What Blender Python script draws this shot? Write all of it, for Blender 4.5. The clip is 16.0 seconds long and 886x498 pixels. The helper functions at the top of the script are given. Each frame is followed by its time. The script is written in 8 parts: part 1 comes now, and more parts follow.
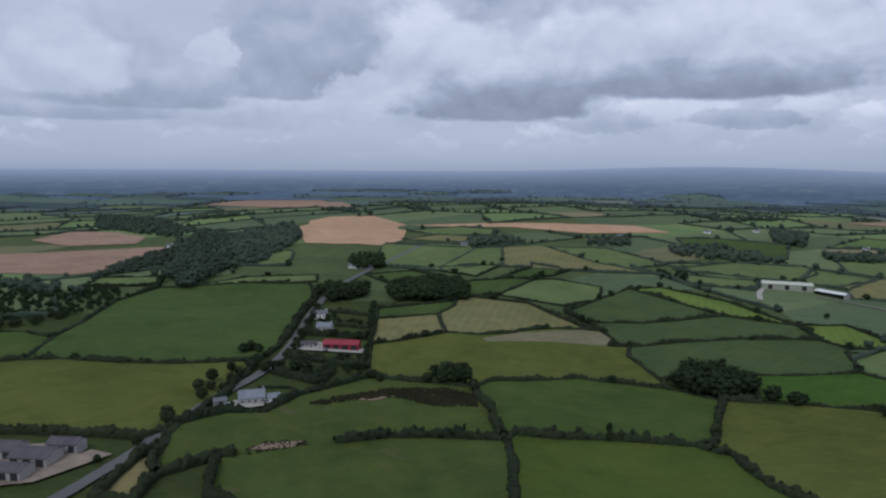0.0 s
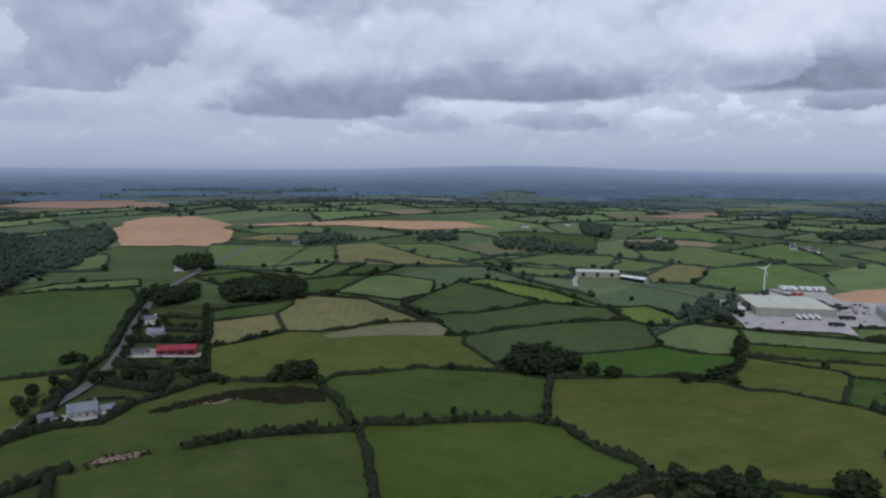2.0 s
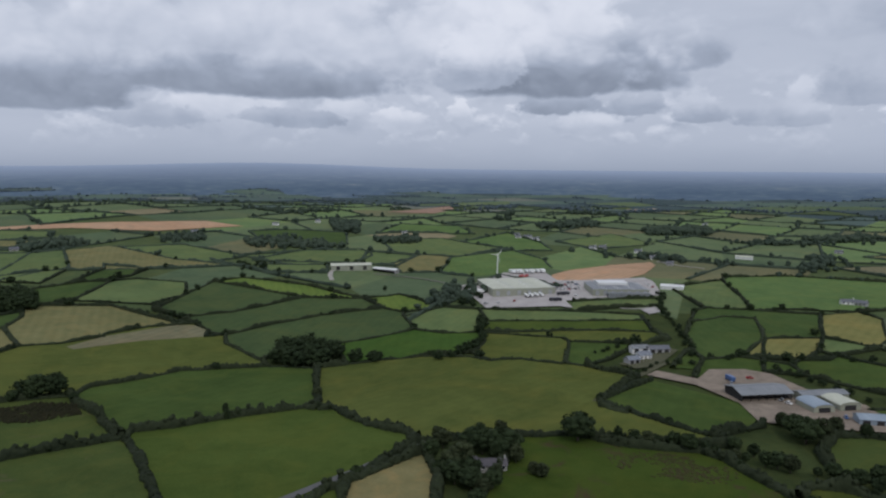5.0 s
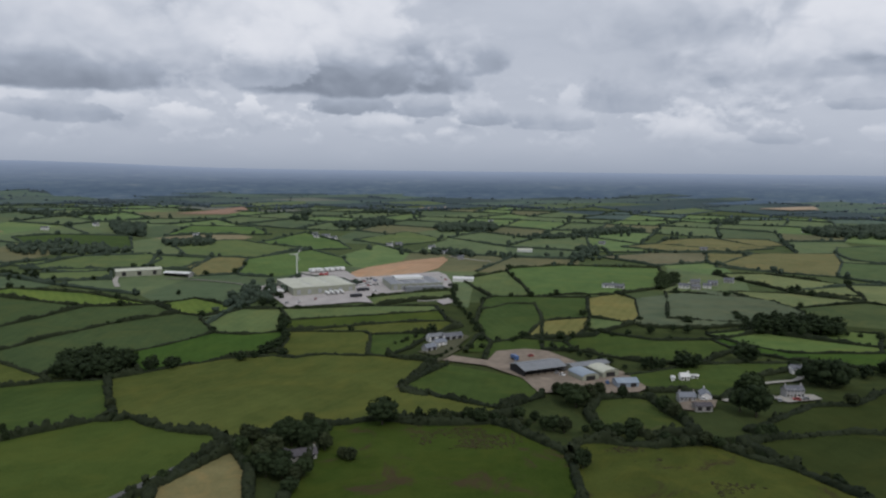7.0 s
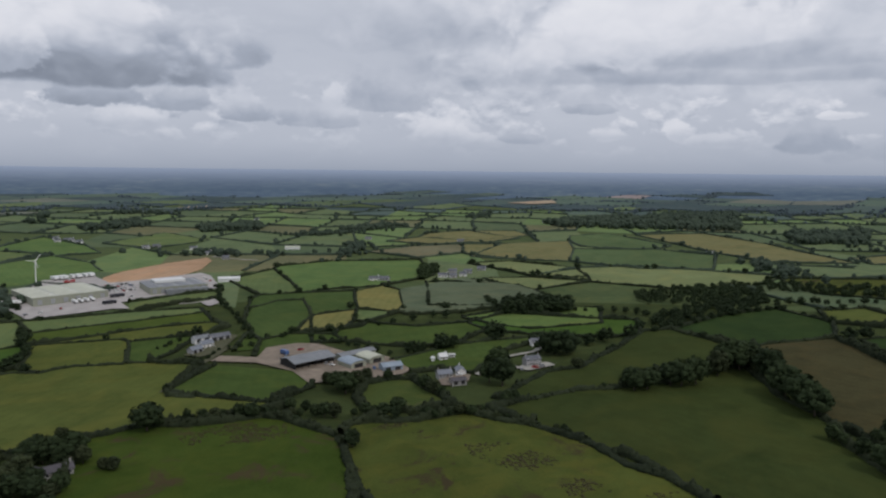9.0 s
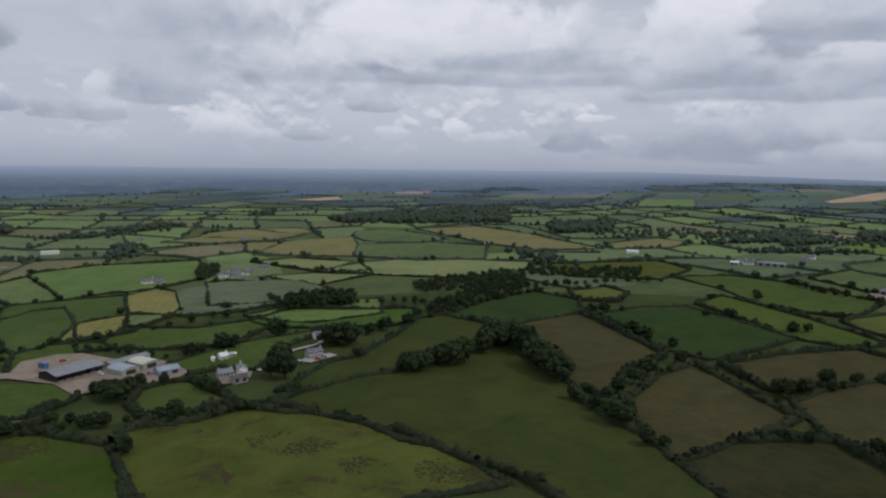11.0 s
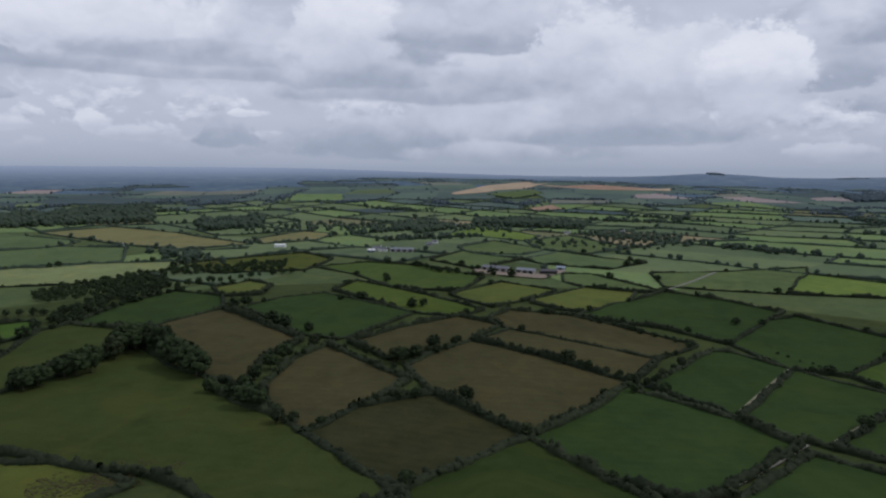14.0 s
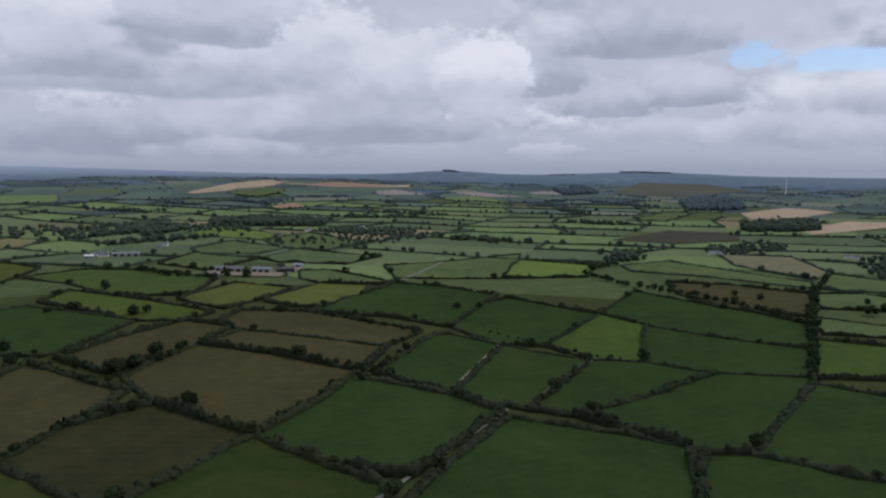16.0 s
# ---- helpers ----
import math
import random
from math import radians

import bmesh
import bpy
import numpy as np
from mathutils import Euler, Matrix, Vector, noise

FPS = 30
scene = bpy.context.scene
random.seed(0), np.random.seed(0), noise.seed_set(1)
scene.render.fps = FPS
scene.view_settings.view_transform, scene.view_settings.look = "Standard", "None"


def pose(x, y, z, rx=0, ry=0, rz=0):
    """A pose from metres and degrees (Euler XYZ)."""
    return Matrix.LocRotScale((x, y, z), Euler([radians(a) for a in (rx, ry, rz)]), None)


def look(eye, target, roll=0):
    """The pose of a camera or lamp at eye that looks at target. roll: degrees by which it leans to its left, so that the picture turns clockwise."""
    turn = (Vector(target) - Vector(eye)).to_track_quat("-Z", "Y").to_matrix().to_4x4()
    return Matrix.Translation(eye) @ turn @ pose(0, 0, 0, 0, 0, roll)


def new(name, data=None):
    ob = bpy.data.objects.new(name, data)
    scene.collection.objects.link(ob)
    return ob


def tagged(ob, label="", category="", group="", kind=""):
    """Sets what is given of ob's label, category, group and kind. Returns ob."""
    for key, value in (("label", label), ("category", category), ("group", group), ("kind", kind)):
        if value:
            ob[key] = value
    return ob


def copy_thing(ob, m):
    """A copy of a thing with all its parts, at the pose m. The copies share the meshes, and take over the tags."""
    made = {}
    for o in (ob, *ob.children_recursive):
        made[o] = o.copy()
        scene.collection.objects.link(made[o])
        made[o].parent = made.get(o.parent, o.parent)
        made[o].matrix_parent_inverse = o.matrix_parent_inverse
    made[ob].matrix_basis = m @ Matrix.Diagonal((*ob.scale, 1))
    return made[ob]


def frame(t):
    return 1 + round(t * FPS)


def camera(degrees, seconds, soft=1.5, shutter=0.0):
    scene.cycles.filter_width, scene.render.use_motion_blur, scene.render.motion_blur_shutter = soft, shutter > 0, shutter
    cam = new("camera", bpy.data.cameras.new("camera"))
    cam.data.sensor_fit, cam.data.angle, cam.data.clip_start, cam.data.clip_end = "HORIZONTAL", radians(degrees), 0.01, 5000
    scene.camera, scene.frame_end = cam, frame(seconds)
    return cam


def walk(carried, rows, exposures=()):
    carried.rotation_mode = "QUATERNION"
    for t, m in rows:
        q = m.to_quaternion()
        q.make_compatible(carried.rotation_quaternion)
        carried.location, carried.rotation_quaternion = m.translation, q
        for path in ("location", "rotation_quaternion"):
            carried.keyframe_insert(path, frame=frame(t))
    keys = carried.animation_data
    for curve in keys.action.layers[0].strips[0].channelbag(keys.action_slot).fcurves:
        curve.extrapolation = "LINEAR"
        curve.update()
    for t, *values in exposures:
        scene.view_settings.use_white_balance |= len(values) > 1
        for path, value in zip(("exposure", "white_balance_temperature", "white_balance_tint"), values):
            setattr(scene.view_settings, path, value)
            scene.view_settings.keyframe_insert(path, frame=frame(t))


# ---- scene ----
# ---- camera ----
def view(x, y, z, yaw, pitch, roll):
    """A pose by compass bearing, tilt and lean in degrees."""
    a, b = radians(yaw), radians(pitch)
    way = Vector((math.cos(b) * math.sin(a), math.cos(b) * math.cos(a), math.sin(b)))
    return look((x, y, z), Vector((x, y, z)) + way * 100, roll)


cam = camera(64.67, 16.0, 2.3)
walk(cam, [
    (0, view(48.81, 38.93, 120.05, -0.11, -6.34, 0.33)),
    (0.5, view(46.06, 36.85, 119.94, 2.30, -6.35, 0.36)),
    (1, view(43.26, 34.70, 119.85, 6.04, -6.35, 0.35)),
    (1.5, view(40.42, 32.48, 119.78, 10.32, -6.37, 0.33)),
    (2, view(37.54, 30.21, 119.72, 14.23, -6.39, 0.40)),
    (2.5, view(34.61, 27.88, 119.68, 17.70, -6.38, 0.42)),
    (3, view(31.65, 25.49, 119.66, 21.04, -6.41, 0.40)),
    (3.5, view(28.65, 23.06, 119.65, 24.45, -6.44, 0.38)),
    (6, view(13.07, 10.42, 119.77, 42.91, -6.39, 0.51)),
    (6.5, view(9.85, 7.82, 119.82, 47.25, -6.35, 0.55)),
    (7, view(6.60, 5.22, 119.88, 51.62, -6.33, 0.62)),
    (7.5, view(3.31, 2.61, 119.94, 56.03, -6.32, 0.59)),
    (8, view(0.00, 0.00, 120.00, 60.53, -6.32, 0.71)),
    (8.5, view(-3.34, -2.60, 120.06, 65.32, -6.33, 0.68)),
    (9, view(-6.71, -5.20, 120.13, 70.44, -6.34, 0.62)),
    (11.5, view(-23.96, -17.85, 120.43, 92.04, -6.44, 0.61)),
    (12, view(-27.48, -20.28, 120.48, 96.72, -6.45, 0.61)),
    (12.5, view(-31.02, -22.66, 120.52, 101.22, -6.46, 0.53)),
    (13, view(-34.58, -24.99, 120.55, 105.84, -6.47, 0.53)),
    (13.5, view(-38.16, -27.27, 120.57, 110.33, -6.52, 0.50)),
    (14, view(-41.76, -29.49, 120.58, 115.03, -6.52, 0.44)),
    (14.5, view(-45.38, -31.64, 120.58, 119.87, -6.55, 0.36)),
    (15, view(-49.01, -33.72, 120.56, 124.89, -6.55, 0.34)),
    (15.5, view(-52.66, -35.72, 120.53, 130.26, -6.58, 0.38)),
    (16, view(-56.32, -37.65, 120.48, 135.37, -6.58, 0.34)),
], ((0.0, 0.0, 5800, 12), (3.5, 0.0, 5950, 12), (7.0, 0.0, 6380, 10), (9.0, 0.0, 6450, 11), (12.5, 0.0, 6280, 12), (14.5, 0.0, 6140, 13), (16.0, 0.0, 6200, 14)))

# ---- sky ----
world = bpy.data.worlds.new("sky")
scene.world = world
world.use_nodes = True
WT = world.node_tree
WT.nodes.clear()


class Tree:
    """Short hand for node trees."""

    def __init__(self, nt):
        self.nt = nt

    def add(self, kind):
        return self.nt.nodes.new(kind)

    def put(self, socket, value):
        if isinstance(value, bpy.types.NodeSocket):
            self.nt.links.new(value, socket)
        else:
            socket.default_value = value

    def math(self, op, a, b=0.0, c=0.0):
        n = self.add("ShaderNodeMath")
        n.operation = op
        for s, v in zip(n.inputs, (a, b, c)):
            self.put(s, v)
        return n.outputs[0]

    def mix(self, f, a, b, blend="MIX"):
        n = self.add("ShaderNodeMix")
        n.data_type, n.blend_type = "RGBA", blend
        self.put(n.inputs[0], f)
        self.put(n.inputs[6], (*a, 1) if isinstance(a, tuple) else a)
        self.put(n.inputs[7], (*b, 1) if isinstance(b, tuple) else b)
        return n.outputs[2]

    def noise(self, vec, scale, detail=4.0, rough=0.55, distort=0.0):
        n = self.add("ShaderNodeTexNoise")
        self.put(n.inputs["Vector"], vec)
        n.inputs["Scale"].default_value = scale
        n.inputs["Detail"].default_value = detail
        n.inputs["Roughness"].default_value = rough
        n.inputs["Distortion"].default_value = distort
        return n

    def ramp(self, f, *stops):
        n = self.add("ShaderNodeValToRGB")
        e = n.color_ramp.elements
        while len(e) < len(stops):
            e.new(0.5)
        for el, (p, c) in zip(e, stops):
            el.position = p
            el.color = (*c, 1)
        self.put(n.inputs[0], f)
        return n.outputs[0]

    def scaled(self, vec, x, y, z):
        n = self.add("ShaderNodeMapping")
        self.put(n.inputs[0], vec)
        n.inputs["Scale"].default_value = (x, y, z)
        return n.outputs[0]


W = Tree(WT)
way = W.add("ShaderNodeTexCoord").outputs["Generated"]
xyz = W.add("ShaderNodeSeparateXYZ")
W.put(xyz.inputs[0], way)
dx, dy, dz = xyz.outputs
bearing = W.math("MULTIPLY", W.math("ARCTAN2", dx, dy), 180 / math.pi)
height = W.math("MULTIPLY", W.math("ARCSINE", dz), 180 / math.pi)
# cauliflower relief of the clouds: rounded cells at several scales, a little stirred
def swollen(lift, scale, squeeze):
    m = W.add("ShaderNodeMapping")
    W.put(m.inputs[0], way)
    m.inputs["Location"].default_value = (0.0, 0.0, lift)
    m.inputs["Scale"].default_value = (1.0, 1.0, squeeze)
    stir = W.noise(m.outputs[0], scale * 1.3, 3.0, 0.5).outputs["Color"]
    where = W.add("ShaderNodeVectorMath")
    where.operation = "MULTIPLY_ADD"
    W.put(where.inputs[0], stir)
    where.inputs[1].default_value = (0.9 / scale, 0.9 / scale, 0.9 / scale)
    W.put(where.inputs[2], m.outputs[0])
    n = W.add("ShaderNodeTexVoronoi")
    n.feature, n.normalize = "SMOOTH_F1", True
    W.put(n.inputs["Vector"], where.outputs[0])
    n.inputs["Scale"].default_value = scale
    n.inputs["Detail"].default_value = 3.0
    n.inputs["Roughness"].default_value = 0.52
    n.inputs["Smoothness"].default_value = 0.12
    return W.math("SUBTRACT", 1.0, n.outputs["Distance"]), W.noise(m.outputs[0], scale * 0.42, 4.0, 0.5, 0.2).outputs[0]


def over(lo, hi, v):
    n = W.add("ShaderNodeMapRange")
    n.interpolation_type = "SMOOTHSTEP"
    W.put(n.inputs["Value"], v)
    n.inputs["From Min"].default_value, n.inputs["From Max"].default_value = lo, hi
    return n.outputs["Result"]


puffs, mass = swollen(0.0, 8.5, 1.4)
puffs_above, mass_above = swollen(0.035, 8.5, 1.4)
lit = W.math("ADD", W.math("SUBTRACT", puffs, puffs_above), W.math("SUBTRACT", mass, mass_above))
# a broken grey layer, its heaps lit from above
veil = W.noise(W.scaled(way, 1.0, 1.0, 4.0), 5.0, 4.0, 0.5, 0.3).outputs[0]
tone = W.math("ADD", 0.53, W.math("MULTIPLY_ADD", veil, 0.16, -0.08))
high = over(3.5, 8.0, height)
heaped = W.math("ADD", W.math("MULTIPLY_ADD", mass, 0.30, 0.40), W.math("MULTIPLY", lit, 1.1))
tone = W.math("ADD", tone, W.math("MULTIPLY", W.math("MULTIPLY", W.math("SUBTRACT", heaped, 0.55), over(0.42, 0.60, mass)), high))
# rows of small cumulus low over the land
small, pack = swollen(0.0, 26.0, 1.7)
small_above, pack_above = swollen(0.014, 26.0, 1.7)
dens = W.math("MULTIPLY_ADD", small, 0.35, W.math("MULTIPLY", pack, 0.65))
rise = W.math("SUBTRACT", dens, W.math("MULTIPLY_ADD", small_above, 0.35, W.math("MULTIPLY", pack_above, 0.65)))
band = W.math("MULTIPLY", W.math("SUBTRACT", height, 4.4), 1 / 2.0)
band = W.math("EXPONENT", W.math("MULTIPLY", W.math("MULTIPLY", band, band), -1.0))
lump_tone = W.math("MINIMUM", W.math("MAXIMUM", W.math("MULTIPLY_ADD", rise, 2.6, 0.60), 0.38), 0.88)
lump_mask = W.math("MULTIPLY", W.math("MULTIPLY", over(0.565, 0.625, dens), band), 0.9)
tone = W.math("MULTIPLY_ADD", W.math("SUBTRACT", lump_tone, tone), lump_mask, tone)
rough_x = W.math("MULTIPLY_ADD", W.noise(way, 14.0, 3.0, 0.5).outputs[0], 5.0, -2.5)
sky_x = W.math("ADD", bearing, rough_x)
edge = W.math("ADD", W.math("MULTIPLY_ADD", puffs, -2.4, 1.45), W.math("MULTIPLY_ADD", small, -1.3, 0.78))
wisps, _ = swollen(0.0, 62.0, 1.4)
fine_edge = W.math("ADD", W.math("MULTIPLY_ADD", small, -1.2, 0.72), W.math("MULTIPLY_ADD", wisps, -1.8, 1.08))
gaps = 0.0


def blob(az, el, wide, above, below):
    x = W.math("MULTIPLY", W.math("SUBTRACT", sky_x, az), 1 / wide)
    y = W.math("SUBTRACT", height, el)
    y = W.math("MAXIMUM", W.math("MULTIPLY", y, 1 / above), W.math("MULTIPLY", y, -1 / below))
    return W.math("ADD", W.math("SQRT", W.math("MULTIPLY_ADD", x, x, W.math("MULTIPLY", y, y))), edge if wide > 3.4 else fine_edge)


def cloud(az, el, wide, above, below, base, crest):
    """A heap of cloud at a bearing and height: flat shaded base under a rounded, lit crest."""
    global tone
    x = W.math("MULTIPLY", W.math("SUBTRACT", sky_x, az), 1 / wide)
    y = W.math("SUBTRACT", height, el)
    y = W.math("MAXIMUM", W.math("MULTIPLY", y, 1 / above), W.math("MULTIPLY", y, -1 / below))
    small_one = wide < 3.4
    r = W.math("ADD", W.math("SQRT", W.math("MULTIPLY_ADD", x, x, W.math("MULTIPLY", y, y))), W.math("MULTIPLY", fine_edge if small_one else edge, 0.75))
    mask = W.math("MULTIPLY", over(1.16, 0.74 if small_one else 0.62, r), 0.88)
    up = W.math("ADD", W.math("MULTIPLY", W.math("SUBTRACT", height, el - 0.4 * below), 1 / (above + 0.4 * below)), W.math("MULTIPLY_ADD", small if small_one else puffs, 1.1, -0.66))
    inner = W.math("MULTIPLY_ADD", over(0.05, 0.95, up), crest - base, base)
    inner = W.math("MULTIPLY_ADD", lit, 0.45, inner)
    tone = W.math("MULTIPLY_ADD", W.math("SUBTRACT", inner, tone), mask, tone)


def gap(az, el, wide, above, below, amount):
    """Clear sky between the clouds."""
    global gaps
    gaps = W.math("MULTIPLY_ADD", over(1.3, 0.6, blob(az, el, wide, above, below)), amount, gaps)


cloud(-14.1, 4.61, 13.88, 1.30, 1.39, 0.50, 0.58)
cloud(-26.8, 4.00, 5.09, 1.39, 0.37, 0.34, 0.50)
cloud(-24.2, 5.29, 6.01, 3.93, 0.65, 0.30, 0.48)
cloud(-29.1, 7.33, 4.16, 2.78, 1.85, 0.55, 0.62)
cloud(-12.3, 6.19, 5.78, 8.79, 0.65, 0.30, 0.44)
cloud(-18.1, 8.92, 1.60, 1.30, 1.30, 0.56, 0.64)
cloud(-18.4, 6.01, 2.08, 1.85, 0.46, 0.38, 0.46)
cloud(-1.8, 8.20, 2.87, 3.70, 2.78, 0.60, 0.78)
cloud(-6.6, 6.22, 2.78, 1.39, 1.39, 0.55, 0.62)
cloud(18.0, 4.36, 3.93, 1.76, 1.85, 0.52, 0.78)
cloud(27.1, 4.19, 2.78, 1.39, 1.39, 0.50, 0.74)
cloud(13.1, 3.77, 3.24, 0.83, 0.65, 0.40, 0.50)
cloud(36.9, 4.04, 1.20, 1.30, 1.02, 0.52, 0.80)
cloud(32.0, 3.42, 1.57, 0.65, 0.46, 0.56, 0.72)
cloud(23.4, 3.77, 2.54, 0.65, 0.46, 0.34, 0.44)
cloud(30.5, 4.15, 1.39, 0.65, 0.46, 0.60, 0.84)
cloud(24.4, 8.52, 7.40, 5.55, 1.85, 0.52, 0.78)
cloud(-0.1, 9.48, 5.09, 2.78, 3.24, 0.60, 0.76)
cloud(21.0, 6.35, 8.60, 5.00, 0.75, 0.14, 0.70)
cloud(12.5, 6.80, 5.20, 3.60, 0.80, 0.24, 0.66)
cloud(4.8, 4.85, 6.60, 5.20, 0.70, 0.14, 0.66)
cloud(19.5, 10.04, 10.64, 2.78, 1.39, 0.56, 0.70)
cloud(44.6, 4.78, 2.78, 1.48, 0.37, 0.24, 0.42)
cloud(49.6, 4.71, 1.67, 0.93, 0.32, 0.30, 0.46)
cloud(54.7, 4.07, 1.94, 1.85, 0.32, 0.32, 0.60)
cloud(60.9, 3.73, 3.15, 1.20, 0.37, 0.38, 0.50)
cloud(62.3, 5.54, 1.02, 1.11, 0.74, 0.55, 0.72)
cloud(66.4, 5.18, 2.54, 2.87, 0.42, 0.38, 0.52)
cloud(70.2, 3.24, 3.24, 1.02, 0.65, 0.52, 0.72)
cloud(73.7, 2.40, 1.85, 0.74, 0.46, 0.52, 0.68)
cloud(36.9, 4.43, 1.02, 1.11, 0.93, 0.58, 0.84)
cloud(46.0, 3.43, 2.59, 1.02, 0.56, 0.54, 0.76)
cloud(32.0, 3.84, 1.85, 0.74, 0.56, 0.54, 0.76)
cloud(21.9, 4.00, 2.87, 0.65, 0.37, 0.36, 0.46)
cloud(39.3, 11.35, 8.79, 3.24, 2.08, 0.66, 0.84)
cloud(52.0, 8.60, 5.00, 3.00, 0.80, 0.28, 0.70)
cloud(44.0, 6.70, 7.00, 5.60, 0.75, 0.10, 0.86)
cloud(37.5, 7.20, 3.20, 3.00, 0.80, 0.42, 0.80)
cloud(60.9, 4.09, 2.87, 1.02, 0.37, 0.38, 0.52)
cloud(50.3, 5.01, 1.57, 0.93, 0.32, 0.34, 0.50)
cloud(69.9, 2.70, 2.31, 1.30, 0.65, 0.56, 0.78)
cloud(88.5, 2.98, 1.11, 1.02, 0.56, 0.58, 0.86)
cloud(91.3, 2.39, 2.13, 0.65, 0.42, 0.56, 0.74)
cloud(83.0, 2.85, 1.39, 0.56, 0.37, 0.56, 0.74)
cloud(98.2, 2.02, 2.04, 1.85, 0.46, 0.38, 0.52)
cloud(99.8, 4.16, 1.20, 0.32, 0.23, 0.70, 0.84)
cloud(82.5, 4.88, 1.76, 0.46, 0.28, 0.40, 0.48)
cloud(76.7, 2.53, 1.11, 0.46, 0.28, 0.40, 0.50)
cloud(96.4, 9.05, 7.87, 2.78, 2.31, 0.48, 0.66)
cloud(94.7, 7.15, 12.03, 0.74, 0.46, 0.40, 0.50)
cloud(86.7, 10.18, 8.33, 3.70, 1.94, 0.70, 0.90)
cloud(66.8, 10.35, 5.09, 2.31, 0.93, 0.46, 0.54)
cloud(115.3, 1.40, 12.03, 3.15, 0.65, 0.34, 0.58)
cloud(96.5, 8.37, 9.25, 0.93, 0.65, 0.42, 0.50)
cloud(115.8, 8.96, 6.01, 1.85, 0.83, 0.38, 0.52)
cloud(120.9, 7.95, 5.32, 2.78, 3.24, 0.58, 0.74)
cloud(107.4, 9.93, 3.70, 3.01, 2.08, 0.68, 0.90)
cloud(118.1, 1.13, 6.01, 0.93, 0.56, 0.54, 0.66)
cloud(113.1, 5.92, 9.25, 1.39, 0.65, 0.40, 0.52)
cloud(130.1, 2.49, 7.87, 1.67, 0.56, 0.34, 0.52)
cloud(127.0, 8.60, 3.15, 3.24, 2.78, 0.58, 0.76)
cloud(134.9, 8.21, 3.24, 2.31, 1.85, 0.56, 0.74)
cloud(138.5, 6.19, 3.52, 3.24, 2.08, 0.58, 0.86)
cloud(118.6, 9.86, 6.48, 2.54, 0.65, 0.38, 0.56)
cloud(142.5, 6.30, 3.98, 2.31, 0.56, 0.34, 0.52)
cloud(144.2, 1.28, 2.31, 0.65, 0.46, 0.54, 0.74)
cloud(132.5, 6.65, 6.01, 3.24, 2.31, 0.54, 0.72)
cloud(138.9, 6.83, 3.24, 3.24, 2.31, 0.62, 0.90)
cloud(106.9, 9.99, 3.24, 2.31, 1.62, 0.60, 0.78)
cloud(108.1, 6.92, 5.09, 1.85, 0.65, 0.36, 0.54)
cloud(117.5, 10.32, 6.48, 2.08, 0.65, 0.38, 0.56)
cloud(150.7, 9.25, 5.32, 3.01, 0.74, 0.32, 0.54)
cloud(153.3, 5.30, 4.40, 2.31, 0.46, 0.38, 0.58)
cloud(148.7, 4.50, 3.24, 1.85, 0.42, 0.34, 0.56)
cloud(165.7, 4.50, 5.09, 2.31, 0.65, 0.46, 0.80)
cloud(153.8, 2.48, 5.09, 1.30, 0.56, 0.50, 0.66)
cloud(161.6, 2.22, 5.55, 1.85, 0.56, 0.48, 0.68)
cloud(125.4, 8.32, 2.78, 2.78, 2.31, 0.56, 0.74)
gap(165.0, 7.7, 3.5, 0.7, 0.7, 1.00)
gap(158.6, 8.3, 1.5, 0.8, 0.7, 1.00)
grey = W.ramp(W.math("MULTIPLY", tone, 0.8), (0.03, (0.180, 0.208, 0.262)), (0.31, (0.372, 0.412, 0.490)), (0.48, (0.548, 0.580, 0.650)), (0.66, (0.705, 0.722, 0.775)), (0.95, (0.86, 0.865, 0.885)))
# the air near the horizon is blue-grey and even
low = W.math("EXPONENT", W.math("MULTIPLY", W.math("MAXIMUM", height, 0.0), -0.55))
grey = W.mix(W.math("MULTIPLY", low, 0.85), grey, (0.285, 0.326, 0.402))
clear = W.add("ShaderNodeTexSky")
clear.sky_type, clear.sun_disc = "NISHITA", False
clear.sun_elevation, clear.sun_rotation = radians(48), radians(205)
clear_part = W.mix(1.0, clear.outputs[0], (0.095, 0.105, 0.12), "MULTIPLY")
shade = W.mix(W.math("MINIMUM", W.math("MULTIPLY", gaps, 0.85), 1.0), grey, clear_part)
bg = W.add("ShaderNodeBackground")
W.put(bg.inputs[0], shade)
bg.inputs[1].default_value = SKY_STRENGTH = 1.0
W.put(W.add("ShaderNodeOutputWorld").inputs[0], bg.outputs[0])

sun = new("sun", bpy.data.lights.new("sun", "SUN"))
sun.data.energy, sun.data.angle, sun.data.color = 1.0, radians(12), (1.0, 0.95, 0.88)
sun.matrix_world = look((0, 0, 0), (-math.sin(radians(205)), -math.cos(radians(205)), -math.tan(radians(48))))


# ---- materials ----
def material(name, rough=0.9):
    m = bpy.data.materials.new(name)
    m.use_nodes = True
    t = Tree(m.node_tree)
    b = m.node_tree.nodes["Principled BSDF"]
    b.inputs["Roughness"].default_value = rough
    b.inputs["Specular IOR Level"].default_value = 0.25
    return m, t, b


def place(t):
    return t.add("ShaderNodeNewGeometry").outputs["Position"]


def bumped(t, b, f, strength, distance):
    n = t.add("ShaderNodeBump")
    n.inputs["Strength"].default_value = strength
    n.inputs["Distance"].default_value = distance
    t.put(n.inputs["Height"], f)
    t.put(b.inputs["Normal"], n.outputs[0])


def lighter(c, k):
    return tuple(min(1.0, v * k) for v in c)


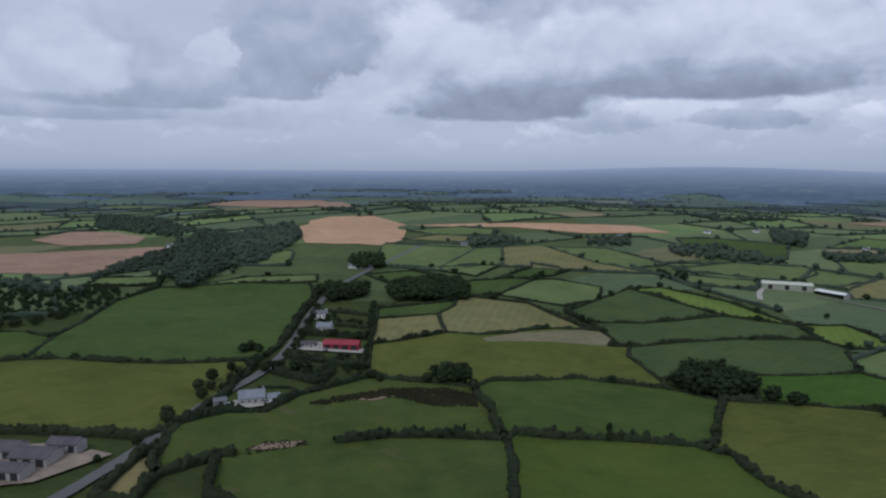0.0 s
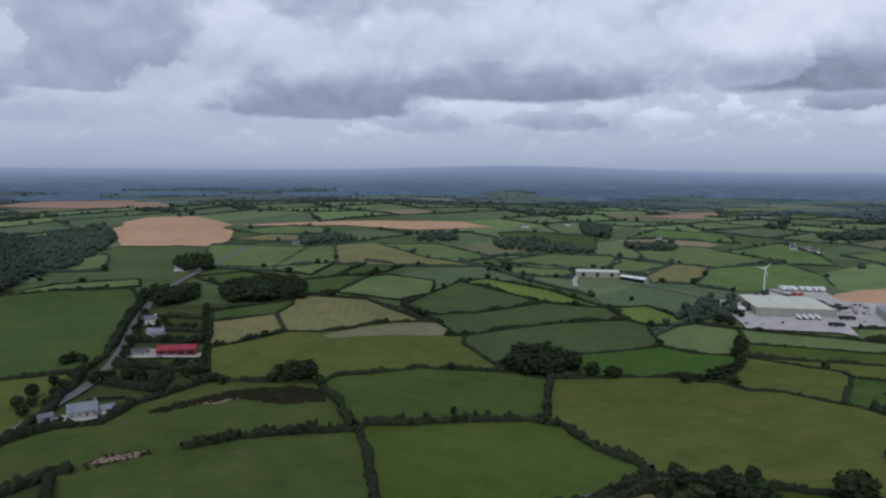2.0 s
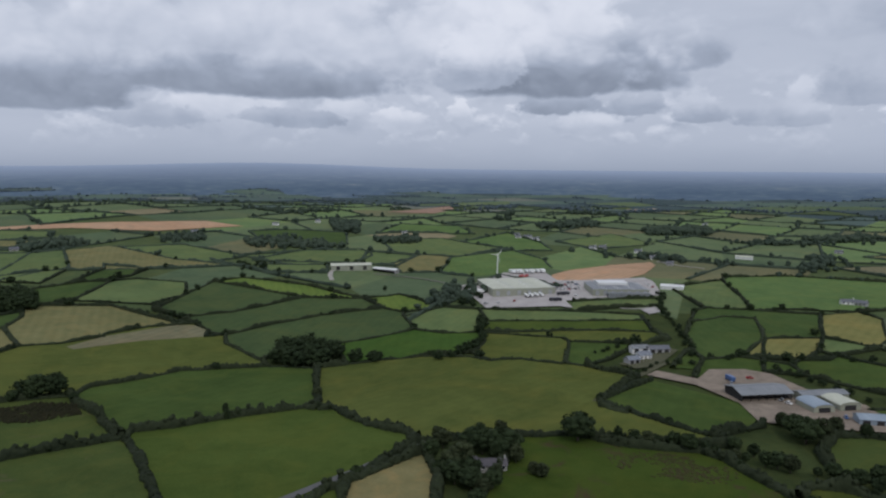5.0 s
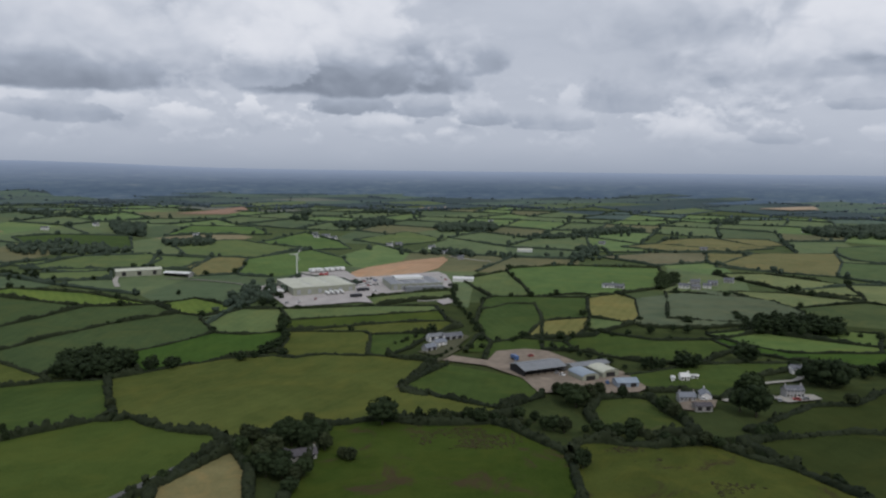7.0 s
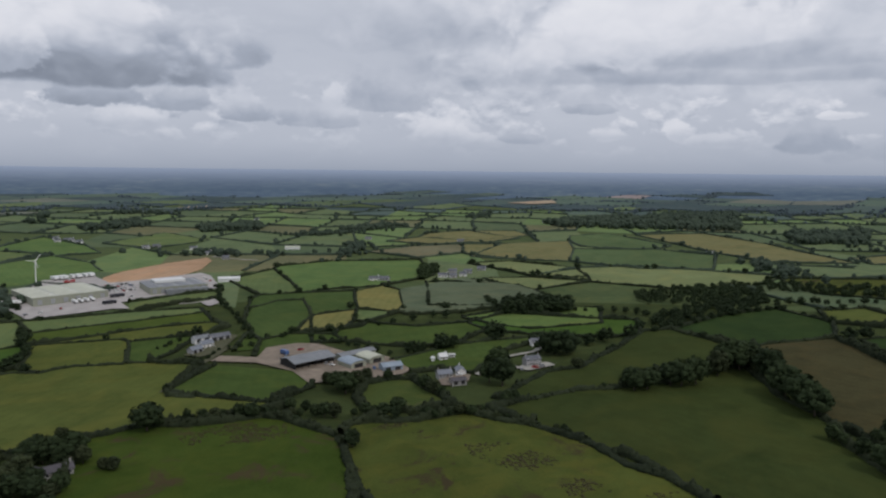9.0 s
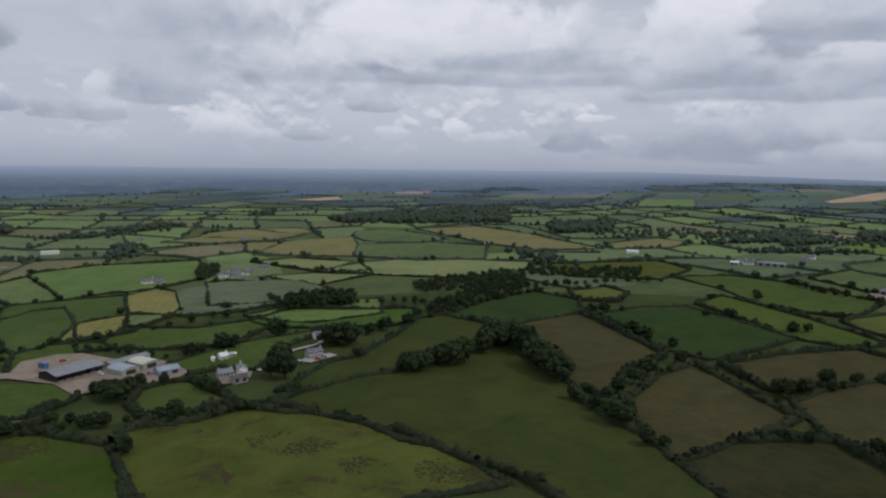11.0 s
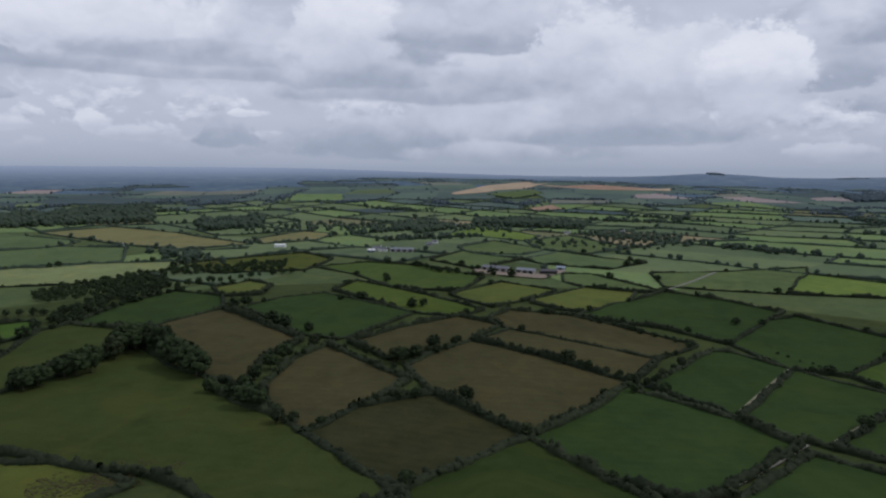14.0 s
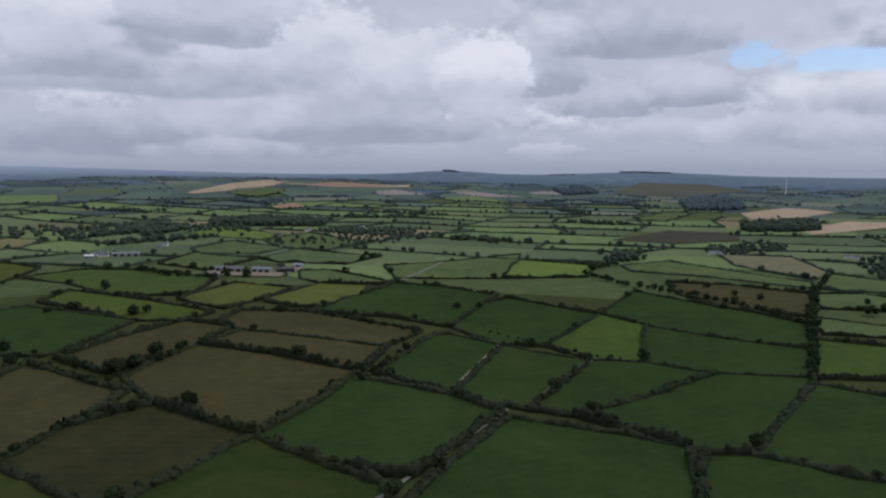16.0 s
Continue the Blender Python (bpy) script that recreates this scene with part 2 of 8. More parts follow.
def turf(name, a, b2, patch=0.012, lines=0.0, turn=0.0, tufts=0.0, tuft_colour=(0.06, 0.05, 0.03)):
    """Grass or a crop: broad patches, mottling, fine grain, and the lines that mowing or drilling leaves."""
    m, t, b = material(name, 1.0)
    b.inputs["Specular IOR Level"].default_value = 0.03
    p = place(t)
    broad = t.noise(p, patch, 4.0, 0.6, 0.6).outputs[0]
    mottle = t.noise(p, 0.09, 5.0, 0.65).outputs[0]
    grain = t.noise(p, 1.1, 4.0, 0.7).outputs[0]
    f = t.math("ADD", t.math("MULTIPLY", broad, 0.55), t.math("MULTIPLY", mottle, 0.45))
    f = t.math("ADD", f, t.math("MULTIPLY_ADD", grain, 0.5, -0.25))
    if lines:
        r = t.add("ShaderNodeMapping")
        t.put(r.inputs[0], p)
        r.inputs["Rotation"].default_value = (0, 0, radians(turn))
        w = t.add("ShaderNodeTexWave")
        t.put(w.inputs["Vector"], r.outputs[0])
        w.inputs["Scale"].default_value = 0.045
        w.inputs["Distortion"].default_value = 1.5
        w.inputs["Detail"].default_value = 2.0
        w.inputs["Detail Scale"].default_value = 0.4
        f = t.math("ADD", f, t.math("MULTIPLY_ADD", w.outputs["Fac"], lines, -lines / 2))
    # thin yellowed ground and rank dark growth run through every sward
    c = t.ramp(f, (0.28, lighter(a, 0.86)), (0.74, lighter(b2, 1.12)))
    dry = t.noise(p, patch * 2.3, 6.0, 0.68, 1.2).outputs[0]
    c = t.mix(t.math("MULTIPLY", t.ramp(dry, (0.46, (0, 0, 0)), (0.70, (1, 1, 1))), 0.55), c, (b2[0] * 1.32, b2[1] * 1.08, b2[2] * 0.95))
    damp = t.noise(p, 0.028, 6.0, 0.7, 0.5).outputs[0]
    c = t.mix(t.math("MULTIPLY", t.ramp(damp, (0.50, (0, 0, 0)), (0.72, (1, 1, 1))), 0.5), c, (a[0] * 0.62, a[1] * 0.70, a[2] * 0.7))
    if tufts:
        s = t.noise(t.scaled(p, 1, 1, 0), 0.035, 7.0, 0.72, 0.8).outputs[0]
        s = t.ramp(s, (0.62 - tufts, (0, 0, 0)), (0.70 - tufts, (1, 1, 1)))
        c = t.mix(t.math("MULTIPLY", s, 0.75), c, tuft_colour)
    t.put(b.inputs["Base Color"], c)
    bumped(t, b, grain, 0.5, 0.25)
    return m


TURF = {
    "lush": turf("lush_grass", (0.0377, 0.0766, 0.0161), (0.0577, 0.104, 0.0223), 0.010, 0.04, 35),
    "pasture2": turf("worn_pasture", (0.0338, 0.0604, 0.00988), (0.0577, 0.0806, 0.0161), 0.012, 0.0, tufts=0.07, tuft_colour=(0.0661, 0.0444, 0.0281)),
    "bright": turf("young_grass", (0.0937, 0.146, 0.0357), (0.138, 0.192, 0.0459), 0.012, 0.1, 20),
    "grass": turf("pasture", (0.0458, 0.0745, 0.0198), (0.0676, 0.101, 0.0269), 0.012, 0.04, 60),
    "meadow": turf("grazed_meadow", (0.0497, 0.0776, 0.0161), (0.0756, 0.104, 0.0242), 0.010, 0.0),
    "olive": turf("dry_pasture", (0.0704, 0.0907, 0.0232), (0.103, 0.12, 0.0323), 0.009, 0.04, 80),
    "hill": turf("hill_pasture", (0.0458, 0.0705, 0.0198), (0.0746, 0.0969, 0.0277), 0.016, 0.0, tufts=0.02, tuft_colour=(0.11, 0.0859, 0.0573)),
    "khaki": turf("ripening_crop", (0.139, 0.145, 0.0625), (0.191, 0.18, 0.0825), 0.012, 0.08, 12),
    "straw": turf("rough_hay", (0.154, 0.145, 0.065), (0.227, 0.2, 0.0938), 0.03, 0.0),
    "tan": turf("ripe_corn", (0.378, 0.242, 0.146), (0.468, 0.314, 0.202), 0.012, 0.25, 70),
    "stubble": turf("stubble", (0.24, 0.165, 0.12), (0.33, 0.225, 0.165), 0.012, 0.3, 15),
    # two pastures whose dark tone stands in for cloud shade
    "cloud_dim": turf("cloud_dim_pasture", (0.0318, 0.0453, 0.0128), (0.0478, 0.0624, 0.0184), 0.008, 0.03, 40),
    "cloud_dim2": turf("cloud_dim_pasture2", (0.0238, 0.0383, 0.0109), (0.0366, 0.0536, 0.0157), 0.010, 0.03, 50),
    "drygrass": turf("seeding_grass", (0.0469, 0.0451, 0.0210), (0.0690, 0.0635, 0.0290), 0.012, 0.05, 30, tufts=-0.04, tuft_colour=(0.0515, 0.042, 0.0275)),
    "rank": turf("rank_grass", (0.0251, 0.0288, 0.0119), (0.0418, 0.0433, 0.0187), 0.02, 0.06, 45),
    "rough": turf("rushy_pasture", (0.0497, 0.0665, 0.0153), (0.0816, 0.0969, 0.0233), 0.02, 0.0, tufts=0.055, tuft_colour=(0.0496, 0.0333, 0.0229)),
    # green grass taken darker in colour to stand for cloud shade
    "deep": turf("cloud_dim_grass", (0.0238, 0.0437, 0.0137), (0.0351, 0.0608, 0.0181), 0.009, 0.04, 25),
    "vivid": turf("fertile_grass", (0.044, 0.076, 0.017), (0.064, 0.100, 0.024), 0.012, 0.0),
    "gold": turf("yellowing_crop", (0.154, 0.155, 0.0525), (0.206, 0.195, 0.0725), 0.015, 0.08, 75),
    "grey": turf("green_corn", (0.0906, 0.116, 0.07), (0.119, 0.144, 0.0875), 0.010, 0.15, 5),
    "drypale": turf("pale_hay", (0.144, 0.142, 0.0825), (0.185, 0.175, 0.106), 0.012, 0.15, 55),
    "peat": turf("bare_peat", (0.050, 0.050, 0.036), (0.066, 0.064, 0.046), 0.012, 0.1, 10),
    "moor": turf("heather_moor", (0.078, 0.088, 0.066), (0.104, 0.108, 0.080), 0.004, 0.0),
    # paler, greyer corn colour for the farther fields
    "pale_corn": turf("pale_far_corn", (0.34, 0.265, 0.185), (0.42, 0.335, 0.24), 0.006, 0.1, 70),
    # pasture lightened part way, for the haze of the middle distance
    "sward": turf("lightened_sward", (0.074, 0.106, 0.043), (0.101, 0.138, 0.053), 0.010, 0.05, 40),
    "green": turf("strong_grass", (0.048, 0.080, 0.025), (0.068, 0.102, 0.032), 0.010, 0.05, 35),
    "ley": turf("ley_grass", (0.050, 0.078, 0.032), (0.071, 0.101, 0.040), 0.010, 0.05, 48),
    # two greens with sunlight put into the colour, for the sunlit middle ground
    "sunlit_pasture": turf("sunlit_pasture", (0.097, 0.138, 0.056), (0.133, 0.174, 0.068), 0.010, 0.05, 60),
    "leafy": turf("sunlit_green_pasture", (0.086, 0.142, 0.048), (0.119, 0.178, 0.060), 0.010, 0.05, 30),
    # lighter copies of grass, lush and deep: distant sun and haze as colour
    "far_lit": turf("far_lit_pasture", (0.144, 0.174, 0.076), (0.191, 0.222, 0.098), 0.010, 0.05, 60),
    "fresh": turf("far_lit_green", (0.0880, 0.1424, 0.0438), (0.1200, 0.1728, 0.0537), 0.010, 0.05, 30),
    "even": turf("far_lit_sward", (0.073, 0.112, 0.048), (0.101, 0.141, 0.062), 0.010, 0.05, 20),
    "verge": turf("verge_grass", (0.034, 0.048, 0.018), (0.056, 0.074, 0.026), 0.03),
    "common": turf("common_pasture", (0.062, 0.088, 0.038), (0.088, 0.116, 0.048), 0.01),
}
# far turf: thin haze is put into these lighter, greyer base colours
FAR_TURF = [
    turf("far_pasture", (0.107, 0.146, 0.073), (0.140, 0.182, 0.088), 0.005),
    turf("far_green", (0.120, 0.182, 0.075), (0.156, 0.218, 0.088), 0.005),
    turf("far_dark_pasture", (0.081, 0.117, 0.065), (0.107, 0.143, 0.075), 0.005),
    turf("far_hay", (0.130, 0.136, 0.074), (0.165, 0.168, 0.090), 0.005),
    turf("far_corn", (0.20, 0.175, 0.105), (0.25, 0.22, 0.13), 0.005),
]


# farthest turf: stronger blue haze put into the base colours
HAZED_TURF = [
    turf("hazed_pasture", (0.0725, 0.1053, 0.0963), (0.0931, 0.1288, 0.1127), 0.004),
    turf("hazed_green", (0.0851, 0.1254, 0.1032), (0.1115, 0.1557, 0.1178), 0.004),
    turf("hazed_dark", (0.0529, 0.0795, 0.0843), (0.0690, 0.0963, 0.0963), 0.004),
    turf("hazed_hay", (0.140, 0.155, 0.130), (0.175, 0.188, 0.152), 0.004),
    turf("hazed_corn", (0.24, 0.205, 0.200), (0.30, 0.255, 0.245), 0.004),
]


def leafage(name, dark, pale, scale=0.6):
    m, t, b = material(name, 0.9)
    b.inputs["Specular IOR Level"].default_value = 0.08
    p = place(t)
    n = t.noise(p, scale, 5.0, 0.7).outputs[0]
    big_n = t.noise(p, 0.05, 2.0, 0.5).outputs[0]
    r = t.add("ShaderNodeObjectInfo").outputs["Random"]
    f = t.math("ADD", t.math("MULTIPLY", n, 0.8), t.math("MULTIPLY", big_n, 0.35))
    f = t.math("ADD", f, t.math("MULTIPLY_ADD", r, 0.22, -0.18))
    t.put(b.inputs["Base Color"], t.ramp(f, (0.30, dark), (0.80, pale)))
    bumped(t, b, n, 0.9, 0.5)
    return m


LEAF = leafage("tree_leaves", (0.016, 0.025, 0.012), (0.042, 0.060, 0.025))
LEAF_PALE = leafage("willow_leaves", (0.020, 0.027, 0.013), (0.052, 0.064, 0.030))
HEDGE = leafage("hedge_leaves", (0.015, 0.021, 0.012), (0.040, 0.050, 0.025), 0.5)
# far leaves, lightened and blued in colour to stand for haze
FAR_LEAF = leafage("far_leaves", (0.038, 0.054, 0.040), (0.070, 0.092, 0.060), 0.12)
HAZED_LEAF = leafage("hazed_leaves", (0.058, 0.080, 0.094), (0.090, 0.116, 0.126), 0.08)
BRACKEN = leafage("low_bracken", (0.036, 0.034, 0.015), (0.070, 0.060, 0.027), 0.5)
BRUSH = leafage("gorse_and_bracken", (0.010, 0.012, 0.007), (0.038, 0.036, 0.018), 0.4)


def plain(name, a, b2, rough=0.8, scale=0.4, metal=0.0, fine_scale=4.0, bump=0.2):
    """Painted or mineral surface with stains and grain."""
    m, t, b = material(name, rough)
    p = place(t)
    n = t.noise(p, scale, 5.0, 0.65, 0.4).outputs[0]
    g = t.noise(p, fine_scale, 4.0, 0.6).outputs[0]
    f = t.math("ADD", t.math("MULTIPLY", n, 0.7), t.math("MULTIPLY", g, 0.3))
    t.put(b.inputs["Base Color"], t.ramp(f, (0.3, a), (0.7, b2)))
    b.inputs["Metallic"].default_value = metal
    bumped(t, b, g, bump, 0.03)
    return m


def sheeting(name, a, b2, rough=0.55, turn=0.0, ribs=3.0):
    """Profiled metal or fibre-cement sheeting, streaked by weather."""
    m, t, b = material(name, rough)
    p = place(t)
    r = t.add("ShaderNodeMapping")
    t.put(r.inputs[0], p)
    r.inputs["Rotation"].default_value = (0, 0, radians(turn))
    w = t.add("ShaderNodeTexWave")
    t.put(w.inputs["Vector"], r.outputs[0])
    w.inputs["Scale"].default_value = ribs
    streak = t.noise(t.scaled(r.outputs[0], 0.9, 0.08, 0.3), 0.6, 5.0, 0.65).outputs[0]
    n = t.noise(p, 0.12, 4.0, 0.6).outputs[0]
    f = t.math("ADD", t.math("MULTIPLY", streak, 0.55), t.math("MULTIPLY", n, 0.45))
    t.put(b.inputs["Base Color"], t.ramp(f, (0.3, a), (0.7, b2)))
    bumped(t, b, w.outputs["Fac"], 0.25, 0.04)
    return m


BARK = plain("bark", (0.05, 0.04, 0.03), (0.11, 0.09, 0.07), 0.95, 2.0, 0.0, 9.0, 0.8)
TARMAC = plain("tarmac", (0.085, 0.085, 0.085), (0.135, 0.133, 0.128), 0.9, 0.05)
CONCRETE = plain("yard_concrete", (0.30, 0.275, 0.26), (0.48, 0.445, 0.42), 0.9, 0.09)
GRAVEL = plain("yard_gravel", (0.13, 0.105, 0.08), (0.32, 0.26, 0.20), 0.95, 0.10, 0.0, 1.5)
EARTH = plain("bare_earth", (0.16, 0.11, 0.08), (0.26, 0.19, 0.14), 0.95, 0.1, 0.0, 1.5)
TRACK = plain("track_stone", (0.28, 0.265, 0.235), (0.40, 0.38, 0.33), 0.95, 0.2, 0.0, 2.0)
TRACK_GREY = plain("farm_track", (0.13, 0.125, 0.105), (0.21, 0.2, 0.17), 0.95, 0.2, 0.0, 2.0)
TRACK_FADED = plain("faded_track", (0.150, 0.140, 0.082), (0.215, 0.195, 0.122), 0.95, 0.1, 0.0, 1.0)
TRACK_DULL = plain("worn_track", (0.062, 0.068, 0.034), (0.105, 0.1, 0.058), 0.95, 0.1, 0.0, 1.0)
RENDER_WHITE = plain("white_render", (0.68, 0.67, 0.64), (0.80, 0.79, 0.77), 0.85, 0.4)
RENDER_GREY = plain("grey_render", (0.30, 0.30, 0.30), (0.40, 0.39, 0.38), 0.85, 0.4)
BLOCK = plain("block_wall", (0.26, 0.25, 0.24), (0.36, 0.35, 0.33), 0.9, 0.4)
SLATE = sheeting("slate_roof", (0.10, 0.105, 0.12), (0.17, 0.175, 0.19), 0.65, 0.0, 2.0)
BLUE_SLATE = sheeting("pale_slate_roof", (0.15, 0.165, 0.19), (0.23, 0.245, 0.275), 0.55, 0.0, 2.0)
PURPLE = sheeting("weathered_sheet_roof", (0.060, 0.056, 0.064), (0.115, 0.105, 0.112), 0.8, 0.0, 2.5)
GREY_SHEET = sheeting("grey_sheet_roof", (0.16, 0.17, 0.18), (0.25, 0.26, 0.27), 0.5, 30.0, 2.0)
PALE_SHEET = sheeting("pale_green_grey_roof", (0.42, 0.43, 0.34), (0.58, 0.58, 0.47), 0.6, 57.0, 1.2)
WALL_SHEET = sheeting("grey_cladding", (0.27, 0.28, 0.22), (0.35, 0.36, 0.28), 0.55, 20.0, 2.0)
WHITE_SHEET = sheeting("white_sheet", (0.62, 0.62, 0.60), (0.76, 0.76, 0.74), 0.45, 10.0, 2.0)
BLUE_SHEET = sheeting("pale_blue_sheet", (0.20, 0.25, 0.30), (0.31, 0.36, 0.41), 0.45, 30.0, 2.0)
RED_SHEET = sheeting("red_sheet", (0.21, 0.022, 0.036), (0.31, 0.038, 0.056), 0.5, 0.0, 2.0)
DARK_STEEL = plain("dark_interior_steel", (0.02, 0.02, 0.022), (0.04, 0.038, 0.036), 0.8)
GLASS = plain("window_glass", (0.02, 0.025, 0.03), (0.035, 0.04, 0.045), 0.12)
TIMBER = plain("painted_door", (0.06, 0.05, 0.04), (0.12, 0.1, 0.08), 0.7)
WHITE_PAINT = plain("white_paint", (0.72, 0.72, 0.70), (0.82, 0.82, 0.80), 0.4)
RED_PAINT = plain("red_paint", (0.32, 0.03, 0.03), (0.42, 0.05, 0.045), 0.35)
BLUE_PAINT = plain("blue_paint", (0.05, 0.10, 0.24), (0.08, 0.15, 0.32), 0.35)
GREY_PAINT = plain("silver_paint", (0.32, 0.33, 0.34), (0.42, 0.43, 0.44), 0.3, 0.4, 0.4)
DARK_PAINT = plain("dark_paint", (0.03, 0.03, 0.035), (0.05, 0.05, 0.06), 0.3)
RUBBER = plain("tyre_rubber", (0.02, 0.02, 0.02), (0.035, 0.035, 0.035), 0.9)

# ---- land ----
def smooth(a, b, x):
    t = np.clip((x - a) / (b - a), 0.0, 1.0)
    return t * t * (3 - 2 * t)


def terrain(x, y):
    """Height of the land: a shallow bowl of rolling country that climbs to the skyline."""
    x, y = np.asarray(x, float), np.asarray(y, float)
    d = np.hypot(x, y)
    az = np.degrees(np.arctan2(x, y))
    k = 1.06 - 0.46 * smooth(100, 126, az) + 0.46 * smooth(172, 215, np.where(az > -90, az, az + 360))
    z = 16 * smooth(900, 2000, d) + 96 * k * np.maximum(0.0, (d - 1900) / 2950) ** 1.5
    for bx, by, s, h in ((135, 1500, 450, 34), (740, -560, 330, 15), (2600, -1500, 700, 34), (-59, 335, 105, 0.8), (59, 335, 105, -1.1),
                         (170, 294, 105, -1.6), (260, 219, 105, -0.7), (319, 116, 105, -2.6), (340, 0, 105, -0.9), (319, -116, 105, -2.5),
                         (260, -219, 105, -2), (170, -294, 105, -2.8), (-85, 483, 105, 0.7), (51, 487, 105, -2.3), (184, 454, 105, -11.9),
                         (302, 386, 105, -5.3), (396, 288, 105, -0.7), (460, 168, 105, -5.4), (489, 34, 105, -1.2), (479, -102, 105, 1.3),
                         (433, -230, 105, 2.5), (245, -424, 105, -6.6), (72, 686, 105, 0.7), (258, 640, 105, -4.8), (425, 544, 105, -5.7),
                         (558, 406, 105, 0.6), (648, 236, 105, -1.5), (609, -324, 105, 1), (496, -479, 105, -1.9), 
                         (1640, 4380, 600, 38), (3180, -3360, 250, 32), (2150, -4080, 360, 32)):
        z = z + h * np.exp(-((x - bx) ** 2 + (y - by) ** 2) / (2 * s * s))
    return z + 0.9 * np.sin(x / 61 + 1.3) * np.sin(y / 73) * np.minimum(1, d / 250)


def level(x, y):
    return float(terrain(x, y))


def tri_mesh(name, verts, tris, mats, slots=None, smooth_shade=False):
    me = bpy.data.meshes.new(name)
    v, f = np.asarray(verts, np.float32), np.asarray(tris, np.int32)
    me.vertices.add(len(v))
    me.vertices.foreach_set("co", v.ravel())
    me.loops.add(f.size)
    me.loops.foreach_set("vertex_index", f.ravel())
    me.polygons.add(len(f))
    me.polygons.foreach_set("loop_start", np.arange(0, f.size, 3, dtype=np.int32))
    me.polygons.foreach_set("loop_total", np.full(len(f), 3, np.int32))
    for m in mats:
        me.materials.append(m)
    if slots is not None:
        me.polygons.foreach_set("material_index", np.asarray(slots, np.int32))
    if smooth_shade:
        me.polygons.foreach_set("use_smooth", np.ones(len(f), bool))
    me.update(calc_edges=True)
    me.validate()
    return me


def sheet(r0, r1, turns, lift):
    """A ring of land between two distances."""
    radii = [r0]
    while radii[-1] < r1:
        radii.append(min(r1, radii[-1] + max(12.0, radii[-1] * 0.016)))
    az = np.linspace(0, 2 * math.pi, turns, endpoint=False)
    r = np.array(radii)[:, None]
    x, y = r * np.sin(az), r * np.cos(az)
    z = terrain(x, y) + lift
    v = np.stack([x, y, z], -1).reshape(-1, 3)
    i, j = np.meshgrid(np.arange(len(radii) - 1), np.arange(turns), indexing="ij")
    a, b = i * turns + j, i * turns + (j + 1) % turns
    c, d = a + turns, b + turns
    f = np.concatenate([np.stack([a, b, d], -1).reshape(-1, 3), np.stack([a, d, c], -1).reshape(-1, 3)])
    return v, f


# one sheet: darker grass within 640 m of the middle, lighter beyond
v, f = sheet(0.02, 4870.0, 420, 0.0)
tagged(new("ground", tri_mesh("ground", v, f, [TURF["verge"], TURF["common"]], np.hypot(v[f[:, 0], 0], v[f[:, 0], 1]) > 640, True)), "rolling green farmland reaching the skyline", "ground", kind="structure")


def distance_material():
    """Far country: woods, hedges and fields in streaks, with haze painted into colour and glow."""
    m, t, b = material("hazed_country", 1.0)
    p = place(t)
    xyz_n = t.add("ShaderNodeSeparateXYZ")
    t.put(xyz_n.inputs[0], p)
    x, y = xyz_n.outputs[0], xyz_n.outputs[1]
    d = t.math("SQRT", t.math("MULTIPLY_ADD", x, x, t.math("MULTIPLY", y, y)))
    ang = t.math("ARCTAN2", x, y)
    c = t.add("ShaderNodeCombineXYZ")
    t.put(c.inputs[0], t.math("MULTIPLY", ang, 42.0))
    t.put(c.inputs[1], t.math("MULTIPLY", d, 0.012))
    n = t.noise(c.outputs[0], 1.0, 7.0, 0.72).outputs[0]
    wide = t.noise(c.outputs[0], 0.16, 3.0, 0.5).outputs[0]
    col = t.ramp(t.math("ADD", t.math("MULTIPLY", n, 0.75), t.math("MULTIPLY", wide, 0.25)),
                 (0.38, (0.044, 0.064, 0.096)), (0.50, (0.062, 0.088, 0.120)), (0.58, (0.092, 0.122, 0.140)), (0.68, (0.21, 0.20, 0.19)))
    # haze mixed into the colour, rising with distance up to the skyline
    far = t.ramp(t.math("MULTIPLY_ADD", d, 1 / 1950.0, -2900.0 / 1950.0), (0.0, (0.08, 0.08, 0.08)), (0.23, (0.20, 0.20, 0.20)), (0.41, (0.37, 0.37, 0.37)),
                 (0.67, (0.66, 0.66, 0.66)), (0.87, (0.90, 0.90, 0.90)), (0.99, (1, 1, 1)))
    # less of the painted haze towards the southern hills
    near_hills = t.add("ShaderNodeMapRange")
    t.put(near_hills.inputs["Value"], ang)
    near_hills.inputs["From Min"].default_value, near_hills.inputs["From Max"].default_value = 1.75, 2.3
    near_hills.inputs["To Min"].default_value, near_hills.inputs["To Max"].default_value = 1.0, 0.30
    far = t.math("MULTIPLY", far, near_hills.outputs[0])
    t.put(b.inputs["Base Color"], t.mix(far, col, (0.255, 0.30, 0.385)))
    # weak blue emission added for the brightness of hazy air
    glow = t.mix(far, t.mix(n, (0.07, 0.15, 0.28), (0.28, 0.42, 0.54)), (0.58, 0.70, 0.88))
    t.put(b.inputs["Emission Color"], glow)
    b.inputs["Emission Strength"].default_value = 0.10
    b.inputs["Specular IOR Level"].default_value = 0.0
    return m


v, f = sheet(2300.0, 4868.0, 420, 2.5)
tagged(new("backdrop", tri_mesh("backdrop", v, f, [distance_material()], None, True)), "distant woods and fields below the skyline with painted blue-grey haze", "distance", kind="structure")

# ---- fields ----
NODE = {}


def at(n, x, y):
    NODE[n] = (x, y)


# hedgerow junctions and corners of the fields, metres east and north of the middle of the flight
at(0, -238.8, 449.3)
at(1, -210.9, 460.8)
at(2, -190.0, 463.6)
at(3, -149.8, 456.5)
at(4, -112.3, 454.5)
at(5, -68.0, 466.3)
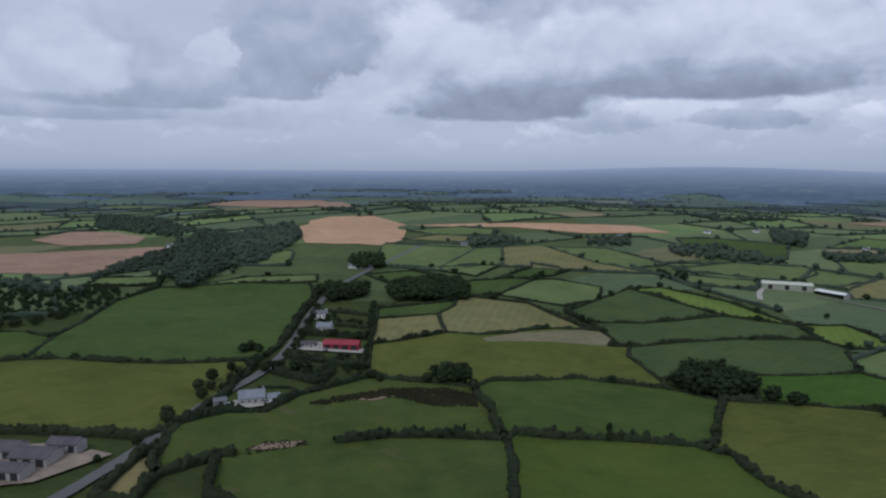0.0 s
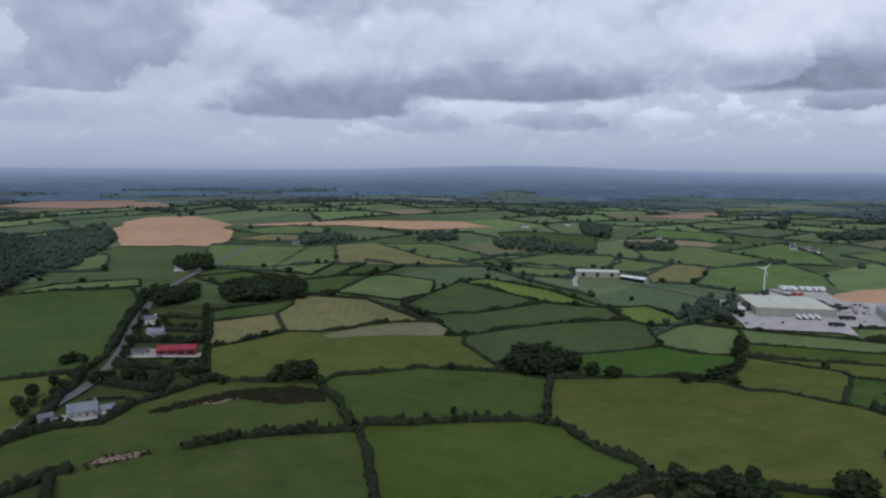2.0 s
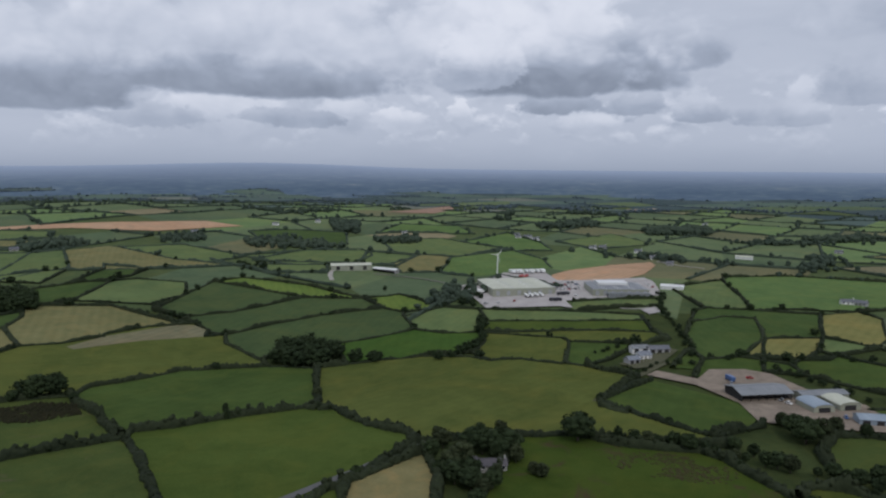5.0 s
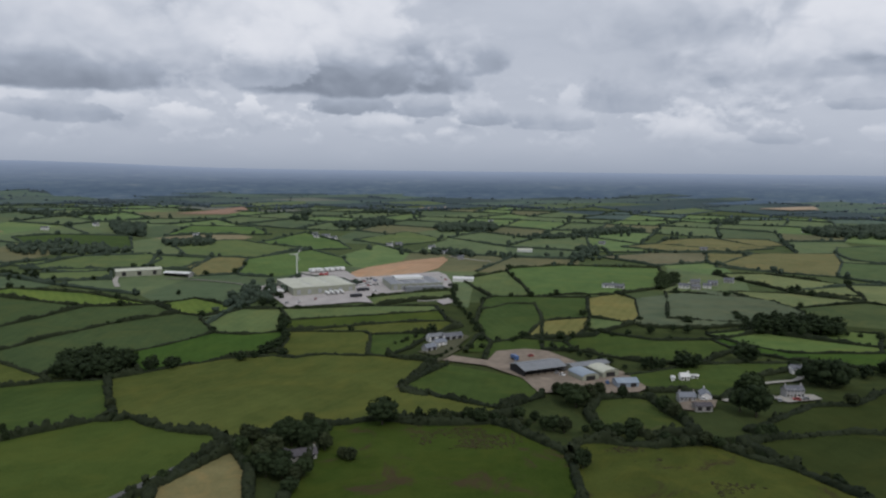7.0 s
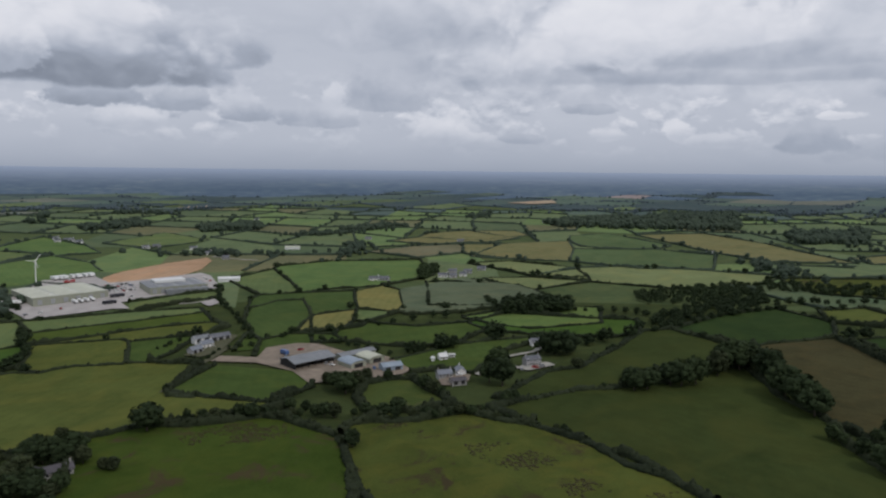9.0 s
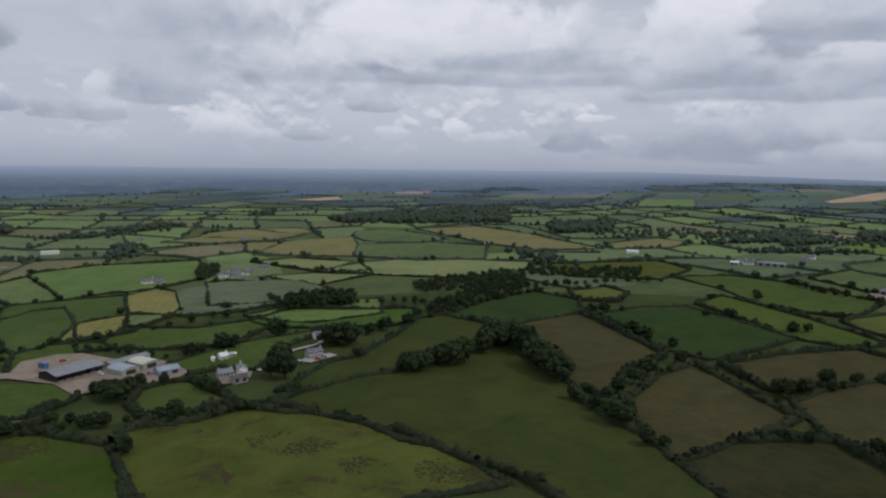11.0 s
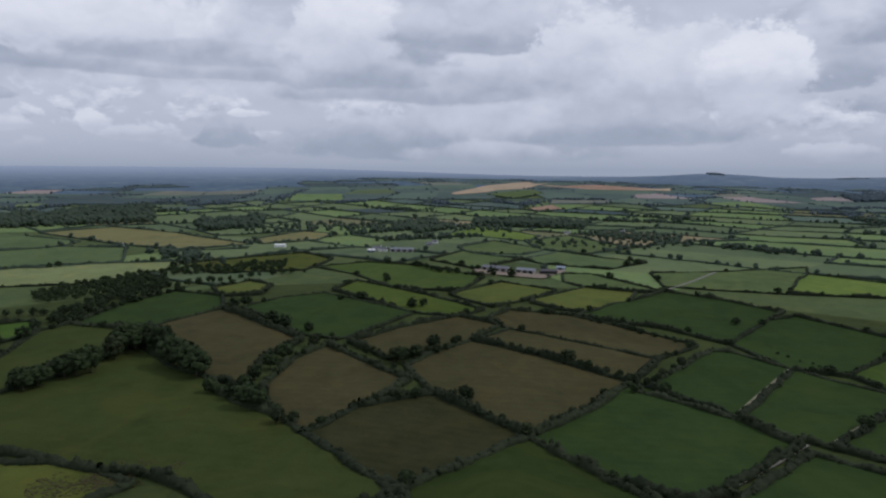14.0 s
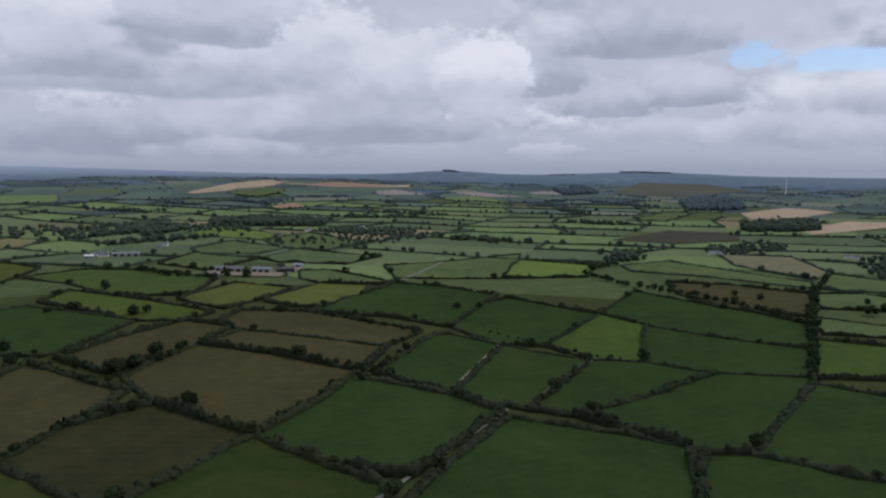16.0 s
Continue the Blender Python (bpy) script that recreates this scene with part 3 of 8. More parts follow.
at(6, -68.0, 397.9)
at(7, -76.3, 355.4)
at(8, -84.4, 338.5)
at(9, -114.0, 340.8)
at(10, -128.3, 340.6)
at(11, -165.2, 341.4)
at(12, -225.5, 518.3)
at(13, -228.1, 560.7)
at(14, -239.8, 643.7)
at(15, -227.6, 709.2)
at(16, -156.4, 730.4)
at(17, -84.7, 728.3)
at(18, -66.1, 659.7)
at(19, -65.6, 564.5)
at(20, -62.3, 499.1)
at(21, -286.0, 530.7)
at(22, -256.5, 535.6)
at(23, -76.9, 280.3)
at(24, -77.2, 313.6)
at(25, -73.4, 328.7)
at(26, -69.1, 310.3)
at(27, -64.3, 281.1)
at(28, -46.4, 321.4)
at(29, -23.9, 332.8)
at(30, -0.5, 343.2)
at(31, 23.6, 352.9)
at(32, 35.2, 356.1)
at(33, 68.4, 358.5)
at(34, 78.2, 359.0)
at(35, 79.7, 347.1)
at(36, 78.5, 319.7)
at(37, 75.1, 275.5)
at(38, 70.0, 241.0)
at(39, -38.2, 285.0)
at(40, -59.0, 374.7)
at(41, -40.1, 377.4)
at(42, -30.1, 403.9)
at(43, 3.5, 443.1)
at(44, 48.5, 450.0)
at(45, 66.6, 442.1)
at(46, 69.6, 421.4)
at(47, 50.3, 356.1)
at(48, -39.4, 323.0)
at(49, -63.4, 300.2)
at(50, -1.6, 515.0)
at(51, 21.2, 529.3)
at(52, 49.9, 554.9)
at(53, 74.2, 555.5)
at(54, 105.0, 571.1)
at(55, 138.3, 585.9)
at(56, 159.1, 592.0)
at(57, 175.9, 584.9)
at(58, 178.6, 566.8)
at(59, 180.8, 527.2)
at(60, 189.3, 479.3)
at(61, 189.0, 462.3)
at(62, 155.5, 471.4)
at(63, 134.5, 475.3)
at(64, 109.3, 466.1)
at(65, 78.4, 455.3)
at(66, -4.8, 583.3)
at(67, 43.8, 605.5)
at(68, 59.3, 654.0)
at(69, 75.2, 671.2)
at(70, 124.1, 654.8)
at(71, 154.9, 602.6)
at(72, -6.5, 617.3)
at(73, 58.3, 635.3)
at(74, 152.8, 633.7)
at(75, 194.1, 682.8)
at(76, 232.6, 725.5)
at(77, 271.5, 664.8)
at(78, 287.9, 631.9)
at(79, 213.2, 609.9)
at(80, 168.8, 604.5)
at(81, 337.4, 600.6)
at(82, 335.2, 558.7)
at(83, 313.0, 563.0)
at(84, 276.5, 567.4)
at(85, 232.6, 562.1)
at(86, 187.2, 548.2)
at(87, 335.4, 525.2)
at(88, 321.6, 486.8)
at(89, 297.6, 486.2)
at(90, 272.9, 486.2)
at(91, 250.9, 489.3)
at(92, 203.7, 490.5)
at(93, 333.3, 463.3)
at(94, 356.7, 445.1)
at(95, 343.1, 423.4)
at(96, 318.5, 405.7)
at(97, 285.5, 421.7)
at(98, 260.0, 432.3)
at(99, 234.9, 436.7)
at(100, 266.4, 735.8)
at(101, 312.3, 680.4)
at(102, 329.5, 623.2)
at(103, 375.3, 598.7)
at(104, 381.3, 531.1)
at(105, 343.0, 537.7)
at(106, 402.1, 506.2)
at(107, 214.4, 442.2)
at(108, 310.7, 397.7)
at(109, 314.5, 381.1)
at(110, 333.6, 369.2)
at(111, 346.7, 340.8)
at(112, 352.8, 327.8)
at(113, 357.0, 305.2)
at(114, 360.3, 291.9)
at(115, 334.6, 282.9)
at(116, 306.9, 273.1)
at(117, 304.3, 249.5)
at(118, 305.9, 227.4)
at(119, 308.8, 204.8)
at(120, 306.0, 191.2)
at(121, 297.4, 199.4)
at(122, 279.2, 214.2)
at(123, 260.0, 233.9)
at(124, 232.3, 257.1)
at(125, 190.0, 278.2)
at(126, 191.3, 290.6)
at(127, 184.5, 309.2)
at(128, 181.4, 328.7)
at(129, 183.3, 351.6)
at(130, 175.0, 355.4)
at(131, 170.7, 362.2)
at(132, 136.3, 366.7)
at(133, 106.3, 365.3)
at(134, 83.2, 368.6)
at(135, 75.3, 382.4)
at(136, 73.0, 411.5)
at(137, 138.7, 252.8)
at(138, 120.1, 220.1)
at(139, 186.2, 267.4)
at(140, 175.3, 240.4)
at(141, 158.0, 216.6)
at(142, 135.4, 191.6)
at(143, 100.7, 234.4)
at(144, 129.7, 252.2)
at(145, 361.5, 282.6)
at(146, 366.7, 224.4)
at(147, 343.5, 199.7)
at(148, 298.5, 265.3)
at(149, 253.5, 244.7)
at(150, 262.5, 222.4)
at(151, 271.9, 208.4)
at(152, 287.2, 195.3)
at(153, 287.4, 183.7)
at(154, 275.3, 144.8)
at(155, 239.1, 120.7)
at(156, 208.7, 105.0)
at(157, 147.1, 177.5)
at(158, 163.6, 203.8)
at(159, 290.3, 149.1)
at(160, 299.3, 140.3)
at(161, 308.7, 119.8)
at(162, 328.2, 101.0)
at(163, 323.6, 83.3)
at(164, 321.4, 62.1)
at(165, 307.7, 36.7)
at(166, 293.8, 13.3)
at(167, 279.7, -1.4)
at(168, 259.9, -19.4)
at(169, 241.5, -30.9)
at(170, 190.1, 88.4)
at(171, 220.0, 104.2)
at(172, 337.5, 89.7)
at(173, 359.6, 73.6)
at(174, 382.8, 53.8)
at(175, 396.2, 28.2)
at(176, 413.4, 2.7)
at(177, 451.1, -29.6)
at(178, 454.7, -42.1)
at(179, 398.5, -56.6)
at(180, 380.5, -69.8)
at(181, 341.1, -75.3)
at(182, 305.5, -90.2)
at(183, 288.4, -98.6)
at(184, 266.8, -102.8)
at(185, 238.2, -110.9)
at(186, 203.2, -118.2)
at(187, 181.1, -120.0)
at(188, 192.1, -57.3)
at(189, 213.1, -55.0)
at(190, 229.5, -49.4)
at(191, 248.5, -35.0)
at(192, 266.0, -13.7)
at(193, 286.4, 14.9)
at(194, 378.2, 85.4)
at(195, 415.1, 76.9)
at(196, 429.1, 59.5)
at(197, 481.0, 41.5)
at(198, 537.2, 26.6)
at(199, 547.3, 5.1)
at(200, 507.2, -30.6)
at(201, 469.6, -42.8)
at(202, 443.6, -6.9)
at(203, 420.1, 27.4)
at(204, 358.6, 93.0)
at(205, 504.9, -48.5)
at(206, 520.6, -73.5)
at(207, 537.0, -104.0)
at(208, 420.7, -140.9)
at(209, 393.3, -108.5)
at(210, 347.8, -89.7)
at(211, 366.9, -74.9)
at(212, 395.6, -73.6)
at(213, 322.5, -95.4)
at(214, 342.4, -99.1)
at(215, 383.8, -125.0)
at(216, 402.5, -152.9)
at(217, 317.9, -177.0)
at(218, 290.8, -137.8)
at(219, 295.6, -97.0)
at(220, 292.1, -180.6)
at(221, 262.7, -187.9)
at(222, 221.9, -196.7)
at(223, 194.2, -124.3)
at(224, 225.9, -112.1)
at(225, 343.9, -184.9)
at(226, 359.8, -212.6)
at(227, 372.5, -245.8)
at(228, 321.2, -274.4)
at(229, 268.8, -296.2)
at(230, 242.3, -245.7)
at(231, 403.2, -168.3)
at(232, 420.1, -213.1)
at(233, 430.6, -263.3)
at(234, 395.5, -280.9)
at(235, 358.8, -179.6)
at(236, 385.3, -282.2)
at(237, 340.4, -315.2)
at(238, 298.6, -342.5)
at(239, 415.8, -282.4)
at(240, 433.2, -310.0)
at(241, 402.0, -348.9)
at(242, 313.1, -389.7)
at(243, 535.4, -119.8)
at(244, 557.2, -155.0)
at(245, 560.9, -194.4)
at(246, 455.1, -236.2)
at(247, 428.2, -199.0)
at(248, 411.9, -163.2)
at(249, 433.6, -144.0)
at(250, 570.3, -204.7)
at(251, 611.7, -241.5)
at(252, 515.6, -271.7)
at(253, 441.6, -291.3)
at(254, 503.3, -291.9)
at(255, 547.7, -368.7)
at(256, 491.8, -393.7)
at(257, 466.9, -356.1)
at(258, 447.7, -303.0)
at(259, 452.3, -343.6)
at(260, 495.2, -428.2)
at(261, 459.8, -460.8)
at(262, 429.1, -413.1)
at(263, 408.5, -369.4)
at(264, 422.3, -350.1)
at(265, 431.4, -427.9)
at(266, 454.6, -489.1)
at(267, 409.0, -514.0)
at(268, 354.5, -525.3)
at(269, 342.2, -495.4)
at(270, 308.0, -415.3)
at(271, 355.4, -395.4)
at(272, 340.1, -524.1)
at(273, 250.2, -531.5)
at(274, 240.3, -484.1)
at(275, 229.9, -430.5)
at(276, 253.3, -410.4)
at(277, 205.0, -523.6)
at(278, 159.8, -440.1)
at(279, 188.0, -422.9)
at(280, 140.5, -526.2)
at(281, 89.8, -537.9)
at(282, 68.7, -471.2)
at(283, 114.6, -443.9)
at(284, 274.3, -633.6)
at(285, 184.7, -620.7)
at(286, 111.3, -613.0)
at(287, 96.0, -569.0)
at(288, 49.7, -585.6)
at(289, 31.7, -499.6)
at(290, 258.7, -290.1)
at(291, 284.1, -348.4)
at(292, 301.2, -389.2)
at(293, 295.5, -402.3)
at(294, 205.6, -310.9)
at(295, 219.4, -416.3)
at(296, 159.0, -319.6)
at(297, 121.0, -396.0)
at(298, 134.9, -327.8)
at(299, 55.0, -379.1)
at(300, 50.6, -333.4)
at(301, 73.8, -324.1)
at(302, 64.6, -459.9)
at(303, 23.8, -461.6)
at(304, -3.1, -341.4)
at(305, 66.4, -321.9)
at(306, -12.6, -294.2)
at(307, 33.8, -249.7)
at(308, 222.2, -313.2)
at(309, 167.8, -307.6)
at(310, 151.7, -257.1)
at(311, 139.4, -219.2)
at(312, 169.8, -202.4)
at(313, 141.5, -206.9)
at(314, 112.8, -190.5)
at(315, 166.8, -90.3)
at(316, 189.3, -113.6)
at(317, 157.6, -303.5)
at(318, 107.2, -319.0)
at(319, 48.1, -278.9)
at(320, 112.7, -172.1)
at(321, 127.9, -210.2)
at(322, 139.2, -241.8)
at(323, 44.4, 830.1)
at(324, 91.1, 967.7)
at(325, 126.7, 979.3)
at(326, 116.8, 852.4)
at(327, 82.8, 775.0)
at(328, 46.4, 805.0)
at(329, 180.5, 1000.0)
at(330, 229.2, 862.0)
at(331, 277.9, 801.0)
at(332, 224.7, 803.2)
at(333, 146.2, 823.0)
at(334, -26.2, 847.0)
at(335, -32.2, 1004.6)
at(336, 48.3, 978.0)
at(337, 93.9, 841.2)
at(338, 189.8, 987.4)
at(339, 269.4, 979.1)
at(340, 311.9, 860.4)
at(341, 258.1, 827.0)
at(342, 107.3, 766.9)
at(343, 150.8, 853.1)
at(344, 187.9, 811.2)
at(345, 162.7, 776.7)
at(346, 120.2, 763.0)
at(347, -34.6, 784.4)
at(348, 14.5, 806.4)
at(349, 70.3, 747.7)
at(350, 141.9, 757.1)
at(351, 100.2, 685.3)
at(352, 60.7, 669.6)
at(353, 6.4, 711.3)
at(354, 165.6, 760.5)
at(355, 206.2, 730.1)
at(356, 155.8, 655.3)
at(357, -37.4, 991.2)
at(358, 47.7, 1002.0)
at(359, 113.2, 839.9)
at(360, -13.5, 834.0)
at(361, 322.0, 867.7)
at(362, 399.0, 881.8)
at(363, 478.1, 869.1)
at(364, 464.8, 812.7)
at(365, 418.0, 770.0)
at(366, 325.8, 816.0)
at(367, 440.6, 734.1)
at(368, 513.6, 781.4)
at(369, 543.4, 761.7)
at(370, 510.8, 708.7)
at(371, 475.2, 673.9)
at(372, 433.1, 689.5)
at(373, 473.8, 660.9)
at(374, 522.1, 724.9)
at(375, 571.9, 752.8)
at(376, 669.3, 770.6)
at(377, 649.2, 684.5)
at(378, 611.5, 630.2)
at(379, 556.4, 619.0)
at(380, 492.1, 634.4)
at(381, 306.8, 803.7)
at(382, 381.4, 772.7)
at(383, 359.1, 725.2)
at(384, 303.1, 755.6)
at(385, -193.7, 1294.2)
at(386, -166.8, 1364.6)
at(387, -85.2, 1357.9)
at(388, -26.2, 1196.3)
at(389, -20.4, 1022.9)
at(390, -76.2, 1015.0)
at(391, -150.3, 1036.1)
at(392, -199.1, 1208.4)
at(393, -161.5, 1296.1)
at(394, -108.7, 1366.5)
at(395, -48.6, 1283.6)
at(396, -27.6, 1167.3)
at(397, -99.1, 1015.8)
at(398, -565.0, 950.7)
at(399, -474.9, 976.3)
at(400, -341.9, 1007.1)
at(401, -326.7, 980.3)
at(402, -326.7, 823.7)
at(403, -356.7, 795.6)
at(404, -471.2, 809.4)
at(405, -589.2, 1112.4)
at(406, -578.1, 1215.8)
at(407, -490.7, 1192.2)
at(408, -414.8, 1123.6)
at(409, -396.4, 1041.4)
at(410, -491.4, 1035.6)
at(411, -309.1, 715.8)
at(412, -313.3, 770.0)
at(413, -247.4, 769.9)
at(414, -233.5, 721.1)
at(415, -202.0, 711.2)
at(416, -156.3, 764.5)
at(417, -87.9, 779.8)
at(418, -80.8, 740.7)
at(419, -225.5, 910.9)
at(420, -194.7, 985.7)
at(421, -149.7, 955.1)
at(422, -131.0, 837.6)
at(423, -190.2, 839.5)
at(424, -635.5, 2024.2)
at(425, -530.1, 2377.3)
at(426, -302.4, 2368.7)
at(427, -153.0, 1583.2)
at(428, -337.1, 1704.8)
at(429, -13.0, 1212.4)
at(430, 127.0, 1227.9)
at(431, 273.6, 1227.9)
at(432, 375.0, 1233.8)
at(433, 409.4, 1147.8)
at(434, 268.8, 1118.6)
at(435, 156.7, 1179.2)
at(436, -11.0, 1145.2)
at(437, 73.8, 1182.5)
at(438, 136.4, 1146.2)
at(439, 122.4, 1084.7)
at(440, 40.4, 1091.1)
at(441, -11.4, 1043.7)
at(442, 54.9, 1087.1)
at(443, 109.3, 1064.8)
at(444, 101.5, 1013.7)
at(445, 311.2, 832.1)
at(446, 378.7, 872.0)
at(447, 473.2, 856.1)
at(448, 428.6, 779.4)
at(449, 331.8, 791.4)
at(450, 476.6, 841.7)
at(451, 528.2, 782.7)
at(452, 448.0, 724.6)
at(453, 553.2, 945.8)
at(454, 660.8, 933.9)
at(455, 673.6, 788.7)
at(456, 547.3, 749.6)
at(457, 509.0, 829.6)
at(458, 658.8, 881.4)
at(459, 815.5, 954.8)
at(460, 778.5, 829.3)
at(461, 729.5, 753.0)
at(462, 393.6, 1079.1)
at(463, 465.9, 1089.8)
at(464, 545.6, 1044.3)
at(465, 480.8, 913.1)
at(466, 377.7, 964.6)
at(467, 591.3, 1027.1)
at(468, 711.0, 1139.9)
at(469, 796.4, 1073.7)
at(470, 748.4, 962.7)
at(471, 648.6, 1023.7)
at(472, 549.8, 569.0)
at(473, 577.5, 593.9)
at(474, 616.6, 606.6)
at(475, 688.9, 605.7)
at(476, 752.0, 594.4)
at(477, 733.9, 572.4)
at(478, 667.2, 535.9)
at(479, 619.0, 526.6)
at(480, 581.5, 536.4)
at(481, 812.8, 832.4)
at(482, 977.1, 859.6)
at(483, 927.0, 727.0)
at(484, 808.9, 734.8)
at(485, 729.1, 469.6)
at(486, 803.0, 435.6)
at(487, 861.7, 335.5)
at(488, 747.3, 271.8)
at(489, 685.5, 287.1)
at(490, 614.9, 333.0)
at(491, 578.8, 349.8)
at(492, 627.7, 389.9)
at(493, 616.1, 462.9)
at(494, 704.0, 461.3)
at(495, 554.3, 378.9)
at(496, 538.7, 377.8)
at(497, 612.8, 307.4)
at(498, 540.0, 269.5)
at(499, 503.8, 293.3)
at(500, 450.0, 278.8)
at(501, 425.1, 290.0)
at(502, 440.7, 311.3)
at(503, 465.8, 334.9)
at(504, 474.2, 250.3)
at(505, 502.9, 242.0)
at(506, 509.8, 199.3)
at(507, 536.4, 166.1)
at(508, 517.1, 144.2)
at(509, 464.5, 154.3)
at(510, 450.0, 183.3)
at(511, 446.1, 231.7)
at(512, 652.9, 296.9)
at(513, 639.1, 270.3)
at(514, 573.8, 238.7)
at(515, 547.6, 233.5)
at(516, 509.3, 255.0)
at(517, 489.4, 240.1)
at(518, 731.5, 233.6)
at(519, 696.0, 155.7)
at(520, 641.9, 121.6)
at(521, 636.3, 142.0)
at(522, 572.1, 181.9)
at(523, 543.3, 222.0)
at(524, 1063.9, 341.3)
at(525, 1097.4, 286.2)
at(526, 1177.5, 189.8)
at(527, 933.0, 147.2)
at(528, 910.5, 204.7)
at(529, 934.7, 285.0)
at(530, 912.8, 441.7)
at(531, 1003.7, 404.2)
at(532, 951.6, 304.9)
at(533, 883.0, 347.6)
at(534, 1053.4, 471.0)
at(535, 1197.6, 452.4)
at(536, 1274.4, 399.7)
at(537, 1195.3, 278.2)
at(538, 1112.9, 323.1)
at(539, 1042.8, 393.5)
at(540, 744.9, 215.2)
at(541, 762.1, 160.4)
at(542, 752.0, 95.8)
at(543, 688.3, 144.5)
at(544, 706.9, 163.1)
at(545, 856.6, 267.5)
at(546, 896.2, 220.3)
at(547, 860.5, 125.8)
at(548, 784.2, 102.4)
at(549, 554.1, 176.0)
at(550, 598.3, 145.8)
at(551, 617.9, 96.9)
at(552, 620.3, 67.1)
at(553, 560.7, 60.2)
at(554, 530.8, 110.4)
at(555, 541.3, 151.2)
at(556, 579.3, 216.3)
at(557, 587.8, 196.4)
at(558, 607.1, 154.2)
at(559, 668.2, 130.6)
at(560, 713.1, 187.9)
at(561, 695.4, 262.8)
at(562, 1265.7, 201.5)
at(563, 1336.1, 143.1)
at(564, 1170.5, 23.5)
at(565, 1095.3, 72.3)
at(566, 1106.8, 157.9)
at(567, 1073.8, 164.9)
at(568, 1106.9, 47.3)
at(569, 1059.0, -40.0)
at(570, 897.1, -33.6)
at(571, 879.4, 54.6)
at(572, 924.9, 138.1)
at(573, 905.2, 56.7)
at(574, 863.4, -93.8)
at(575, 762.2, -60.2)
at(576, 735.7, 13.4)
at(577, 918.5, 283.9)
at(578, 1125.1, 268.9)
at(579, 945.5, 148.6)
at(580, 922.2, 205.1)
at(581, 1133.9, 446.3)
at(582, 1250.3, 423.8)
at(583, 1304.3, 313.2)
at(584, 1244.5, 271.4)
at(585, 1134.7, 352.4)
at(586, 1331.6, 91.6)
at(587, 1384.9, -23.5)
at(588, 1244.3, -124.3)
at(589, 1009.2, -208.0)
at(590, 987.9, -103.7)
at(591, 1123.3, -23.0)
at(592, 776.2, 165.1)
at(593, 849.4, 124.4)
at(594, 772.8, 100.0)
at(595, 580.7, 142.8)
at(596, 575.2, 34.3)
at(597, 516.1, 45.7)
at(598, 515.4, 98.3)
at(599, 606.5, -32.3)
at(600, 642.7, -76.1)
at(601, 591.9, -110.5)
at(602, 641.5, -109.1)
at(603, 663.1, -146.6)
at(604, 623.9, -161.9)
at(605, 581.6, -142.5)
at(606, 724.9, -228.7)
at(607, 725.0, -288.8)
at(608, 670.3, -333.8)
at(609, 579.8, -366.7)
at(610, 518.1, -308.7)
at(611, 552.9, -260.8)
at(612, 653.6, -251.7)
at(613, 971.0, -502.7)
at(614, 1114.2, -646.5)
at(615, 887.6, -631.8)
at(616, 839.3, -574.2)
at(617, 914.3, -547.4)
at(618, 804.4, -447.2)
at(619, 858.6, -534.0)
at(620, 750.0, -541.6)
at(621, 702.6, -488.5)
at(622, 735.9, -434.6)
at(623, 703.7, -362.0)
at(624, 763.1, -433.9)
at(625, 662.7, -463.5)
at(626, 650.3, -428.9)
at(627, 624.5, -382.0)
at(628, 1073.1, -210.2)
at(629, 1160.5, -325.8)
at(630, 1090.3, -361.6)
at(631, 1018.3, -308.0)
at(632, 1005.2, -224.7)
at(633, 840.7, -99.0)
at(634, 852.9, -180.3)
at(635, 857.6, -249.2)
at(636, 775.7, -263.6)
at(637, 708.7, -211.5)
at(638, 743.7, -122.2)
at(639, 709.8, -545.1)
at(640, 632.8, -560.3)
at(641, 586.5, -583.0)
at(642, 567.4, -514.6)
at(643, 624.7, -466.0)
at(644, 883.7, -684.7)
at(645, 707.4, -659.0)
at(646, 675.3, -571.9)
at(647, 733.0, -538.1)
at(648, 565.4, -450.9)
at(649, 552.2, -477.8)
at(650, 528.9, -428.1)
at(651, 533.2, -541.7)
at(652, 510.2, -626.8)
at(653, 503.1, -745.6)
at(654, 447.1, -659.6)
at(655, 403.9, -592.6)
at(656, 472.3, -504.6)
at(657, 468.6, -702.1)
at(658, 387.1, -736.6)
at(659, 348.5, -665.6)
at(660, 366.8, -765.2)
at(661, 355.1, -853.9)
at(662, 178.6, -834.3)
at(663, 166.6, -795.0)
at(664, 264.9, -780.5)
at(665, 336.9, -738.6)
at(666, 348.9, -989.4)
at(667, 267.3, -1033.3)
at(668, 194.7, -931.6)
at(669, 184.8, -854.9)
at(670, 285.6, -891.7)
at(671, 184.5, -912.8)
at(672, 116.0, -903.7)
at(673, 98.7, -820.5)
at(674, 128.9, -685.6)
at(675, 151.8, -762.8)
at(676, 121.6, -796.1)
at(677, 91.2, -784.6)
at(678, 77.4, -718.3)
at(679, 277.5, -701.8)
at(680, 226.1, -745.8)
at(681, 159.2, -754.1)
at(682, 124.1, -641.3)
at(683, 167.0, -624.0)
at(684, 240.3, -651.2)
at(685, 63.5, -651.9)
at(686, 56.0, -616.0)
at(687, 99.8, -587.9)
at(688, 532.8, -1013.1)
at(689, 557.7, -1250.5)
at(690, 449.7, -1293.6)
at(691, 397.2, -1187.7)
at(692, 443.1, -1063.1)
at(693, 621.4, -1747.6)
at(694, 610.9, -2065.8)
at(695, 470.7, -1963.8)
at(696, 470.6, -1715.6)
at(697, 535.7, -1594.3)
at(698, 387.3, -1423.7)
at(699, 368.4, -1672.4)
at(700, 285.1, -1710.9)
at(701, 264.9, -1614.7)
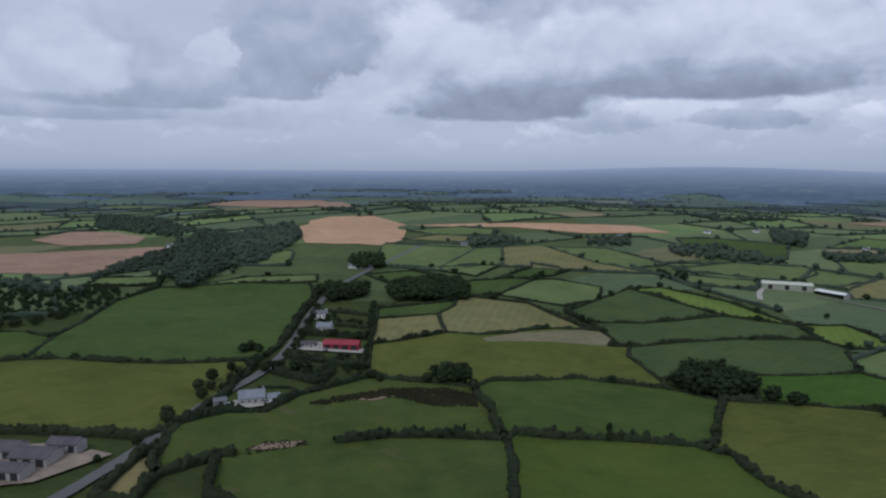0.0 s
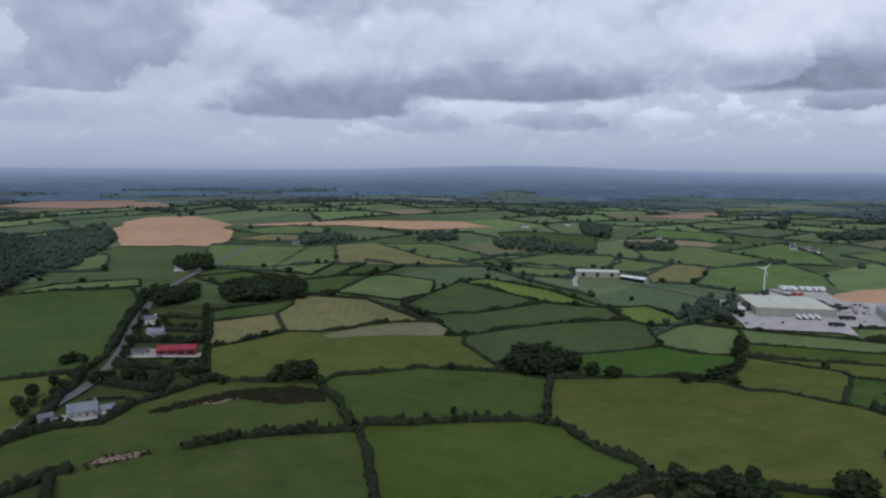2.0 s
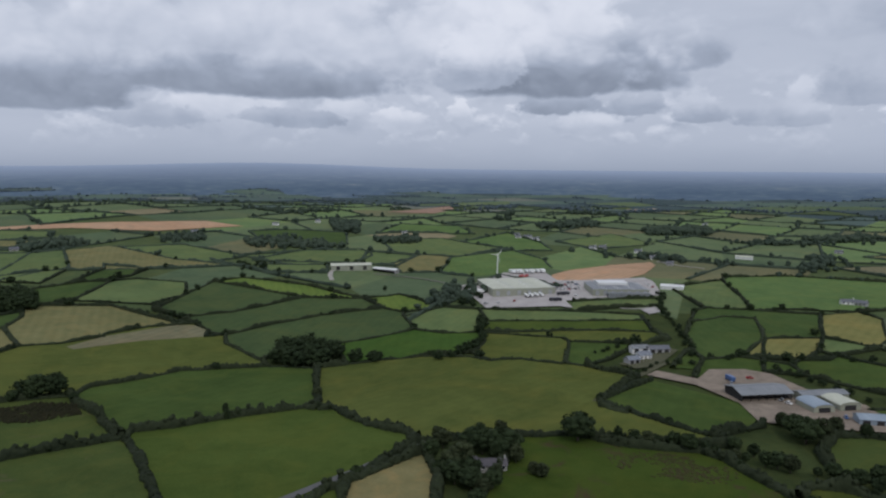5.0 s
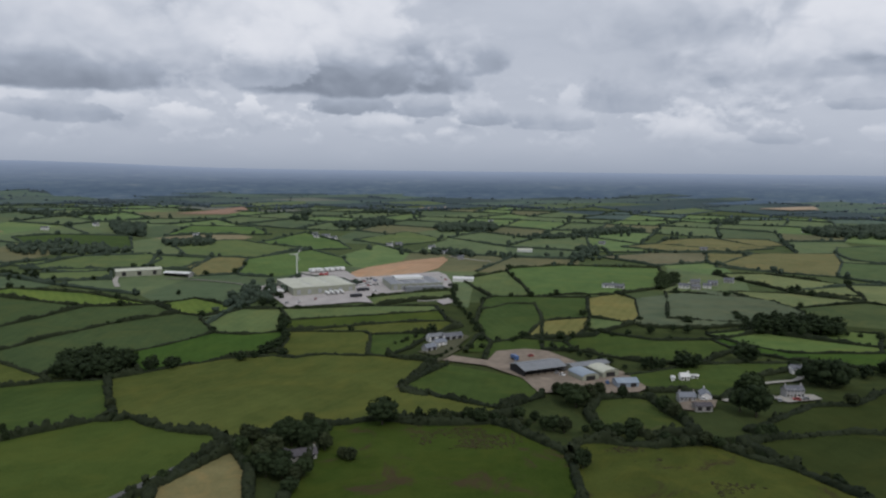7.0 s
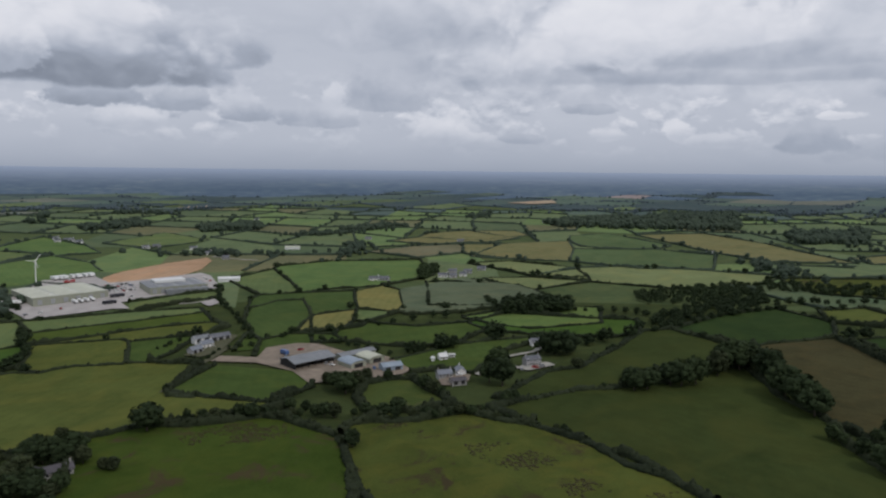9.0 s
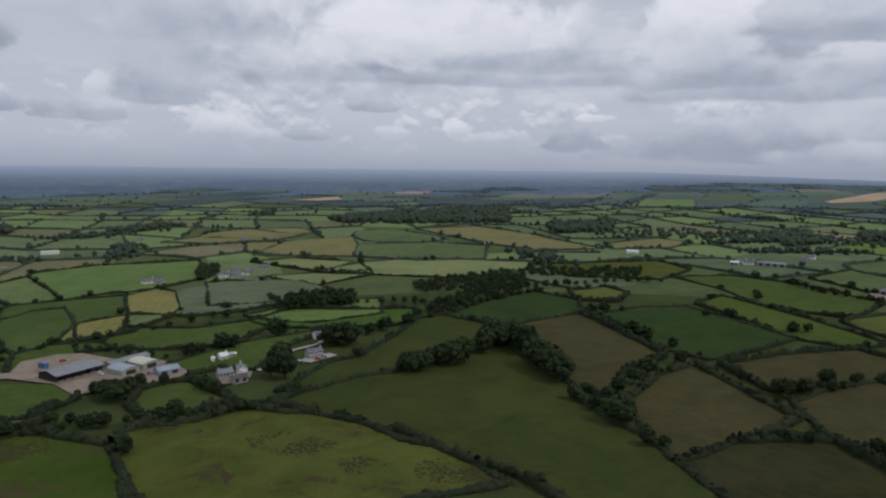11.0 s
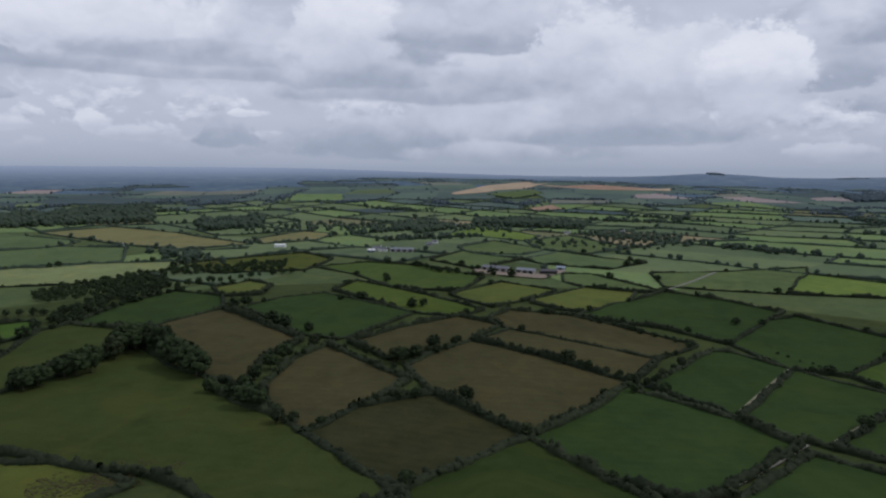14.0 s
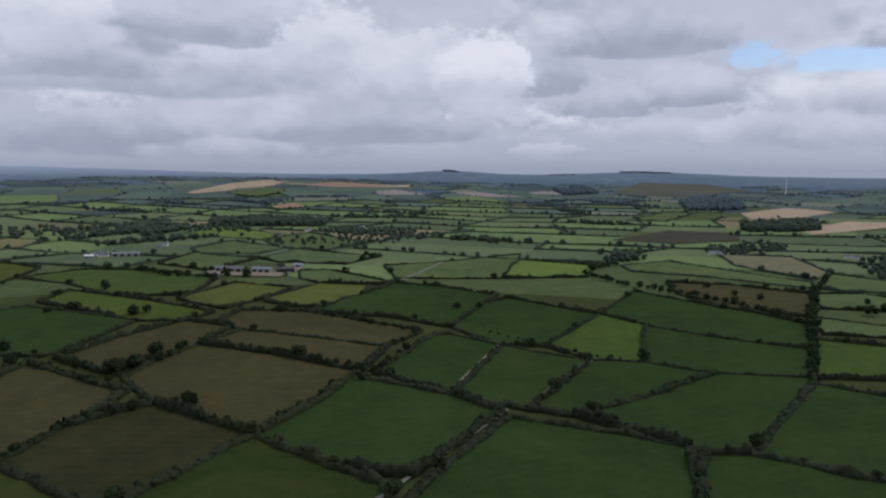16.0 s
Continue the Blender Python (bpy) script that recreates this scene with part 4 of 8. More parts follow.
at(702, 341.6, -1369.6)
at(703, 711.2, -1374.0)
at(704, 761.8, -1649.6)
at(705, 692.2, -1655.4)
at(706, 639.4, -1410.3)
at(707, 1313.2, -2295.0)
at(708, 1764.7, -3307.5)
at(709, 1450.2, -3403.2)
at(710, 1049.6, -2930.0)
at(711, 1035.8, -2265.4)
at(712, 1969.7, -1011.0)
at(713, 2273.8, -1330.3)
at(714, 2430.1, -1674.3)
at(715, 2123.0, -1378.0)
at(716, 2009.4, -1143.4)
at(717, 2199.7, -1522.4)
at(718, 2304.9, -1812.0)
at(719, 2045.6, -1895.5)
at(720, 1979.0, -1670.0)
at(721, 2018.1, -1017.9)
at(722, 2308.7, -1312.0)
at(723, 2545.8, -1640.9)
at(724, 2309.0, -1538.9)
at(725, 2093.6, -1234.9)
at(726, 2132.1, -1686.3)
at(727, 2064.3, -1989.5)
at(728, 1934.3, -1868.3)
at(729, 2041.8, -1574.8)
at(730, 1950.4, -1115.9)
at(731, 2063.7, -1360.3)
at(732, 1902.4, -1296.2)
at(733, 1774.1, -1106.2)
at(734, 1483.5, -977.5)
at(735, 1561.2, -1104.9)
at(736, 1433.5, -1048.2)
at(737, 1389.4, -960.8)
at(738, 2132.6, 544.8)
at(739, 2332.3, 437.1)
at(740, 2174.5, 393.1)
at(741, 2105.9, 450.1)
at(742, 835.3, 1404.6)
at(743, 1147.0, 1595.7)
at(744, 1066.2, 1460.1)
at(745, 920.1, 1341.7)
at(746, 1512.5, 1289.0)
at(747, 1613.8, 1267.0)
at(748, 1482.6, 1173.6)
at(749, 459.5, 447.3)
at(750, 492.2, 396.1)
at(751, 480.0, 383.6)
at(752, 446.8, 411.6)
at(753, 413.3, 442.2)
at(754, 381.6, 468.3)
at(755, 456.8, 355.3)
at(756, 427.5, 387.9)
at(757, 393.0, 391.0)
at(758, 389.6, 379.6)
at(759, 330.0, 411.5)
at(760, 419.2, 342.2)
at(761, 379.8, 329.8)
at(762, 449.2, 336.3)
at(763, 489.2, 473.9)
at(764, 527.9, 454.2)
at(765, 561.4, 428.0)
at(766, 531.3, 409.7)
at(767, 502.0, 428.5)
at(768, 356.7, 172.5)
at(769, 369.6, 163.3)
at(770, 375.8, 149.3)
at(771, 356.5, 129.3)
at(772, 337.4, 109.9)
at(773, 321.5, 127.3)
at(774, 314.5, 150.3)
at(775, 332.6, 165.5)
at(776, 411.7, 180.3)
at(777, 488.5, 128.8)
at(778, 504.8, 104.8)
at(779, 491.3, 100.2)
at(780, 461.0, 114.7)
at(781, 422.5, 117.2)
at(782, 402.2, 117.5)
at(783, 402.6, 143.1)
at(784, 389.1, 156.4)
at(785, 393.0, 291.2)
at(786, 450.5, 316.9)
at(787, 504.2, 355.7)
at(788, 539.3, 350.5)
at(789, 552.9, 329.6)
at(790, 415.7, 243.5)
at(791, 413.9, 267.4)
at(792, 459.6, 248.1)
at(793, 433.0, 251.6)
at(794, 385.8, 269.0)
at(795, 77.2, 546.7)
at(796, 104.4, 566.6)
at(797, 157.6, 585.6)
at(798, 174.7, 580.2)
at(799, 177.8, 560.7)
at(800, 171.5, 549.5)
at(801, 125.7, 550.4)
at(802, 80.4, 539.5)


def drape(name, ring, mat, lift, step):
    """A flat patch cut to a ring of corners and laid on the land."""
    bm = bmesh.new()
    bm.faces.new([bm.verts.new((x, y, 0)) for x, y in ring])
    bmesh.ops.triangulate(bm, faces=bm.faces[:])
    xs, ys = [p[0] for p in ring], [p[1] for p in ring]
    for k, (lo, hi) in enumerate(((min(xs), max(xs)), (min(ys), max(ys)))):
        no = (1, 0, 0) if k == 0 else (0, 1, 0)
        q = math.floor(lo / step) * step + step
        while q < hi:
            bmesh.ops.bisect_plane(bm, geom=bm.verts[:] + bm.edges[:] + bm.faces[:], dist=1e-4, plane_co=(q, q, 0), plane_no=no)
            q += step
    bmesh.ops.triangulate(bm, faces=bm.faces[:])
    co = np.array([w.co for w in bm.verts])
    zz = terrain(co[:, 0], co[:, 1]) + lift
    for w, h in zip(bm.verts, zz):
        w.co.z = h
    for fc in bm.faces:
        fc.normal_update()
        if fc.normal.z < 0:
            fc.normal_flip()
        fc.smooth = True
    me = bpy.data.meshes.new(name)
    bm.to_mesh(me)
    bm.free()
    me.materials.append(mat)
    return new(name, me)


FIELD_WORDS = {
    "ley": "dark green ley grass between hedgerows", "sunlit_pasture": "green grazing land coloured brighter for sunlight, enclosed by hedges", "leafy": "mid-green pasture coloured brighter for sunlight, enclosed by hedgerows",
    "pasture2": "worn green pasture with brown patches", "sward": "green sward lightened in colour for distance haze, enclosed by hedgerows", "pale_corn": "pale ripe corn field on a far slope", "green": "strong green grass field between hedgerows", "far_lit": "green pasture coloured pale for sun and haze, enclosed by hedgerows", "fresh": "lush green pasture lightened for sun and haze, enclosed by hedgerows", "even": "even green sward lightened in colour for sun and haze, between hedges", "lush": "lush green grass field between hedgerows", "bright": "bright young grass field between hedgerows",
    "grass": "plain green pasture enclosed by hedgerows", "meadow": "grazed green meadow enclosed by hedges",
    "olive": "broad olive-green dry pasture enclosed by hedges", "hill": "patchy green hill pasture with bare spots",
    "khaki": "khaki ripening crop field with drill lines", "straw": "strip of straw-coloured long grass",
    "tan": "ripe golden-tan corn field", "stubble": "brownish-pink stubble field", "cloud_dim": "green pasture coloured dark for cloud shade",
    "cloud_dim2": "green pasture with cloud shade put into its dark colour", "drygrass": "brownish field of seeding grass", "rank": "dark rank grass field with faint tracks",
    "rough": "rough rushy green pasture with brown tufts", "deep": "even green grass field darkened in colour for cloud shade", "vivid": "vivid green fertile grass field",
    "gold": "yellow-green ripening crop field", "grey": "grey-green field of young corn", "drypale": "pale mown hay field",
    "peat": "dark bare peaty field", "moor": "brown heather moor on the hill"}
RINGS = []


def field(crop, corners, higher=0.0):
    ring = [NODE[int(k)] for k in corners.split()]
    RINGS.append(ring)
    far = math.hypot(*np.mean(ring, axis=0))
    ob = drape("field", ring, TURF[crop], 0.55 + 0.0003 * far + (3.6 if far > 2150 else 0.0) + 0.03 * (len(RINGS) % 7) + higher, 30 if far < 800 else 60)
    tagged(ob, FIELD_WORDS[crop], "field", "patchwork of fields", "structure")


field("olive", "0 1 2 3 4 5 6 7 8 9 10 11")
field("green", "1 12 13 14 15 415 16 17 18 19 20 5 4 3 2")
field("grass", "21 22 12 1 0")
field("straw", "23 24 25 26 49 27")
field("hill", "28 48 29 30 31 32 47 33 34 35 36 37 38 39")
field("hill", "7 40 41 42 43 44 45 46 136 135 34 33 47 32 31 30 29 48 28 49 26 25")
field("olive", "50 51 52 53 796 54 55 797 56 797 57 798 58 799 800 86 59 60 61 62 63 64 65 45 43")
field("khaki", "66 67 52 51 50")
field("khaki", "68 352 69 70 71 56 57 797 56 797 55 54 796 53 52 67 73")
field("green", "72 68 73 67 66")
field("ley", "74 75 76 77 78 79 80")
field("ley", "80 79 78 81 82 83 84 85 86 799 58 798 57")
field("ley", "86 85 84 83 82 105 87 88 89 90 91 92 60 59")
field("lush", "91 90 89 88 93 94 95 759 96 97 98 99")
field("bright", "76 100 101 102 81 78 77")
field("bright", "81 103 104 105 82")
field("sunlit_pasture", "87 104 106 754 94 93 88")
field("olive", "107 99 98 97 108 109 110 111 112 113 114 115 116 117 118 119 120 121 122 123 149 124 125 126 127 128 129 130")
field("grass", "45 65 64 63 62 61 107 130 131 132 133 134 34 135 136 46")
field("meadow", "34 134 133 132 131 130 129 128 127 126 125 137 138 38 37 36 35")
field("straw", "139 140 141 142 143 144 137")
field("grass", "145 146 147 119 118 117 148 116")
field("pasture2", "124 149 123 150 151 152 153 154 155 156 157 158")
field("rough", "159 160 161 162 163 164 165 166 167 192 168 169 170 171 155 154")
field("cloud_dim", "172 173 174 175 176 177 178 179 180 211 181 182 219 183 184 185 224 186 187 188 189 190 191 168 192 167 193 165 164")
field("cloud_dim", "194 195 196 197 198 199 200 201 202 203 175 174 173 204")
field("drygrass", "205 206 207 208 209 210 211 180 212")
field("drygrass", "213 214 215 216 217 218 184 183 219")
field("rank", "184 218 220 221 222 223 186 224 185")
field("drygrass", "225 226 227 228 229 230 222 221 220")
field("drygrass", "231 232 233 234 227 226 235")
field("drygrass", "227 236 237 238 229 228")
field("drygrass", "236 234 239 240 241 242 238 237")
field("deep", "243 244 245 246 247 248 249")
field("meadow", "250 251 611 252 253 233 246")
field("olive", "254 610 255 256 257 258")
field("olive", "259 257 260 261 265 262 263 264")
field("deep", "241 263 262 265 266 267 268 269 270 271")
field("deep", "270 269 272 273 274 275 276")
field("vivid", "275 274 273 277 278 279")
field("deep", "277 280 281 282 283 278")
field("deep", "273 284 285 683 286 687 287 281 280 277")
field("vivid", "287 288 289 282 281")
field("deep", "290 291 292 293 276 294")
field("deep", "276 295 279 296 294")
field("deep", "279 278 283 297 298 296")
field("deep", "298 297 283 282 302 299 300 305 301")
field("deep", "300 299 302 303 304")
field("deep", "305 300 304 306 307 319")
field("deep", "222 230 229 308 294 309 310 311 312")
field("cloud_dim2", "223 222 312 313 314 315 316")
field("deep", "317 318 301 319 307 320 321 322")
field("sunlit_pasture", "323 324 325 326 359 327 328")
field("khaki", "325 329 338 330 341 331 332 344 333 359 326")
field("sunlit_pasture", "334 357 335 336 324 325 326 359 337 323 360")
field("sunlit_pasture", "338 339 340 341 330 338 329")
field("green", "342 333 343 344 345 346")
field("green", "347 348 349 346 350 351 69 352 353")
field("sunlit_pasture", "351 350 354 355 75 356")
field("sunlit_pasture", "357 335 358 325 326 359 337 328 360 334")
field("sunlit_pasture", "361 446 362 363 447 450 364 448 365 366 340")
field("khaki", "367 368 451 369 456 374 370 371 372 452")
field("leafy", "373 371 370 374 456 375 376 377 378 379 380")
field("sunlit_pasture", "381 449 382 383 384")
field("tan", "385 386 394 387 395 429 388 396 436 441 389 390 397 391")
field("tan", "392 393 394 387 395 388 396 389 335 357 390 397 391")
field("stubble", "398 399 400 401 402 403 404")
field("stubble", "405 406 407 408 409 410")
field("sunlit_pasture", "411 412 413 414")
field("sunlit_pasture", "415 416 417 418 16")
field("sunlit_pasture", "419 420 421 422 423")
field("stubble", "424 425 426 427 428")
field("tan", "429 430 431 432 433 434 435 437")
field("sunlit_pasture", "436 437 438 439 442 440")
field("khaki", "441 440 442 443 444")
field("sunlit_pasture", "445 446 362 447 450 448 365 382 449 366")
field("sunlit_pasture", "448 364 450 368 451 368 452 367 365")
field("sunlit_pasture", "453 454 458 455 375 456 369 451 457")
field("leafy", "458 459 460 461 376 455")
field("green", "462 463 464 465 466")
field("leafy", "467 468 469 470 471")
field("sunlit_pasture", "481 482 483 484")
field("leafy", "485 486 487 488 489 512 490 491 492 494")
field("sunlit_pasture", "493 494 492 491 495")
field("green", "496 495 491 497 498 499 500 501 502 786 503 787")
field("grass", "504 517 505 506 507 508 509 510 511 792")
field("gold", "497 512 513 514 515 498")
field("gold", "500 499 498 516 504")
field("sunlit_pasture", "498 515 505 517 505 516")
field("grey", "513 518 560 544 519 543 559 520 521 558 522 523 515 514", 1.2)
field("khaki", "524 525 578 526 567 579 527 580 528 580 529 532")
field("drypale", "530 531 524 532 533")
field("khaki", "534 581 535 582 536 537 538 539")
field("far_lit", "540 541 542 543 519 544 560")
field("far_lit", "545 546 547 593 548 541 592")
field("fresh", "549 550 551 552 553 554 555")
field("far_lit", "556 557 558 521 559 543 519 544 560 561")
field("even", "562 563 564 568 565 566 526")
field("even", "567 565 568 569 570 571 572 527 579")
field("far_lit", "547 573 574 633 575 576 542 594 548 593")
field("khaki", "577 529 525 578 526 567 579 527 580")
field("khaki", "581 535 582 536 583 584 585")
field("khaki", "586 587 588 589 590 591")
field("far_lit", "592 593 548 594 542")
field("lush", "507 595 596 198 597 598 508")
field("deep", "199 599 600 601 207 206 205")
field("olive", "602 603 604 605 601")
field("grass", "606 607 608 609 610 611 612")
field("bright", "613 614 615 616 617")
field("sward", "618 619 620 647 621 622 624")
field("sward", "623 624 622 625 626 627")
field("khaki", "628 629 630 631 632")
field("rough", "633 634 635 636 606 637 638")
field("even", "625 639 640 641 642 643")
field("sward", "616 644 645 646 639 647 620")
field("sward", "648 649 266 261 260 650")
field("sward", "651 652 653 657 654 655 656")
field("bright", "654 657 658 659 655")
field("sward", "660 661 662 663 664 665")
field("drypale", "666 667 668 671 669 670")
field("sward", "663 662 669 671 672 673")
field("sward", "674 681 675 676 677 678")
field("drygrass", "679 680 681 674 682 683 285 684")
field("sward", "682 685 686 687 286")
field("peat", "688 689 690 691 692")
field("pale_corn", "693 694 695 696 697")
field("pale_corn", "698 699 700 701 702")
field("sward", "703 704 705 706")
field("moor", "707 708 709 710 711")
field("pale_corn", "712 721 713 714 724 715 725 716")
field("stubble", "717 718 719 720")
field("pale_corn", "721 722 723 724 725")
field("pale_corn", "724 726 719 727 728 720 729 717")
field("sward", "730 731 732 733")
field("stubble", "734 735 736 737")
field("pale_corn", "738 739 740 741")
field("stubble", "742 743 744 745")
field("pale_corn", "746 747 748")
field("sunlit_pasture", "106 749 750 751 752 753 754")
field("meadow", "754 753 752 751 755 756 94")
field("olive", "94 757 758 111 110 109 96 759 95")
field("grass", "758 760 761 112 111")
field("olive", "94 756 755 762 760 758 757")
field("sunlit_pasture", "763 764 765 766 767 749")
field("hill", "768 769 770 771 772 773 774 775")
field("grass", "776 509 777 778 779 780 781 782 783 784")
field("grass", "785 502 786 503 787 788 789 499 793 790 791")
field("grass", "501 500 792 511 793 791 794")
field("tan", "472 473 474 475 476 477 478 479 480")
field("drypale", "795 796 797 798 799 800 801 802")


def inside(x, y, ring):
    hit = False
    for (ax, ay), (bx, by) in zip(ring, ring[1:] + ring[:1]):
        if (ay > y) != (by > y) and x < (bx - ax) * (y - ay) / (by - ay) + ax:
            hit = not hit
    return hit


BOXES = [(min(p[0] for p in r), max(p[0] for p in r), min(p[1] for p in r), max(p[1] for p in r)) for r in RINGS]


def in_a_field(x, y):
    return any(b[0] <= x <= b[1] and b[2] <= y <= b[3] and inside(x, y, r) for b, r in zip(BOXES, RINGS))


# ---- roads, tracks and yards ----
def resample(pts, step):
    out = []
    for (ax, ay), (bx, by) in zip(pts, pts[1:]):
        n = max(1, int(math.hypot(bx - ax, by - ay) / step))
        out += [(ax + (bx - ax) * k / n, ay + (by - ay) * k / n) for k in range(n)]
    return out + [pts[-1]]


def eased(pts, times=2):
    """Rounds the bends of a line."""
    for _ in range(times):
        out = [pts[0]]
        for (ax, ay), (bx, by) in zip(pts, pts[1:]):
            out += [(ax * 0.75 + bx * 0.25, ay * 0.75 + by * 0.25), (ax * 0.25 + bx * 0.75, ay * 0.25 + by * 0.75)]
        pts = out + [pts[-1]]
    return pts


def ribbon(name, pts, wide, mat, lift, label, category):
    p = np.array(resample(eased(list(pts)), 6.0))
    d = np.gradient(p, axis=0)
    d /= np.linalg.norm(d, axis=1)[:, None] + 1e-9
    s = np.stack([-d[:, 1], d[:, 0]], 1)
    rnd = np.random.RandomState(len(p))
    w = wide / 2 * (1 + 0.12 * (rnd.rand(len(p)) - 0.5))
    rows = [p - s * w[:, None], p - s * w[:, None] * 0.5, p, p + s * w[:, None] * 0.5, p + s * w[:, None]]
    crown = (0.0, 0.06, 0.09, 0.06, 0.0)
    vv = np.concatenate([np.c_[r, terrain(r[:, 0], r[:, 1]) + lift + c] for r, c in zip(rows, crown)])
    n, ff = len(p), []
    for k in range(4):
        a = np.arange(n - 1) + k * n
        ff += [np.stack([a, a + n, a + n + 1], 1)[:, ::-1], np.stack([a, a + n + 1, a + 1], 1)[:, ::-1]]
    me = tri_mesh(name, vv, np.concatenate(ff), [mat], None, True)
    return tagged(new(name, me), label, category, kind="structure")


ribbon("road", ((-140, 150), (-95, 265), (-90, 282), (-86, 299), (-81, 322), (-77, 359), (-69, 403), (-60, 431), (-55, 468), (-55, 517), (-60, 616), (-57, 696), (-40, 799), (20, 1000)), 6.0, TARMAC, 1.1,
       "straight grey tarmac country road", "road")
ribbon("road", ((108, 251), (129, 257), (151, 263), (173, 270), (187, 273), (200, 275)), 4.2, TARMAC, 1.05, "narrow sunken tarmac lane beside a copse", "lane")
ribbon("road", ((303, 273), (334, 283), (362, 292), (384, 297), (402, 300)), 4, TRACK_DULL, 1.05, "narrow lane sunk between hedges", "lane")
ribbon("track", ((444, 109), (456, 100), (463, 93), (476, 92), (492, 98)), 3.5, TRACK, 1.05, "pale gravel drive to a white house", "track")
ribbon("track", ((398, 116), (412, 108), (424, 102), (418, 89), (431, 77)), 4, TRACK, 1.05, "pale gravel drive beside a stone house", "track")
ribbon("track", ((131, -187), (135, -204), (141, -222), (147, -244), (155, -273), (167, -312)), 2.2, TRACK_GREY, 1.05, "pale stone farm track along a hedge", "track")
ribbon("track", ((254, -411), (232, -362), (209, -315)), 4.5, TRACK_FADED, 1.05, "worn grass track across the fields", "track")
ribbon("track", ((188, -423), (175, -370), (162, -324)), 4.5, TRACK_FADED, 1.05, "worn grass track across the fields", "track")
ribbon("track", ((458, -492), (481, -549), (518, -626)), 3, TRACK_GREY, 1.05, "pale stone farm track", "track")
ribbon("track", ((414, -515), (357, -529)), 2.0, TRACK_GREY, 1.05, "thin pale track beside a hedge", "track")
ribbon("track", ((343, -528), (296, -532), (252, -535)), 2.0, TRACK_GREY, 1.05, "thin pale track beside a hedge", "track")
ribbon("track", ((449, 596), (444, 627), (427, 667), (403, 699)), 3, TRACK_GREY, 1.05, "pale lane between sheds", "track")
ribbon("track", ((346, 688), (359, 721), (376, 743)), 5, TRACK, 1.05, "pale ramp beside a long shed", "track")
ribbon("track", ((499, 426), (503, 416), (518, 409)), 3, TRACK, 1.05, "pale track beside a hedge", "track")
ribbon("track", ((764, 594), (756, 545), (763, 523)), 4, TRACK, 1.05, "pale village lane", "track")


def yard(name, mat, label, *ring):
    tagged(drape(name, list(ring), mat, 1.15, 30), label, "yard", kind="structure")


yard("pavement", CONCRETE, "pale concrete works yard with parked lorries", (446, 600), (474, 600), (536, 633), (583, 613), (558, 565), (578, 551), (646, 519), (634, 497), (574, 438), (516, 471), (487, 481), (470, 455), (465, 469), (411, 506), (431, 553))
yard("pavement", CONCRETE, "pale concrete parking strip", (507, 409), (525, 409), (516, 392), (499, 394))
yard("pavement", GRAVEL, "stony brown farmyard between barns", (367, 290), (380, 292), (385, 266), (408, 274), (426, 261), (431, 246), (416, 208), (419, 185), (395, 158), (384, 159), (367, 176), (346, 203), (365, 226), (374, 259))
yard("pavement", GRAVEL, "stony yard between farm sheds", (-123, 286), (-106, 292), (-98, 304), (-89, 319), (-100, 323), (-102, 318), (-115, 328), (-150, 326))
yard("pavement", TRACK, "gravel forecourt of a bungalow", (-61, 382), (-60, 391), (-44, 393), (-38, 405), (-37, 389), (-43, 385), (-52, 380))
yard("pavement", TRACK_DULL, "worn grassy yard among houses", (373, 317), (400, 318), (413, 328), (430, 325), (429, 313), (401, 303), (389, 299), (373, 303))
yard("pavement", GRAVEL, "gravel yard behind farm cottages", (379, 134), (395, 127), (396, 119), (383, 116), (371, 123), (369, 128))
yard("pavement", TRACK, "pale gravel forecourt of a stone house", (419, 95), (415, 87), (432, 73), (438, 79), (431, 93))
yard("pavement", GRAVEL, "stony yard beside cattle sheds", (631, -382), (603, -412), (579, -425), (592, -474), (572, -460), (548, -416), (575, -392), (606, -369))
yard("pavement", TRACK, "pale gravel yard by a red-roofed depot", (-50, 492), (-6, 491), (-1, 500), (-39, 513), (-53, 514))
yard("pavement", EARTH, "patch of bare earth scraped from the hillside", (-35, 329), (-30, 337), (-13, 342), (-17, 334), (-28, 330))
yard("pavement", EARTH, "patch of bare earth beside scrub", (0, 403), (16, 416), (22, 414), (11, 403))

# ---- hedges ----
def icosphere(sub):
    bm = bmesh.new()
    bmesh.ops.create_icosphere(bm, subdivisions=sub, radius=1.0)
    vv = np.array([w.co[:] for w in bm.verts])
    ff = np.array([[w.index for w in fc.verts] for fc in bm.faces])
    bm.free()
    return vv, ff


ICO1, ICO2 = icosphere(1), icosphere(2)


class Heap:
    """Gathers triangles for one mesh."""

    def __init__(self):
        self.v, self.f, self.n = [], [], 0

    def take(self, v, f):
        self.v.append(v)
        self.f.append(f + self.n)
        self.n += len(v)

    def lump(self, rnd, x, y, z, rx, rz, ico=None):
        vv, ff = ico or ICO1
        q = vv * (1 + 0.5 * (rnd.rand(len(vv), 1) - 0.5)) * (rx * rnd.uniform(0.8, 1.2), rx * rnd.uniform(0.8, 1.2), rz)
        self.take(q + (x, y, z), ff)

    def mesh(self, name, mat):
        return tri_mesh(name, np.concatenate(self.v), np.concatenate(self.f), [mat])


PROFILE = ((-1.0, -0.1), (-1.12, 0.45), (-0.8, 0.88), (0.0, 1.0), (0.8, 0.88), (1.12, 0.45), (1.0, -0.1))


